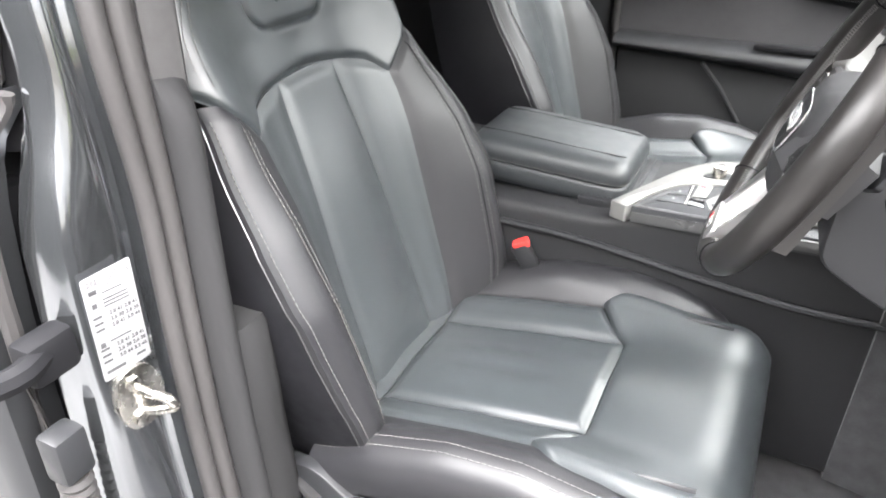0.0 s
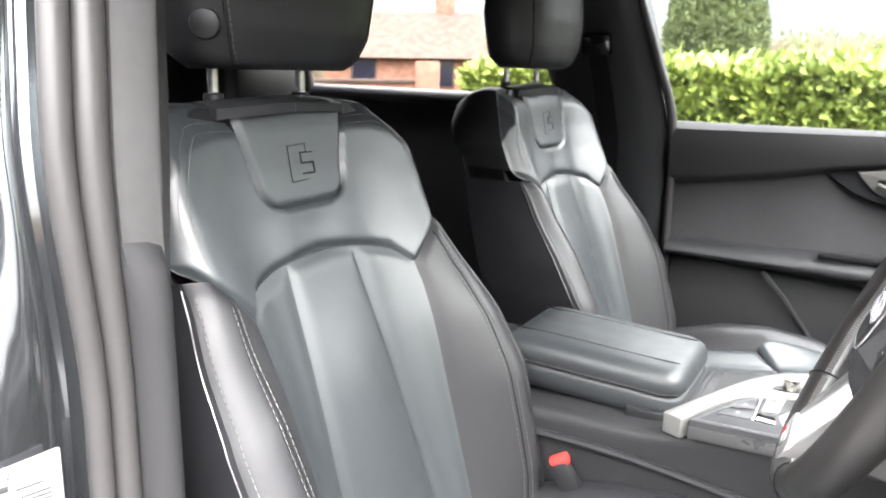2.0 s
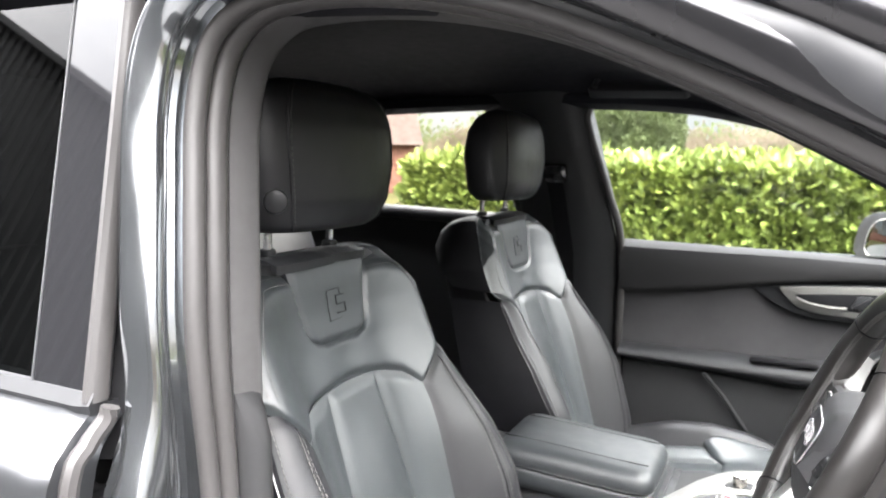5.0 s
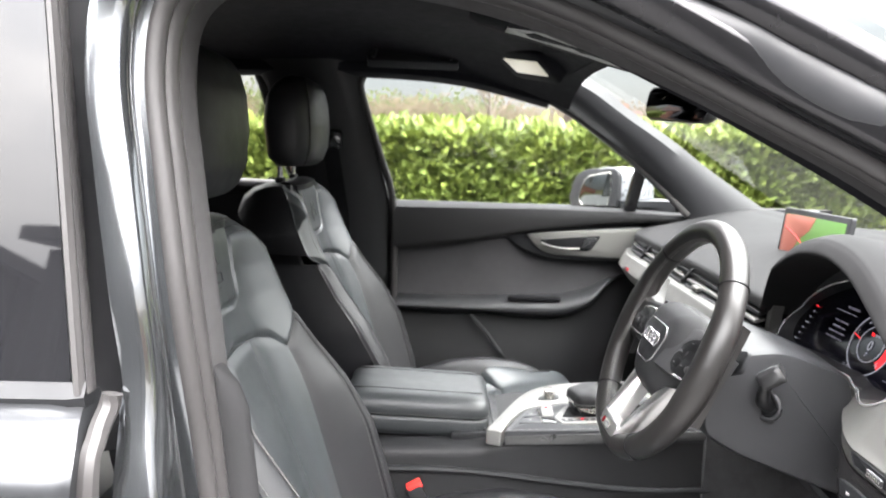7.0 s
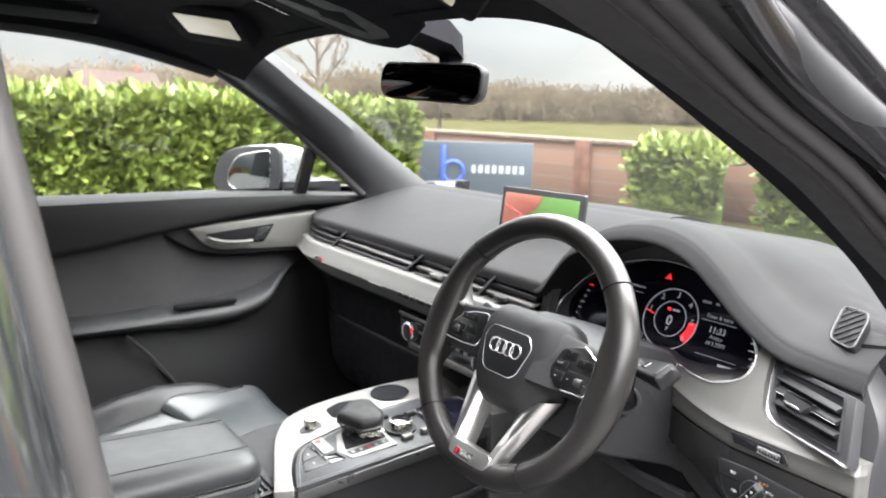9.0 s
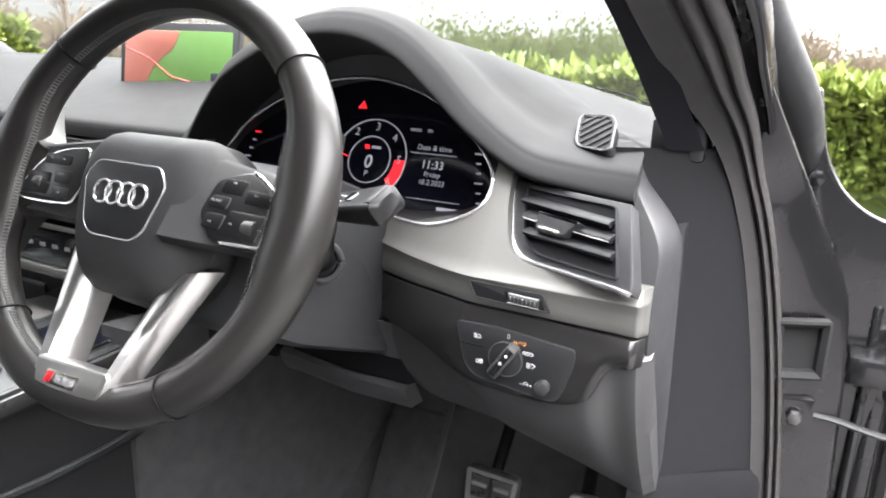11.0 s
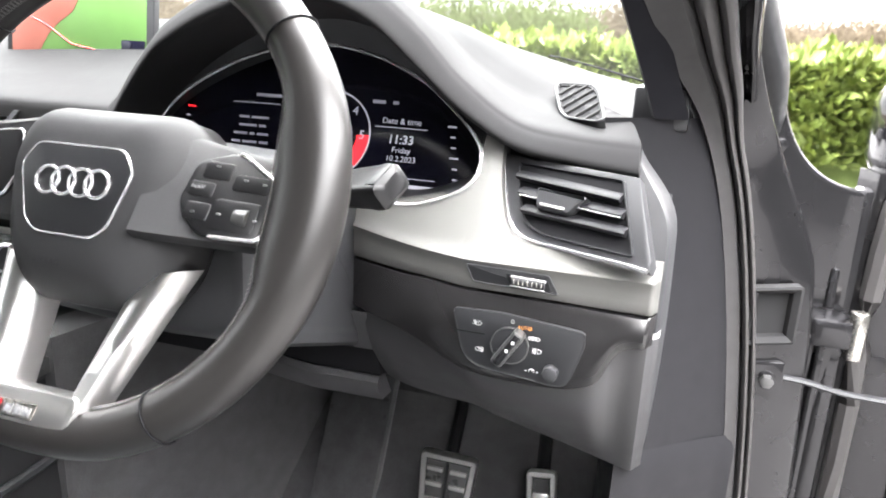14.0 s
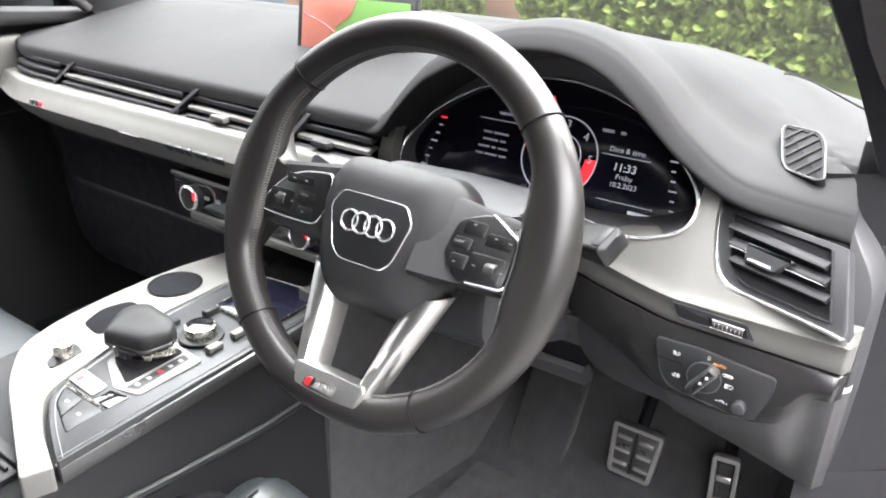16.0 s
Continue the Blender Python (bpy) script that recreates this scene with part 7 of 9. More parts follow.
part("end_core", plate(round_poly([(0.23, 0.93), (0.23, 1.05), (0.48, 1.10), (0.48, 0.80), (0.35, 0.78)], 0.01), lambda a, b, n: Vector((a, -0.768 - n, b)), 0.004, 0.002, -0.02), HARD, dash)

# ---- passenger side: vent band, silver band, lower dash


def band(prof, y0, y1, n, m, name, label="", inset_end=True):
    def fn(u, v):
        y = y0 + (y1 - y0) * u
        q = curve([(p[0], p[1], 0) for p in prof], m)[round(v * (m - 1))]
        return Vector((q.x + 0.030 * smooth(0.56, 0.73, y) ** 2, y, q.y + (0.030 * smooth(0.40, 0.72, y) ** 2 * smooth(1.045, 0.990, q.y) if name == "silver_strip" else 0)))
    return part(name, grid(fn, steps(n), [i / (m - 1) for i in range(m)], (0.02, 0, 0)), MATS[name], dash, label)


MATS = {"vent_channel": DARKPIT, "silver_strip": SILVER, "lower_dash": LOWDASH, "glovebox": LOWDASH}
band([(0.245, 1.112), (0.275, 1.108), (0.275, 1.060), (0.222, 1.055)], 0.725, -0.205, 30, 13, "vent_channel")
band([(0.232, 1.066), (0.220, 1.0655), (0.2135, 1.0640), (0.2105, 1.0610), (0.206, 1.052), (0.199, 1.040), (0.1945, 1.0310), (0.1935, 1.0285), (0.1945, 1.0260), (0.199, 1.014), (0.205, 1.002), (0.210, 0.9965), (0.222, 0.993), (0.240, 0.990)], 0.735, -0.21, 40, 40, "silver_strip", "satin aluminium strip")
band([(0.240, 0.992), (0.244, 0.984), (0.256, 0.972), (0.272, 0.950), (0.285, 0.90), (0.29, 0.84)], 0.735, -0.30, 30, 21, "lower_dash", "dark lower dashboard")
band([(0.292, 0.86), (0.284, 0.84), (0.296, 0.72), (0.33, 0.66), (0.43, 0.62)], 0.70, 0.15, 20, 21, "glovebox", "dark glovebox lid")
for zz, xx, hh, metal in ((1.0955, 0.243, 0.0040, 0), (1.0815, 0.236, 0.0034, 1), (1.0690, 0.231, 0.0034, 0)):
    for ya, yb in ((0.690, 0.520), (0.500, 0.182), (0.160, -0.06), (-0.07, -0.195)):
        bm = bmesh.new()
        add_loft(bm, [[Vector((xx + dx + 0.025 * smooth(0.56, 0.73, y) ** 2, y, zz + 0.012 * (y - 0.3) + dz)) for dx, dz in ((0.0, -hh), (-0.002, -hh + 0.001), (-0.002, hh - 0.001), (0.0, hh), (0.018, hh + 0.002), (0.02, hh))] for y in [ya + (yb - ya) * i / 6 for i in range(7)]])
        part("slat", bm, SILVER if metal and ya < 0.6 else HARD, dash, "satin aluminium slat" if metal and ya < 0.6 else "")
for yt, yl in ((0.476, 0.530), (0.146, 0.198), (-0.085, -0.05)):
    part("vent_divider", loft([[Vector((x + dx, yt + (yl - yt) * t + dy, 1.108 - 0.044 * t)) for dx, dy in ((0.0, -0.004), (0.0, 0.004), (0.02, 0.004), (0.02, -0.004))] for t, x in ((0.0, 0.241), (0.5, 0.233), (1.0, 0.226))]), SOFT, dash)
for yy in (0.083, -0.12):
    part("slat_tab", box((0.229, yy, 1.076), (0.014, 0.032, 0.010), 0.003), SILVER if yy > 0 else SOFT, dash)
bm = bmesh.new()
for yy, w in ((0.548, 0.010), (0.534, 0.006)):
    add_box(bm, (0.1962, yy, 1.036), (0.006, w, 0.007))
part("strip_badge", bm, GREYTRIM, dash, "small badge of plain bars")
part("badge_flash", box((0.1958, 0.522, 1.0355), (0.006, 0.006, 0.007), 0.0005), REDENAMEL, dash, "red enamel flash")
for yy, w in ((0.163, 0.018), (0.141, 0.022), (0.118, 0.014), (0.087, 0.030), (0.052, 0.028), (0.0, 0.03), (-0.04, 0.03)):
    part("strip_button", box((0.1955, yy, 1.0265), (0.007, w, 0.011), 0.002, Euler((0, -0.30, 0)).to_matrix()), HARD, dash, "small dark button in the strip")
part("strip_badge_plate", box((0.1960, 0.262, 1.0245), (0.005, 0.055, 0.010), 0.001, Euler((0, -0.42, 0)).to_matrix()), SILVER, dash, "plain raised plate in the strip")
# climate controls
cp = part("climate_panel", box((0.228, 0.02, 0.955), (0.05, 0.32, 0.062), 0.012), GLOSSBLACK, dash, "gloss black climate panel with two dials")
part("panel_strip", box((0.203, 0.02, 0.9835), (0.006, 0.31, 0.007), 0.002), SILVER, cp)
part("panel_strip", box((0.203, 0.0, 0.922), (0.010, 0.27, 0.014), 0.004), SILVER, cp)
for yy in (0.120, -0.112):
    part("dial", cyl((0.198, yy, 0.955), (-1, 0, 0.15), 0.0185, 0.022, 0.003, 36), HARD, cp)
    part("dial_ring", tube([Vector((0.188, yy + 0.0175 * math.cos(i * math.tau / 32), 0.956 + 0.0175 * math.sin(i * math.tau / 32))) for i in range(32)], 0.0028, 6, True), CHROME, cp, "chrome dial ring")
    part("dial_mark", box((0.186, yy - 0.016, 0.962), (0.003, 0.004, 0.012), 0.001), REDLIT, cp)
bm = bmesh.new()
for yy in (0.095, 0.07, 0.045, 0.02, -0.005, -0.03, -0.055):
    add_box(bm, (0.2028, yy, 0.957), (0.002, 0.010, 0.005))
part("symbol_bars", bm, PRINT, cp, "small pale symbols")

# ---- instrument display
ds_at = framed((0.304, -0.422, 1.109), (0, -1, 0), (0.42, 0, 1))
so = round_poly([(-0.205, -0.060), (-0.20, 0.01), (-0.13, 0.078), (0.0, 0.098), (0.13, 0.070), (0.205, -0.01), (0.195, -0.062)], [0.03, 0.05, 0.06, 0.1, 0.06, 0.05, 0.03], 5)
sc = thing("instrument_display", (0.33, -0.418, 1.06), "dark digital instrument display with white figures and red warnings", "display")
part("screen", plate(so, ds_at, 0.0, 0.001, -0.01), SCREEN, sc)


def lit(bm_, m=None, label=""):
    part("figure", bm_, m or TEXTLIT, sc, label)


dc = (0.005, -0.006)
for r, w in ((0.047, 0.0008), (0.027, 0.0007)):
    lit(tube([ds_at(dc[0] + r * math.cos(i * math.tau / 60), dc[1] + r * math.sin(i * math.tau / 60), 0.001) for i in range(60)], w, 5, True), None, "thin lit ring")
for i, c in enumerate("123456"):
    a = radians(168 - 41 * i)
    lit(text(c, 0.013, lambda x, y, n, a=a: ds_at(dc[0] + 0.0385 * math.cos(a) + x, dc[1] + 0.0385 * math.sin(a) + y, 0.001 + n)))
arc = [radians(4 - 44 * i / 12) for i in range(13)]
lit(loft([[ds_at(dc[0] + r * math.cos(a), dc[1] + r * math.sin(a), n) for r, n in ((0.033, 0.0006), (0.046, 0.0006), (0.046, 0.0012), (0.033, 0.0012))] for a in arc]), REDLIT, "red arc")
lit(tube([ds_at(dc[0] + r * math.cos(radians(166)), dc[1] + r * math.sin(radians(166)) - 0.006, 0.0015) for r in (0.03, 0.047)], 0.0009, 5), REDLIT)
lit(text("0", 0.021, lambda x, y, n: ds_at(dc[0] + x, dc[1] - 0.003 + y, 0.001 + n), bold=0.0004))
lit(text("P", 0.010, lambda x, y, n: ds_at(dc[0] + x, dc[1] - 0.0165 + y, 0.001 + n)))
lit(box(ds_at(dc[0] - 0.006, dc[1] + 0.0145, 0.001), (0.0006, 0.006, 0.005)), REDLIT)
lit(box(ds_at(dc[0] + 0.006, dc[1] + 0.0145, 0.001), (0.0006, 0.012, 0.003)))
lit(text("Date & time", 0.0085, lambda x, y, n: ds_at(0.084 + x, 0.014 + y, 0.001 + n)))
lit(box(ds_at(0.084, 0.0075, 0.001), (0.0005, 0.056, 0.0007)))
lit(text("11:33", 0.0125, lambda x, y, n: ds_at(0.086 + x, -0.005 + y, 0.001 + n), bold=0.0002))
lit(text("Friday", 0.0082, lambda x, y, n: ds_at(0.088 + x, -0.0155 + y, 0.001 + n)))
lit(text("10.2.2023", 0.0082, lambda x, y, n: ds_at(0.089 + x, -0.0245 + y, 0.001 + n)))
lit(text("11:33", 0.008, lambda x, y, n: ds_at(-0.024 + x, -0.050 + y, 0.001 + n)))
lit(text("+7.5c", 0.008, lambda x, y, n: ds_at(0.030 + x, -0.054 + y, 0.001 + n)))
lit(box(ds_at(0.115, -0.051, 0.001), (0.0005, 0.026, 0.0035)))
for b, words in ((0.006, (0.012, 0.020)), (-0.003, (0.021, 0.008)), (-0.012, (0.016, 0.006, 0.013)), (-0.021, (0.010, 0.017, 0.010))):
    a = -0.083 - (sum(words) + 0.003 * (len(words) - 1)) / 2
    for w in words:
        lit(box(ds_at(a + w / 2, b, 0.001), (0.0005, w, 0.0024)), TEXTDIM, "unreadable line of text")
        a += w + 0.003
lit(box(ds_at(-0.070, 0.031, 0.001), (0.0005, 0.030, 0.0030)), TEXTDIM)
lit(box(ds_at(-0.083, 0.022, 0.001), (0.0005, 0.055, 0.0006)))
for a, w in ((0.056, 0.014), (0.074, 0.006)):
    lit(box(ds_at(a, 0.033, 0.001), (0.0005, w, 0.0034)), TEXTDIM)
lit(box(ds_at(0.095, -0.043, 0.001), (0.0005, 0.065, 0.0006)))
tri_o = [Vector(p) for p in ((-0.026, 0.053), (-0.014, 0.053), (-0.020, 0.062))]
lit(plate(tri_o, ds_at, 0.0012, 0.0004), REDLIT, "red warning triangle")
for k in (-1, 1):
    for i in range(7):
        b = -0.050 + 0.0105 * i
        lit(box(ds_at((0.150 if k > 0 else -0.175) - k * 0.0022 * i, b, 0.001), (0.0005, 0.009 if i % 3 == 0 else 0.005, 0.0016)), REDLIT if (i == 0 and k > 0) or (i == 6 and k < 0) else None)

# ---- map display
md = thing("map_display", (0.42, -0.02, 1.14), "thin upright map screen on the dashboard", "screen")
md_at = framed((0.408, -0.021, 1.196), (0.020, -0.211, 0.0), (0.12, 0, 1))
mo = round_poly([(-0.108, -0.060), (0.108, -0.060), (0.108, 0.058), (-0.108, 0.058)], 0.004, 3)
part("housing", plate(mo, md_at, 0.0, 0.002, -0.010), HARD, md)
MAPGREEN = mat("map_green", (0.06, 0.12, 0.035), 0.3, vary=0.06, vscale=30, rvary=0, emit=0.022)
MAPRED = mat("map_red", (0.18, 0.065, 0.05), 0.3, vary=0.06, vscale=30, rvary=0, emit=0.022)
part("map_area", plate(round_poly([(-0.099, -0.048), (0.097, -0.048), (0.097, 0.046), (-0.099, 0.046)], 0.002, 2), md_at, 0.0008, 0.0003), MAPGREEN, md, "green map area")
part("town_area", plate(round_poly([(-0.099, -0.048), (-0.06, -0.035), (-0.045, -0.01), (-0.03, 0.005), (-0.008, 0.02), (0.005, 0.0455), (-0.098, 0.0455)], 0.006, 3), md_at, 0.0014, 0.0003), MAPRED, md, "pale red built-up area on the map")
part("map_road", tube([md_at(-0.095, 0.02, 0.0016), md_at(-0.05, 0.005, 0.0016), md_at(-0.01, -0.02, 0.0016), md_at(0.05, -0.03, 0.0016)], 0.0009, 5), REDENAMEL, md)
part("key_panel", plate(round_poly([(0.062, -0.046), (0.096, -0.046), (0.096, -0.012), (0.062, -0.012)], 0.002, 2), md_at, 0.0014, 0.0003), SCREEN, md, "dark key panel")
part("foot", box((0.43, -0.02, 1.152), (0.03, 0.12, 0.05), 0.006), HARD, md)

# ---------------------------------------------------------------- centre console
con = thing("centre_console", (-0.1, -0.02, 0.43), "dark centre console with aluminium trim and leather armrest", "console")
part("console_body", loft([[Vector((x, y, z)) for y, z in round_poly([(-0.165 + 0.02 * smooth(-0.25, -0.5, x), 0.45), (-0.150, zt), (0.115, zt), (0.125, 0.45)], [0.01, 0.02, 0.02, 0.01], 4)] for x, zt in ((-0.62, 0.80), (-0.50, 0.805), (-0.25, 0.812), (-0.15, 0.832), (0.0, 0.838), (0.20, 0.85), (0.34, 0.875))]), CONSOLE, con, "dark grained console body")
# a raised line along the side
part("side_line", tube(curve([(-0.60, -0.153, 0.765), (-0.3, -0.157, 0.772), (-0.05, -0.160, 0.748), (0.10, -0.163, 0.74), (0.3, -0.16, 0.75)], 30), 0.006, 8), HARD, con)
# silver trim: a plan outline, rising towards the front
trim_at = lambda a, b, n: Vector((a, b, 0.842 + 0.012 * smooth(-0.2, 0.2, a) + n))
to = round_poly([(-0.226, -0.152), (-0.198, -0.163), (-0.172, -0.094), (-0.140, -0.040), (-0.095, -0.024), (-0.020, -0.006), (0.05, 0.008), (0.24, 0.012), (0.25, 0.090), (0.13, 0.108), (0.02, 0.108), (-0.052, 0.100), (-0.105, 0.080), (-0.150, 0.020)], [0.004, 0.004, 0.04, 0.03, 0.03, 0.03, 0.03, 0.005, 0.01, 0.04, 0.04, 0.03, 0.035, 0.05], 5)
part("silver_trim", plate(to, trim_at, 0.008, 0.003, -0.02), CONSOLEMETAL, con, "satin aluminium trim")
po = round_poly([(-0.192, -0.158), (0.30, -0.150), (0.29, 0.008), (0.05, 0.003), (-0.020, -0.010), (-0.095, -0.029), (-0.136, -0.045), (-0.166, -0.096)], [0.004, 0.01, 0.01, 0.02, 0.03, 0.03, 0.03, 0.03], 5)
pt = part("shifter_panel", plate(po, trim_at, 0.0075, 0.0015, -0.02), PANELGREY, con, "dark satin grey shifter panel")
part("panel_edge", tube([trim_at(p.x, p.y, 0.0072) for p in inset(po, 0.006)], 0.0009, 5, True), GREYTRIM, pt, "fine metal line")
part("panel_side", plate([Vector(p) for p in ((-0.19, 0.822), (0.30, 0.845), (0.30, 0.862), (-0.19, 0.840))], lambda a, b, n: Vector((a, -0.157 - n, b)), 0.002, 0.0008, -0.01), GREYTRIM, con, "dark satin side strip")


def key(name, pts, r, top, m, label="", low=0.006):
    return part(name, plate(round_poly(pts, r, 3), trim_at, top, 0.0008, low), m, pt, label)


key("button_well", [(-0.1415, -0.066), (-0.1195, -0.045), (-0.1185, -0.1225), (-0.1645, -0.1245)], 0.006, 0.0079, DARKPIT)
for pts in ([(-0.1395, -0.0675), (-0.1208, -0.0490), (-0.1205, -0.0840), (-0.1505, -0.0935)], [(-0.1515, -0.0958), (-0.1205, -0.0862), (-0.1200, -0.1208), (-0.1620, -0.1228)]):
    key("console_button", pts, 0.004, 0.0094, PANELGREY)
for a, b in ((-0.133, -0.075), (-0.138, -0.106)):
    part("symbol", box(trim_at(a, b, 0.0095), (0.004, 0.006, 0.0005)), PRINT, pt, "small pale symbol")
part("divider_line", tube([trim_at(-0.1170, -0.046, 0.0092), trim_at(-0.1175, -0.1225, 0.0092)], 0.0012, 5), STEEL, pt, "bright metal line")
sb_ = key("start_button", [(-0.1095, -0.0365), (-0.0870, -0.0320), (-0.0905, -0.0855), (-0.1125, -0.0895)], 0.004, 0.0105, CONSOLEMETAL, "silver start button")
part("start_mark", box(trim_at(-0.101, -0.047, 0.0107), (0.008, 0.006, 0.0006)), REDENAMEL, sb_, "red mark")
part("start_symbol", box(trim_at(-0.1005, -0.068, 0.0107), (0.007, 0.009, 0.0006)), PRINT, sb_, "small pale symbol")
key("dark_button", [(-0.1145, -0.0935), (-0.0930, -0.0930), (-0.0880, -0.1220), (-0.1160, -0.1210)], 0.003, 0.0090, GLOSSBLACK, "gloss black button")
key("shift_gate", [(-0.0900, -0.0940), (-0.0620, -0.0380), (0.0120, -0.0300), (0.0050, -0.1290), (-0.0800, -0.1280)], 0.005, 0.0098, CONSOLEMETAL, "metal shift gate plate")
key("gate_insert", [(-0.0770, -0.0980), (-0.0560, -0.0440), (0.0060, -0.0370), (0.0020, -0.0985)], 0.006, 0.0106, DARKPIT, "", 0.009)
key("gate_scale", [(-0.0815, -0.1040), (-0.0010, -0.1020), (-0.0030, -0.1160), (-0.0755, -0.1190)], 0.002, 0.0104, HARD, "", 0.009)
for a, m in ((-0.070, PRINT), (-0.055, PRINT), (-0.040, REDENAMEL), (-0.026, PRINT), (-0.012, PRINT)):
    part("gate_mark", box(trim_at(a, -0.1105, 0.0105), (0.005, 0.006, 0.0006)), m, pt)
# Flat dark plate stands for a recess and the shade in it.
key("recess_shade", [(-0.036, 0.024), (-0.030, 0.066), (0.006, 0.080), (0.040, 0.070), (0.046, 0.028), (0.0, 0.010)], 0.010, 0.0086, LINER, "flat dark plate for a shaded recess")
# gear selector
gs = thing("gear_selector", trim_at(-0.03, -0.065, 0.008), "black leather and chrome gear selector on the console", "gear lever")
part("boot", loft([[trim_at(-0.028 + x * q, -0.066 + y * q, n) for x, y in ((-0.026, -0.024), (0.0, -0.028), (0.026, -0.022), (0.030, 0.0), (0.026, 0.022), (0.0, 0.028), (-0.026, 0.024), (-0.030, 0.0))] for q, n in ((1.05, 0.008), (0.92, 0.014), (0.80, 0.016), (0.78, 0.020))]), DARKPIT, gs, "black gaiter")
head = round_poly([(-0.062, -0.030), (-0.047, -0.094), (-0.012, -0.106), (0.006, -0.090), (0.014, -0.018), (-0.014, 0.000)], [0.010, 0.010, 0.012, 0.014, 0.016, 0.016], 5)
hc = Vector((-0.024, -0.056))
gk = part("grip", loft([[trim_at(hc.x + (p.x - hc.x) * f + o, hc.y + (p.y - hc.y) * f, n + 0.05 * (p.x - hc.x)) for p in head] for f, o, n in ((0.70, 0.004, 0.010), (0.74, 0.003, 0.015), (0.88, 0.001, 0.025), (0.95, 0.0, 0.030), (0.96, 0.0, 0.036), (0.945, 0.0, 0.0425), (0.90, 0.001, 0.0475), (0.79, 0.002, 0.0505), (0.53, 0.003, 0.0525), (0.2, 0.004, 0.053))]), GRIP, gs, sharp=50)
part("grip_band", loft([[trim_at(hc.x + (p.x - hc.x) * f, hc.y + (p.y - hc.y) * f, n + 0.05 * (p.x - hc.x)) for p in head] for f, n in ((0.945, 0.0295), (0.976, 0.0305), (0.978, 0.0330), (0.95, 0.0345))], cap=False), GREYTRIM, gk, "dark chrome band")
rb_at = framed(trim_at(-0.0500, -0.0635, 0.022), (0.225, -0.97, 0), (-0.25, 0, 1))
part("release_panel", plate(round_poly([(-0.016, -0.012), (0.016, -0.012), (0.019, 0.010), (-0.019, 0.010)], 0.004, 3), rb_at, 0.003, 0.001, -0.01), GLOSSBLACK, gk, "gloss black button panel")
part("release_button", plate(round_poly([(-0.009, -0.007), (0.009, -0.007), (0.009, 0.007), (-0.009, 0.007)], 0.003, 3), rb_at, 0.0045, 0.001, 0.001), HARD, gk)
part("release_letter", text("P", 0.008, lambda a, b, n: rb_at(a, b - 0.003, n + 0.0046), bold=0.0002), PRINT, gk, "pale letter")
part("side_plate", plate(round_poly([(-0.020, -0.006), (0.018, -0.006), (0.022, 0.005), (-0.020, 0.005)], 0.002, 3), framed(trim_at(-0.027, -0.0945, 0.022), (0.95, -0.30, 0.05), (0, -0.3, 1)), 0.002, 0.0008, -0.008), STEEL, gk, "bright metal side plate")
# dial and buttons
dl = thing("control_dial", trim_at(0.040, -0.083, 0.008), "metal ringed control dial on the console", "dial")
part("dial_body", cyl(trim_at(0.040, -0.083, 0.016), (0, 0, 1), 0.020, 0.018, 0.002, 40), STEEL, dl)
part("dial_top", cyl(trim_at(0.040, -0.083, 0.0255), (0, 0, 1), 0.0165, 0.002, 0.0005, 40), GLOSSBLACK, dl)
part("dial_foot", cyl(trim_at(0.040, -0.083, 0.009), (0, 0, 1), 0.028, 0.004, 0.001, 40), HARD, dl)
for c in ((0.085, -0.045), (0.035, -0.030), (0.03, -0.120), (0.07, -0.118)):
    part("toggle", box(trim_at(c[0], c[1], 0.010), (0.022, 0.012, 0.010), 0.003), SILVER if c[1] < -0.1 else HARD, dl)
part("touchpad", plate(round_poly([(0.10, -0.135), (0.21, -0.13), (0.20, -0.03), (0.10, -0.04)], 0.008, 4), trim_at, 0.0105, 0.001, 0.006), SCREEN, con, "dark touch pad")
part("touchpad_edge", tube([trim_at(p.x, p.y, 0.0095) for p in round_poly([(0.098, -0.137), (0.212, -0.132), (0.202, -0.028), (0.098, -0.038)], 0.008, 4)], 0.0014, 6, True), STEEL, con)
# start knob
kn = thing("volume_knob", trim_at(-0.085, 0.013, 0.008), "small metal volume knob on the aluminium trim", "knob")
part("knob_plate", plate(round_poly([(-0.110, 0.000), (-0.066, 0.004), (-0.062, 0.028), (-0.082, 0.033), (-0.106, 0.016)], 0.005, 3), trim_at, 0.0095, 0.0006, 0.006), HARD, kn)
part("knob", cyl(trim_at(-0.085, 0.013, 0.0175), (0, 0, 1), 0.0115, 0.018, 0.002, 32), STEEL, kn)
# cup holder: a flat disc whose dark colour stands for the shaded hollow
for a, b, r in ((0.108, 0.060, 0.036),):
    ch = part("cup_holder", loft([[trim_at(a + q * math.cos(k * math.tau / 36), b + q * math.sin(k * math.tau / 36), n) for k in range(36)] for q, n in ((r + 0.002, 0.0095), (r, 0.0105), (r - 0.002, 0.0095), (r - 0.003, 0.0082), (0.002, 0.0081))]), LINER, con, "cup holder as a flat disc, dark as its shaded hollow")
# tray with ribs behind the trim
part("ribbed_tray", box((-0.24, 0.0, 0.815), (0.10, 0.22, 0.02), 0.004), HARD, con)
for i in range(8):
    part("tray_rib", box((-0.205 - 0.010 * i, 0.0, 0.827), (0.004, 0.20, 0.005), 0.001), SOFT, con)
# armrest
ar = thing("armrest", (-0.36, 0.0, 0.80), "padded black leather armrest with pale stitching on the console", "armrest")
top_z = lambda x: 0.894 - 0.010 * smooth(-0.48, -0.22, x)


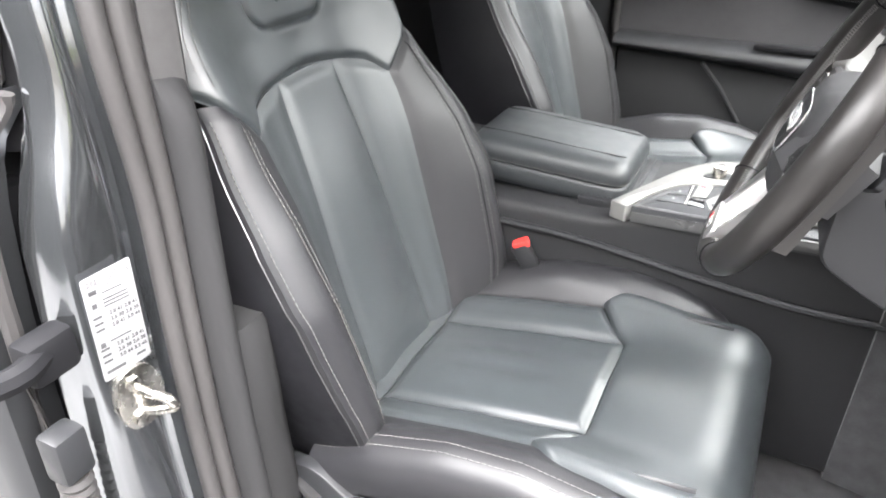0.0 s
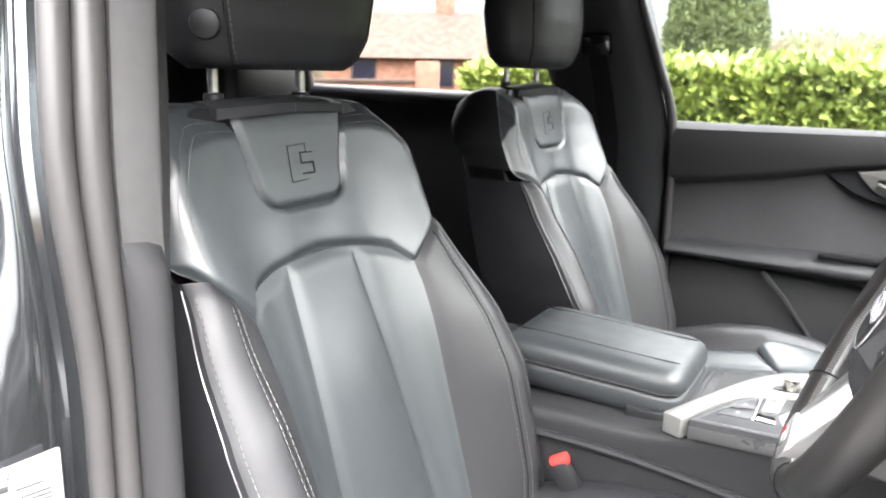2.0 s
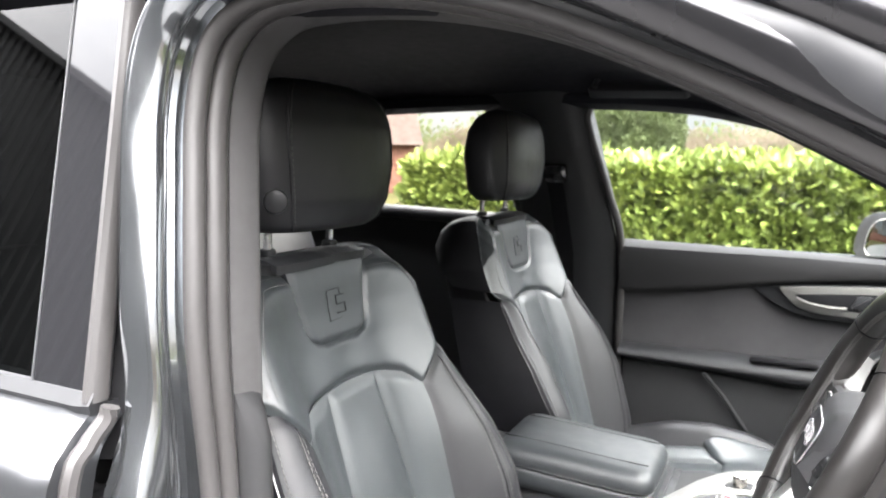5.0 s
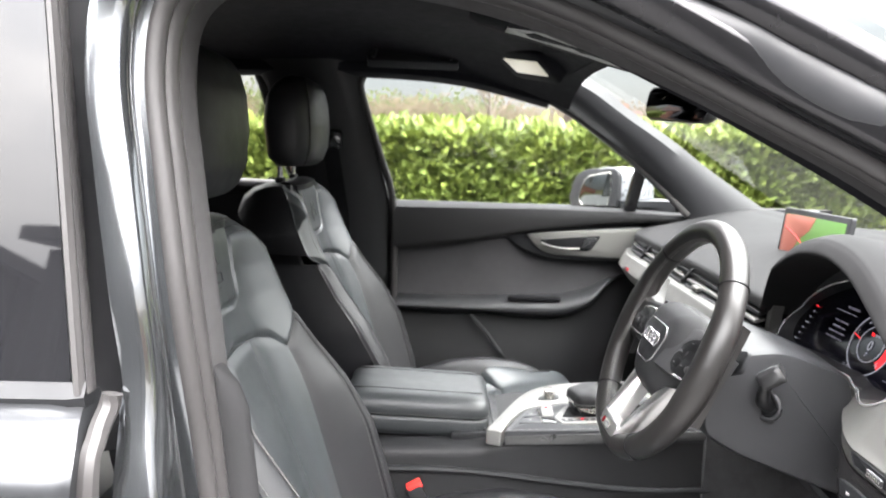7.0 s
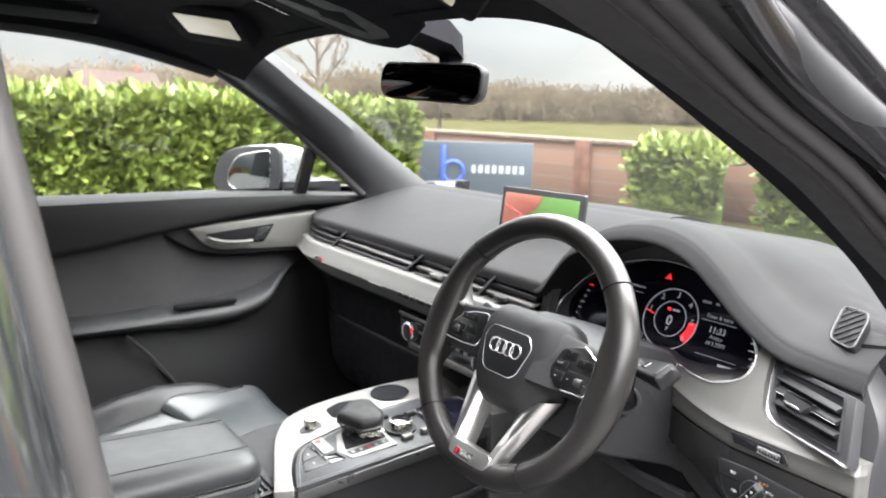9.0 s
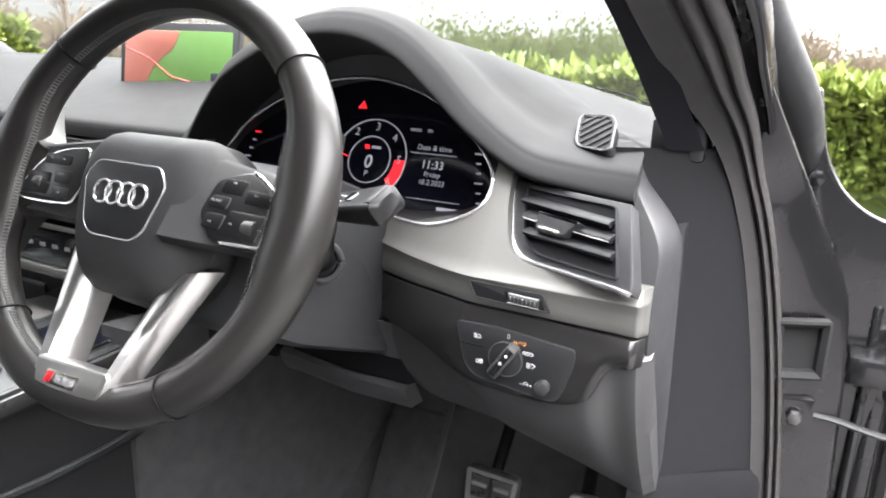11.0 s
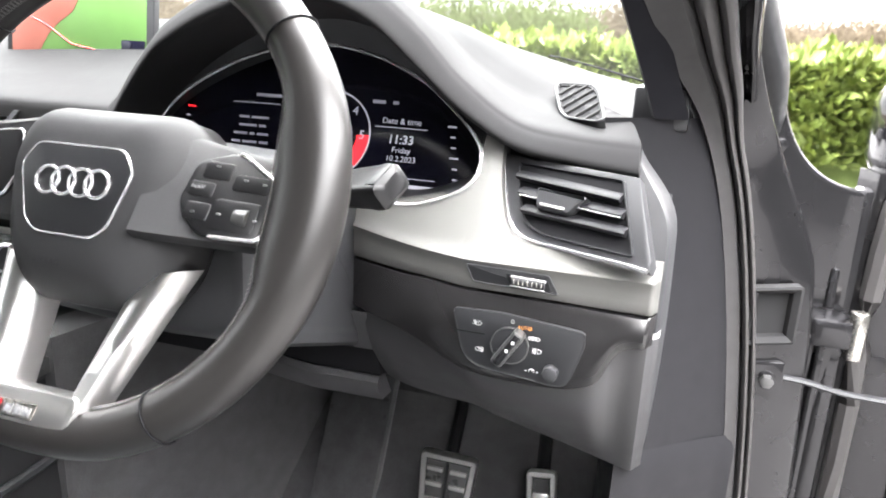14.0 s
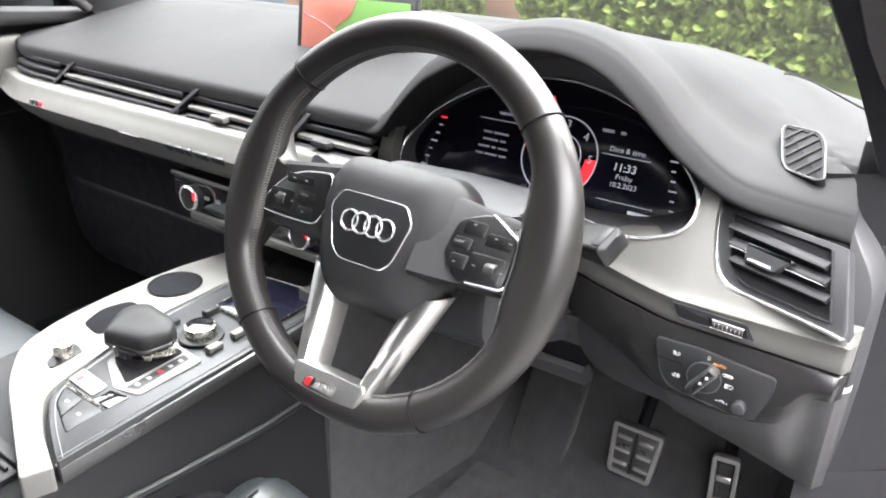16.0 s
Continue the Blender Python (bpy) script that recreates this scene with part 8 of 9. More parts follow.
def arm_ring(d, n, x0=-0.500, x1=-0.214, w=0.103):
    o = round_poly([(x0 + d, -w + d), (x1 - d, -w + 0.004 + d), (x1 - d, w - 0.004 - d), (x0 + d, w - d)], [0.03, 0.034, 0.034, 0.03], 8)
    return [Vector((p.x, p.y, top_z(p.x) + n)) for p in o]


ap = part("armrest_pad", loft([arm_ring(d, n) for d, n in ((0.010, -0.078), (0.003, -0.074), (0.0, -0.064), (0.0, -0.046), (0.0025, -0.041), (0.0045, -0.040), (0.0025, -0.039), (-0.0005, -0.034), (0.0, -0.022), (0.004, -0.011), (0.012, -0.004), (0.024, 0.0), (0.05, 0.002), (0.08, 0.0025))]), ARMLEATHER, ar, sharp=60)
for yy in (-0.060, 0.060):
    part("seam", tube([Vector((-0.490 + 0.262 * i / 20, yy * (1 - 0.04 * i / 20), top_z(-0.490 + 0.262 * i / 20) + 0.0012)) for i in range(21)], 0.0011, 5), LEATHER_SIDE, ap)
bm = bmesh.new()
dashes(bm, [p + (p - Vector((-0.357, 0, p.z))).normalized() * 0.0008 for p in arm_ring(0.0, -0.0345)[-5:] + arm_ring(0.0, -0.0345)[:27]][::-1])
part("stitching", bm, STITCH, ap, "pale thread seam")
part("armrest_hinge", box((-0.525, -0.03, 0.855), (0.05, 0.09, 0.035), 0.010), HARD, ar, "black plastic hinge")
part("armrest_base", box((-0.365, 0, 0.812), (0.25, 0.17, 0.03), 0.008), HARD, ar)
# seat belt buckle
bk = thing("belt_buckle", (-0.350, -0.178, 0.68), "black seat belt buckle with a red button", "buckle")
bq = Euler((0.15, -0.45, 0.25)).to_matrix()
part("buckle_body", box((-0.346, -0.178, 0.722), (0.032, 0.020, 0.075), 0.007, bq), HARD, bk)
part("buckle_button", box(Vector((-0.346, -0.178, 0.722)) + bq @ Vector((0.003, 0, 0.034)), (0.028, 0.017, 0.014), 0.003, bq), REDP, bk, "red release button")
part("buckle_stalk", tube(curve([(-0.42, -0.178, 0.60), (-0.395, -0.178, 0.645), (-0.364, -0.178, 0.69)], 8), 0.012, 8, flat=0.5), HARD, bk)
copy_thing(bk, pose(-0.350, 0.150, 0.68))
# pedals


def pedal(name, at, w, h, label, cols=2):
    p = thing(name, at(0, -h, -0.02), label, "pedal")
    turn = Matrix((at(0, 0, 1) - at(0, 0, 0), at(1, 0, 0) - at(0, 0, 0), at(0, 1, 0) - at(0, 0, 0))).transposed()
    o = round_poly([(-w * 0.95, h), (w, h), (w * 0.84, -h), (-w * 0.84, -h)], 0.010, 4)
    pl = part("pedal_plate", loft([[at(q.x, q.y, -0.014) for q in o], [at(q.x, q.y, -0.003) for q in o], [at(q.x, q.y, 0.0) for q in inset(o, 0.002)], [at(q.x, q.y, 0.0) for q in inset(o, 0.0085)], [at(q.x, q.y, -0.003) for q in inset(o, 0.010)], [at(q.x * 0.1, q.y * 0.1, -0.003) for q in o]]), BRIGHT, p, "brushed steel plate with a raised rim")
    part("rubber_bed", plate(inset(o, 0.0105), at, -0.0015, 0.0008, -0.004), GREYTRIM, pl, "dull inlay")
    for i in ((-1, 1) if cols == 2 else (0,)):
        for j in (-1, 0, 1):
            part("pedal_bar", box(at(i * w * 0.40, j * h * 0.50, 0.0), (0.005, w * (0.55 if cols == 2 else 1.0), h * 0.13), 0.0015, turn), BRIGHT, p, "raised steel bar")
    if cols == 2:
        part("pedal_bar", box(at(0, 0, -0.0005), (0.004, w * 0.10, h * 1.6), 0.0015, turn), HARD, p, "black rubber middle strip")
    part("pedal_arm", tube([at(0, h * 0.6, -0.016), at(0.0, h + 0.05, -0.06), at(0, h + 0.16, -0.06)], 0.010, 8), DARKPIT, p)


pedal("brake_pedal", framed((0.512, -0.513, 0.578), (0.04, -1, -0.04), (0.10, 0, 1)), 0.044, 0.048, "steel brake pedal with rubber inlay in the footwell")
pedal("accelerator_pedal", framed((0.535, -0.652, 0.540), (0.04, -1, 0.10), (0.30, 0, 1)), 0.023, 0.072, "steel accelerator pedal with rubber inlay in the footwell", 1)

# ---------------------------------------------------------------- outside
GRAVEL = mat("pale_tarmac", (0.105, 0.103, 0.101), 0.9, bump=0.6, scale=120, vary=0.2, vscale=1.2)
GRASS = mat("winter_field", (0.036, 0.034, 0.016), 0.95, vary=0.3, vscale=0.25, rvary=0, spec=0.0)
LEAF = mat("laurel_leaf", (0.090, 0.122, 0.021), 0.6, vary=0.3, vscale=2.2, rvary=0.08)
LEAFNEW = mat("young_laurel_leaf", (0.125, 0.158, 0.027), 0.6, vary=0.25, vscale=2.5, rvary=0.08)
CONIFER = mat("conifer_green", (0.040, 0.055, 0.014), 0.8, vary=0.3, vscale=1.5)
TWIG = mat("bare_twigs", (0.085, 0.062, 0.044), 0.9, vary=0.25, vscale=1.0)
BARK = mat("bark", (0.075, 0.058, 0.044), 0.9, bump=0.8, scale=40, vary=0.25)
BRICK = mat("brown_brick", (0.115, 0.058, 0.043), 0.9, spec=0.15, bump=0.5, scale=60, vary=0.3, vscale=4)
TILE = mat("roof_tile", (0.040, 0.029, 0.025), 0.9, vary=0.25, vscale=3, spec=0.08)
FENCE = mat("brown_fence_wood", (0.105, 0.070, 0.052), 0.85, bump=0.6, scale=50, vary=0.25, vscale=4)
BLACKSHED = mat("black_sheet_metal", (0.022, 0.024, 0.025), 0.5, vary=0.15, vscale=2)
SIGNBLUE = mat("grey_sign", (0.040, 0.053, 0.070), 0.5, vary=0.06, vscale=2)
SIGNPALE = mat("pale_sign_paint", (0.26, 0.27, 0.29), 0.6, vary=0, rvary=0)
SIGNMARK = mat("blue_sign_mark", (0.0216, 0.063, 0.396), 0.5, vary=0, rvary=0)
CREAM = mat("cream_render", (0.486, 0.414, 0.27), 0.8, vary=0.08, vscale=1)

ground = solo("ground", grid(lambda u, v: Vector((-400 + 800 * u, -400 + 800 * v, 0.0)), steps(20, 0), steps(20, 0)), GRASS, "wide winter field round the yard", "ground", kind="structure")
yard = solo("pavement", grid(lambda u, v: Vector((-16 + 24 * u, -9 + 15.6 * v, 0.004)), steps(8, 0), steps(8, 0)), GRAVEL, "grey tarmac yard under the car", "yard", kind="structure")


def leafy(name, spots, size, m, parent, seed):
    """Many small folded leaves at the given spots (place, outward way)."""
    rnd = random.Random(seed)
    vs, fs = [], []
    for p, out in spots:
        a = Vector((rnd.uniform(-1, 1), rnd.uniform(-1, 1), rnd.uniform(-0.2, 1.2))) + out * 0.9
        a.normalize()
        b = a.cross(Vector((rnd.uniform(-1, 1), rnd.uniform(-1, 1), rnd.uniform(-1, 1))))
        if b.length < 1e-3:
            continue
        b.normalize()
        n = a.cross(b)
        l = size * rnd.uniform(0.7, 1.3)
        w = l * 0.23
        k = len(vs)
        vs += [p, p + a * l * 0.32 + b * w + n * l * 0.05, p + a * l * 0.32 - b * w + n * l * 0.05, p + a * l * 0.72 + b * w * 0.86 + n * l * 0.02, p + a * l * 0.72 - b * w * 0.86 + n * l * 0.02, p + a * l - n * l * 0.08]
        fs += [(k, k + 1, k + 3, k + 5), (k, k + 5, k + 4, k + 2)]
    me = bpy.data.meshes.new(name)
    me.from_pydata([tuple(v) for v in vs], [], fs)
    me.materials.append(m)
    ob = new(name, me)
    ob.parent = parent
    if parent.type == "EMPTY":
        ob.matrix_parent_inverse = Matrix.Translation(-parent.location)
    return ob


def hedge(name, x0, x1, y, depth, height, count, label, seed, axis="x", leaf=0.165):
    h = thing(name, (((x0 + x1) / 2, y, 0) if axis == "x" else (y, (x0 + x1) / 2, 0)), label, "hedge")
    rnd = random.Random(seed)
    noise.seed_set(seed)

    def put(a, d, z):
        return Vector((a, y + d, z)) if axis == "x" else Vector((y + d, a, z))
    way = (lambda d: Vector((0, d, 0))) if axis == "x" else (lambda d: Vector((d, 0, 0)))

    def lump(a, z):
        return 0.10 * noise.noise(Vector((a * 1.4, z * 1.6, seed))) + 0.05 * noise.noise(Vector((a * 4, z * 4, seed + 3)))

    def top(a):
        return height + 0.10 * noise.noise(Vector((a * 0.8, 1, seed))) + 0.06 * noise.noise(Vector((a * 3.1, 2, seed)))
    part("core", grid(lambda u, v: put(x0 + (x1 - x0) * u, (-0.5 * depth + 0.14 + lump(x0 + (x1 - x0) * u, v)) if v < 0.8 else (-0.5 * depth + 0.14 + depth * (v - 0.8) * 4), 0.02 + (top(x0 + (x1 - x0) * u) - 0.12) * min(v / 0.8, 1)), steps(40, 0), steps(12, 0)), mat("hedge_core", (0.085, 0.118, 0.028), 0.9), h)
    old, young = [], []
    for i in range(count):
        a = rnd.uniform(x0, x1)
        if rnd.random() < 0.74:
            z = rnd.uniform(0.15, 1.0) ** 0.8 * top(a)
            d = -0.5 * depth + lump(a, z) + rnd.uniform(-0.02, 0.16)
            o = way(-1)
        else:
            z = top(a) + rnd.uniform(-0.14, 0.04) + (0.14 * rnd.random() ** 4)
            d = rnd.uniform(-0.5, 0.5) * depth
            o = Vector((0, 0, 1))
        patch = noise.noise(Vector((a * 1.9, z * 2.4, seed + 9)))
        (young if rnd.random() < 0.20 + 0.5 * patch + 0.35 * smooth(0.7, 1.0, z / height) else old).append((put(a, d, z), o))
    leafy("leaves", old, leaf, LEAF, h, seed)
    leafy("young_leaves", young, leaf, LEAFNEW, h, seed + 1)
    return h


hedge("laurel_hedge", -4.6, 4.9, 7.6, 1.1, 1.36, 30000, "bright green clipped laurel hedge beside the yard", 5)
hedge("laurel_bush", 4.2, 5.6, 7.9, 0.7, 0.98, 1100, "loose laurel bush before the wooden fence", 11, "y")
hedge("laurel_bush", -3.6, 3.3, 7.6, 1.2, 1.12, 12000, "broad laurel bush before the wooden fence", 17, "y")

def brick_mat(name, c1, c2, mortar):
    m = mat(name, c1, 0.88, vary=0.2, vscale=3)
    n, l = m.node_tree.nodes, m.node_tree.links
    bt_ = n.new("ShaderNodeTexBrick")
    bt_.inputs["Color1"].default_value, bt_.inputs["Color2"].default_value, bt_.inputs["Mortar"].default_value = (*c1, 1), (*c2, 1), (*mortar, 1)
    bt_.inputs["Scale"].default_value, bt_.inputs["Mortar Size"].default_value = 1.0, 0.008
    bt_.inputs["Brick Width"].default_value, bt_.inputs["Row Height"].default_value = 0.225, 0.075
    co, mp = n.new("ShaderNodeTexCoord"), n.new("ShaderNodeMapping")
    mp.inputs["Rotation"].default_value = (radians(90), 0, radians(90))
    l.new(co.outputs["Object"], mp.inputs["Vector"])
    l.new(mp.outputs["Vector"], bt_.inputs["Vector"])
    l.new(bt_.outputs["Color"], n["Principled BSDF"].inputs["Base Color"])
    return m


fence = thing("front_wall", (8.7, 1.0, 0), "low brown brick wall with a coping at the front of the yard", "wall")
part("wall_body", box((8.7, 3.1, 0.47), (0.24, 23.2, 0.94), 0.006), brick_mat("front_wall_brick", (0.115, 0.062, 0.042), (0.145, 0.080, 0.054), (0.12, 0.10, 0.085)), fence)
for i in range(29):
    part("coping_slab", box((8.7, -8.1 + 0.80 * i, 0.980), (0.34, 0.79, 0.07), 0.012), FENCE, fence)
for yy in (11.8, 7.4, 3.0, -1.4, -5.8):
    part("pier", box((8.68, yy, 0.50), (0.34, 0.34, 1.0), 0.01), BRICK, fence)


sign = thing("sign_board", (6.45, 7.65, 0), "dark grey sign board with a blue mark and plain pale bars", "sign")
sg_at = framed((6.45, 7.65, 0.56), (1.3, -1.1, 0), (0, 0, 1))
part("board", plate(round_poly([(-0.87, -0.40), (0.87, -0.40), (0.87, 0.40), (-0.87, 0.40)], 0.02), sg_at, 0.03, 0.006, -0.02), SIGNBLUE, sign)
part("mark_stem", box(sg_at(-0.50, 0.06, 0.034), (0.06, 0.06, 0.55), 0.006), SIGNMARK, sign, "blue bar")
part("mark_ring", tube([sg_at(-0.34 + 0.16 * math.cos(i * math.tau / 32), -0.06 + 0.16 * math.sin(i * math.tau / 32), 0.035) for i in range(32)], 0.03, 8, True), SIGNMARK, sign, "blue ring")
for i in range(8):
    part("letter_bar", plate([Vector((-0.06 + 0.105 * i, -0.07)), Vector((0.005 + 0.105 * i, -0.07)), Vector((0.005 + 0.105 * i, 0.05)), Vector((-0.06 + 0.105 * i, 0.05))], sg_at, 0.034, 0.002, 0.029), SIGNPALE, sign, "plain pale bar")
for a in (-0.8, 0.8):
    part("post", box(sg_at(a, -0.10, -0.06), (0.09, 0.09, 0.92), 0.006), FENCE, sign)

# conifer
cf = thing("conifer_tree", (-3.96, 18.5, 0), "tall dense dark green conifer behind the hedge", "tree")
part("trunk", tube([(-3.96, 18.5, 0), (-3.96, 18.5, 2.0), (-3.95, 18.5, 7.4)], [0.22, 0.16, 0.03], 10), BARK, cf)
rnd = random.Random(3)
spots = []
for i in range(80000):
    t = rnd.random() ** 1.3
    z = 0.4 + 7.4 * t
    r = 1.5 * (1 - t) ** 0.85 * (0.55 + 0.45 * smooth(0, 0.12, t))
    a = rnd.uniform(0, math.tau)
    r *= 1 + 0.14 * noise.noise(Vector((math.cos(a) * 2, math.sin(a) * 2, z * 0.9))) + 0.10 * noise.noise(Vector((math.cos(a) * 6, math.sin(a) * 6, z * 2)))
    r *= 1 - 0.25 * rnd.random() ** 2
    spots.append((Vector((-3.96 + r * math.cos(a), 18.5 + r * math.sin(a), z)), Vector((math.cos(a) * 0.5, math.sin(a) * 0.5, 0.8))))
leafy("crown", spots, 0.10, CONIFER, cf, 8)


def bare_tree(name, x, y, h, seed, label="bare brown winter tree beyond the field", m=None, spread=0.5):
    t = thing(name, (x, y, 0), label, "tree", "far trees")
    rnd = random.Random(seed)
    bm = bmesh.new()
    bt_ = bmesh.new()
    add_tube(bm, [(x, y, 0), (x + 0.02 * h, y, 0.35 * h), (x, y, 0.8 * h)], [0.035 * h, 0.024 * h, 0.006 * h], 6)

    def grow(p, d, l, r, k):
        q = p + d * l
        add_tube(bm if k < 2 else bt_, [p, (p + q) / 2 + Vector((rnd.uniform(-1, 1), rnd.uniform(-1, 1), 0)) * l * 0.06, q], [r, r * 0.8, r * 0.55], 4)
        if k < 4:
            for i in range(3 if k < 3 else 4):
                e = (d + Vector((rnd.uniform(-1, 1), rnd.uniform(-1, 1), rnd.uniform(-0.3, 0.6))) * 0.75).normalized()
                grow(p + d * l * rnd.uniform(0.55, 1.0), e, l * rnd.uniform(0.5, 0.72), r * 0.5, k + 1)
    for i in range(9):
        a = rnd.uniform(0, math.tau)
        grow(Vector((x, y, h * (0.28 + 0.05 * i))), Vector((math.cos(a) * spread, math.sin(a) * spread, 0.65)).normalized(), h * 0.27 * (1 - 0.06 * i), 0.010 * h, 1)
    part("trunk", bm, BARK, t)
    part("twigs", bt_, m or TWIG, t)
    return t


def wood_line(name, cx, cy, dx, dy, n, h, count, m, label, seed, leaf=0.5, haze=0):
    """A far stand of trees: one mass of many small clumps with an uneven top."""
    rnd = random.Random(seed)
    w = thing(name, (cx, cy, 0), label, "trees", kind="stuff")
    vs, fs = [], []
    for i in range(count):
        s = rnd.uniform(-1, 1)
        top = h * (0.62 + 0.7 * noise.noise(Vector((s * n, seed, 0))) + 0.35 * noise.noise(Vector((s * n * 4, seed, 1))) + 0.25 * noise.noise(Vector((s * n * 13, seed, 2))) + 0.3 * rnd.random() ** 3)
        z = top * rnd.random() ** 0.7
        p = Vector((cx + dx * s + rnd.uniform(-4, 4), cy + dy * s + rnd.uniform(-4, 4), z))
        out = Vector((-p.x, -p.y, 0)).normalized()
        side = Vector((-out.y, out.x, 0))
        l, k = leaf * rnd.uniform(0.6, 1.4), len(vs)
        lean = out * rnd.uniform(-0.25, 0.1)
        up = (Vector((0, 0, 1)) + lean + side * rnd.uniform(-0.5, 0.5)) * l
        vs += [p, p + up * 0.7 + side * l * 0.42, p + up * 1.3, p + up * 0.6 - side * l * 0.42]
        fs.append((k, k + 1, k + 2, k + 3))
    me = bpy.data.meshes.new("clumps")
    me.from_pydata([tuple(v) for v in vs], [], fs)
    me.materials.append(m)
    ob = new("clumps", me)
    ob.parent = w
    ob.matrix_parent_inverse = Matrix.Translation(-w.location)


HAZE = mat("hazy_wood", (0.090, 0.074, 0.054), 0.95, vary=0.35, vscale=0.25, rvary=0, spec=0.0)
HAZEG = mat("hazy_green_wood", (0.066, 0.0792, 0.0352), 0.95, vary=0.3, vscale=0.25, rvary=0, spec=0.0)
wood_line("far_wood", -20, 110, 90, 8, 9, 7.0, 90000, HAZE, "brown leafless wood beyond the field", 21, 0.34)
wood_line("far_wood", 70, 95, 55, -28, 8, 6.5, 76000, HAZE, "brown leafless wood beyond the field", 22, 0.34)
wood_line("far_wood", 105, 10, 12, 75, 9, 6.0, 76000, HAZE, "brown leafless wood beyond the field", 23, 0.34)
wood_line("far_evergreens", -30, 112, 40, 3, 7, 8.5, 14000, HAZEG, "dark green trees in the far wood", 24, 0.42)
wood_line("far_evergreens", 100, 40, 6, 28, 7, 7.0, 12000, HAZEG, "dark green trees in the far wood", 25, 0.42)
bare_tree("bare_tree", 22, 30, 6.0, 31)
bare_tree("bare_tree", 16, 32, 6.5, 32)
bare_tree("bare_tree", 2, 36, 5.0, 33)
bare_tree("bare_tree", -13, 11, 5.0, 34, "bare brown tree beside the brick house")


def house(name, x, y, w, d, h, rot, wall, label, roofh=2.4, rows=1):
    b = thing(name, (x, y, 0), label, "house")
    m = Matrix.Translation((x, y, 0)) @ Matrix.Rotation(rot, 4, "Z")
    P = lambda a, c, z: m @ Vector((a, c, z))
    part("wall", loft([[P(-w / 2, -d / 2, z), P(w / 2, -d / 2, z), P(w / 2, d / 2, z), P(-w / 2, d / 2, z)] for z in (0, h)]), wall, b)
    part("roof", loft([[P(s * (w / 2 + 0.3), -d / 2 - 0.35, h - 0.1), P(s * (w / 2 + 0.3), 0, h + roofh), P(s * (w / 2 + 0.3), d / 2 + 0.35, h - 0.1)] for s in (-1, 1)]), TILE, b)
    part("chimney", box(P(w * 0.3, 0.2, h + roofh), (0.7, 0.6, 1.5), 0.03), BRICK, b)
    for s in (-1, 1):
        for r in range(rows):
            for i in range(max(int(w / 2.6), 2)):
                a = -w / 2 + (i + 0.5) * w / max(int(w / 2.6), 2)
                wn_ = part("window", box(P(a, s * (d / 2 + 0.01), 1.5 + 2.5 * r), (1.1, 0.10, 1.2), 0.02, m.to_3x3()), TILE, b)
                part("pane", box(P(a, s * (d / 2 + 0.06), 1.5 + 2.5 * r), (0.94, 0.03, 1.04), 0, m.to_3x3()), SCREEN, wn_)


house("brick_house", -19.5, 27.7, 6.6, 6, 2.2, 0.6, BRICK, "brown brick house with a tiled roof behind the yard", 2.0)
house("far_house", 20, 92, 9, 7, 2.6, 0.1, BRICK, "far red brick house with a tiled roof", 2.4)
house("far_house", 36, 90, 8, 7, 2.6, 0.2, BRICK, "far red brick house with a tiled roof", 2.4)
house("cream_house", 24, 58, 4.5, 4, 2.3, -0.3, CREAM, "cream rendered cottage beyond the hedge", 1.5)
house("white_shed", 62, 30, 6, 3, 2.0, 1.2, PAPER, "small white building across the field", 0.6, 0)
wall_ = thing("brick_wall", (-9, 9.6, 0), "low brown brick garden wall behind the yard", "wall")
wq = Matrix.Rotation(0.5, 3, "Z")
part("coping", box((-11.0, 9.6, 1.22), (7.6, 0.34, 0.08), 0.02, wq), TILE, wall_)
part("wall_body", box((-11.0, 9.6, 0.59), (7.5, 0.24, 1.18), 0.01, wq), BRICK, wall_)
part("pier", box((-7.8, 11.3, 0.80), (0.45, 0.45, 1.6), 0.02, wq), BRICK, wall_)

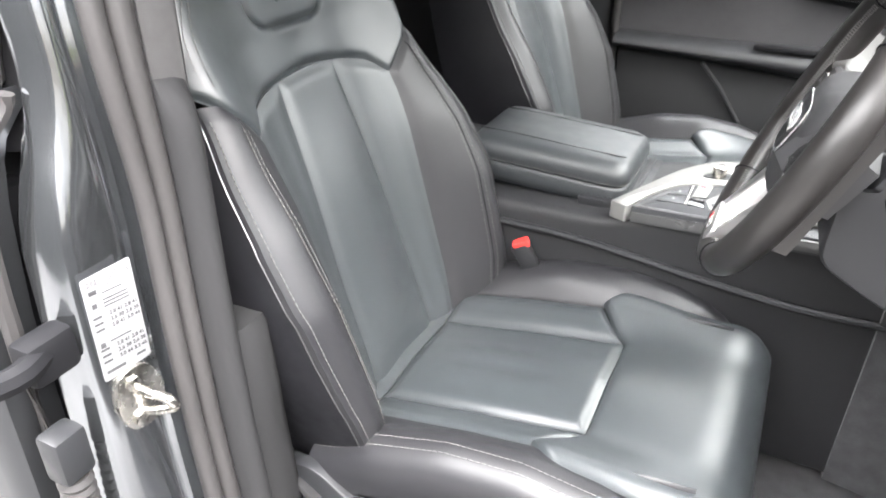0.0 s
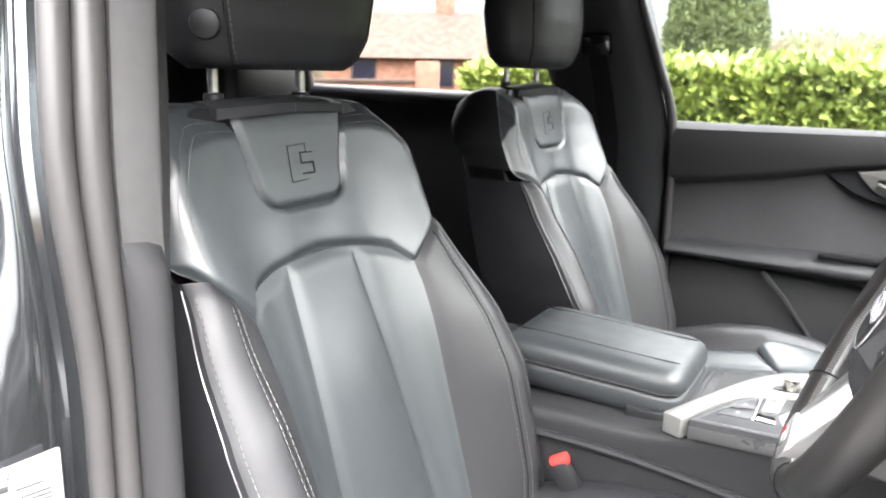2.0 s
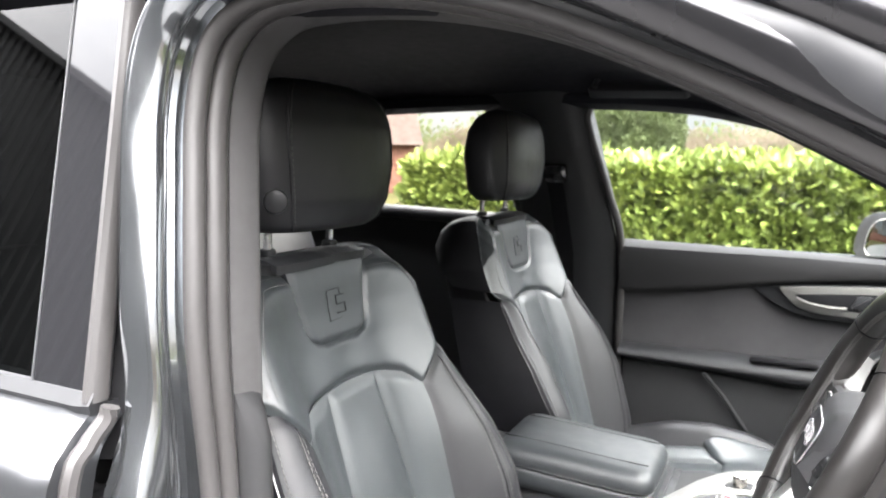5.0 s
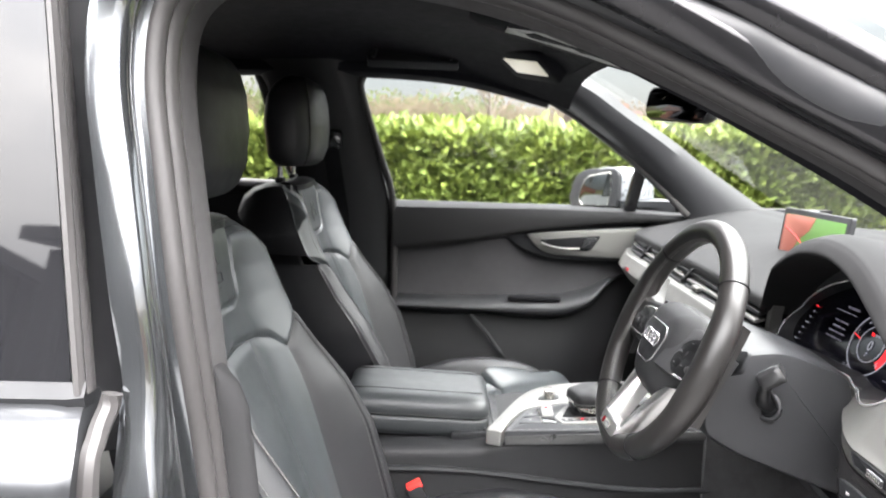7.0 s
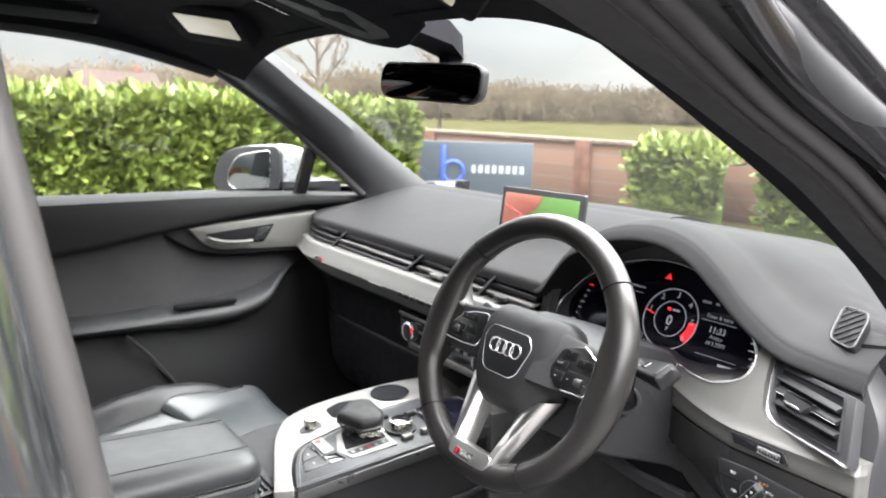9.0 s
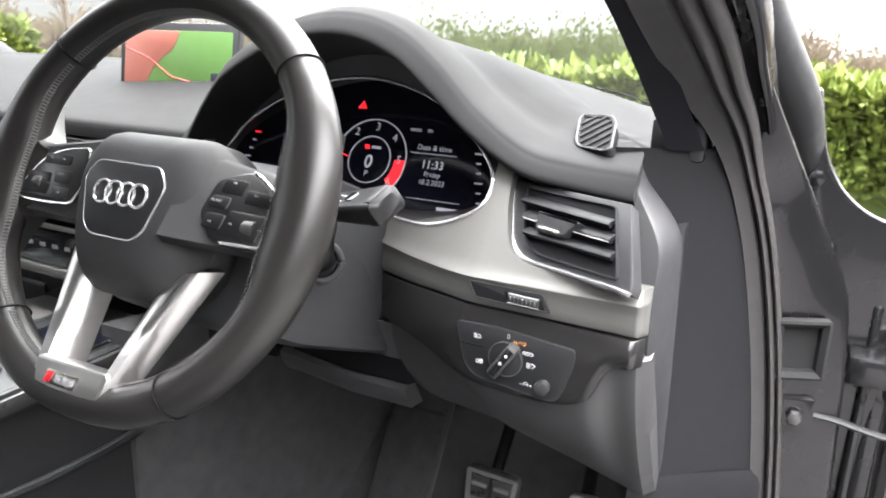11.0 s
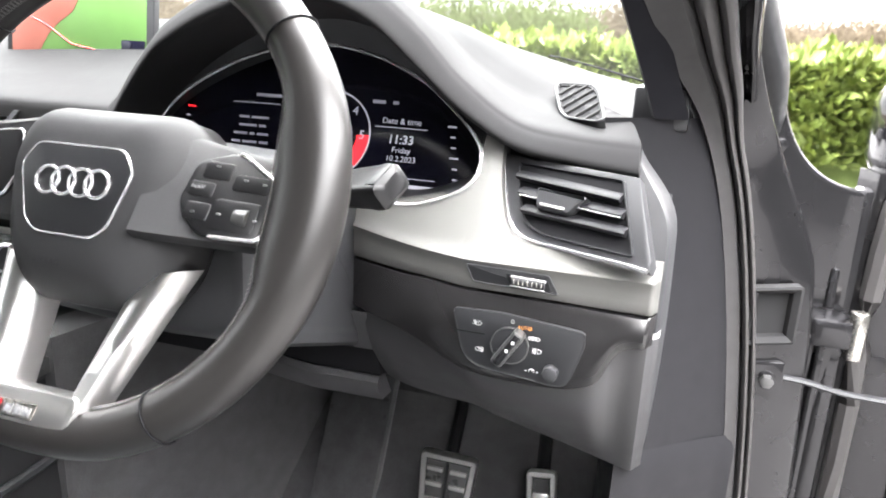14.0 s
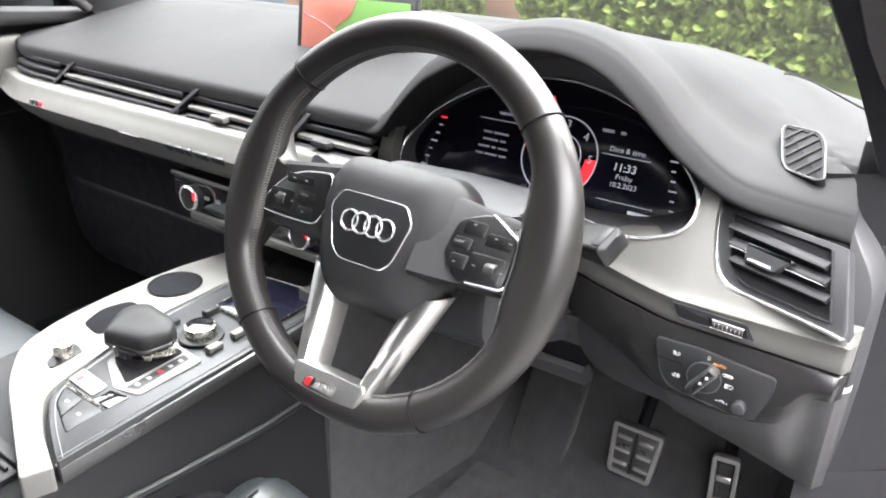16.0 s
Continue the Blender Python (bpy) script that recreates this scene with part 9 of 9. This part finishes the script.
# black metal shed on the driver's side
shed = thing("black_shed", (-16, -14, 0), "black sheet metal shed with a ribbed wall", "shed")
for i in range(65):
    xx = -23.0 + 0.30 * i
    top = 1.45 + 0.48 * min(-xx, xx + 29.8)
    part("wall_sheet", loft([[Vector((xx + a, -7.0 + b, z)) for a, b in ((0, 0), (0.10, 0), (0.13, 0.04), (0.20, 0.04), (0.23, 0), (0.30, 0), (0.30, -0.02), (0, -0.02))] for z in (0, top)]), BLACKSHED, shed)
for k in (-1, 1):
    part("roof_sheet", loft([[Vector((-14.9 + k * a, y, z)) for a, z in ((0.0, 8.60), (11.4, 3.13), (11.4, 3.28), (0.0, 8.75))] for y in (-6.7, -22.0)]), BLACKSHED, shed)
part("back_wall", box((-15.6, -21.8, 2.8), (16.8, 0.1, 5.6)), BLACKSHED, shed)
part("end_wall", box((-3.55, -14.4, 1.55), (0.1, 14.8, 3.1)), BLACKSHED, shed)
# its rear wing behind the car
for i in range(38):
    yy = -7.0 + 0.30 * i
    part("wall_sheet", loft([[Vector((-13.0 - b, yy + a, z)) for a, b in ((0, 0), (0.10, 0), (0.13, 0.04), (0.20, 0.04), (0.23, 0), (0.30, 0), (0.30, 0.06), (0, 0.06))] for z in (0, 4.6)]), BLACKSHED, shed)
part("wing_roof", box((-16.0, -1.3, 4.7), (6.4, 11.8, 0.12)), BLACKSHED, shed)

# a second black shed, added out of view to block light from the side
shade_shed = thing("black_shed", (1.2, -6.5, 0), "unseen black shed added to block light beside the car", "shed")
for i in range(35):
    xx = -3.4 + 0.30 * i
    part("wall_sheet", loft([[Vector((xx + a, -5.6 + b, z)) for a, b in ((0, 0), (0.10, 0), (0.13, 0.04), (0.20, 0.04), (0.23, 0), (0.30, 0), (0.30, -0.02), (0, -0.02))] for z in (0, 3.3)]), BLACKSHED, shade_shed)
part("roof_sheet", loft([[Vector((x, y, z)) for y, z in ((-5.4, 3.3), (-5.4, 3.42), (-9.0, 4.5), (-9.0, 4.38))] for x in (-3.6, 7.2)]), BLACKSHED, shade_shed)
part("back_wall", box((1.8, -8.9, 2.2), (10.4, 0.1, 4.4)), BLACKSHED, shade_shed)
for x in (-3.42, 7.02):
    part("end_wall", box((x, -7.25, 1.65), (0.06, 3.3, 3.3)), BLACKSHED, shade_shed)
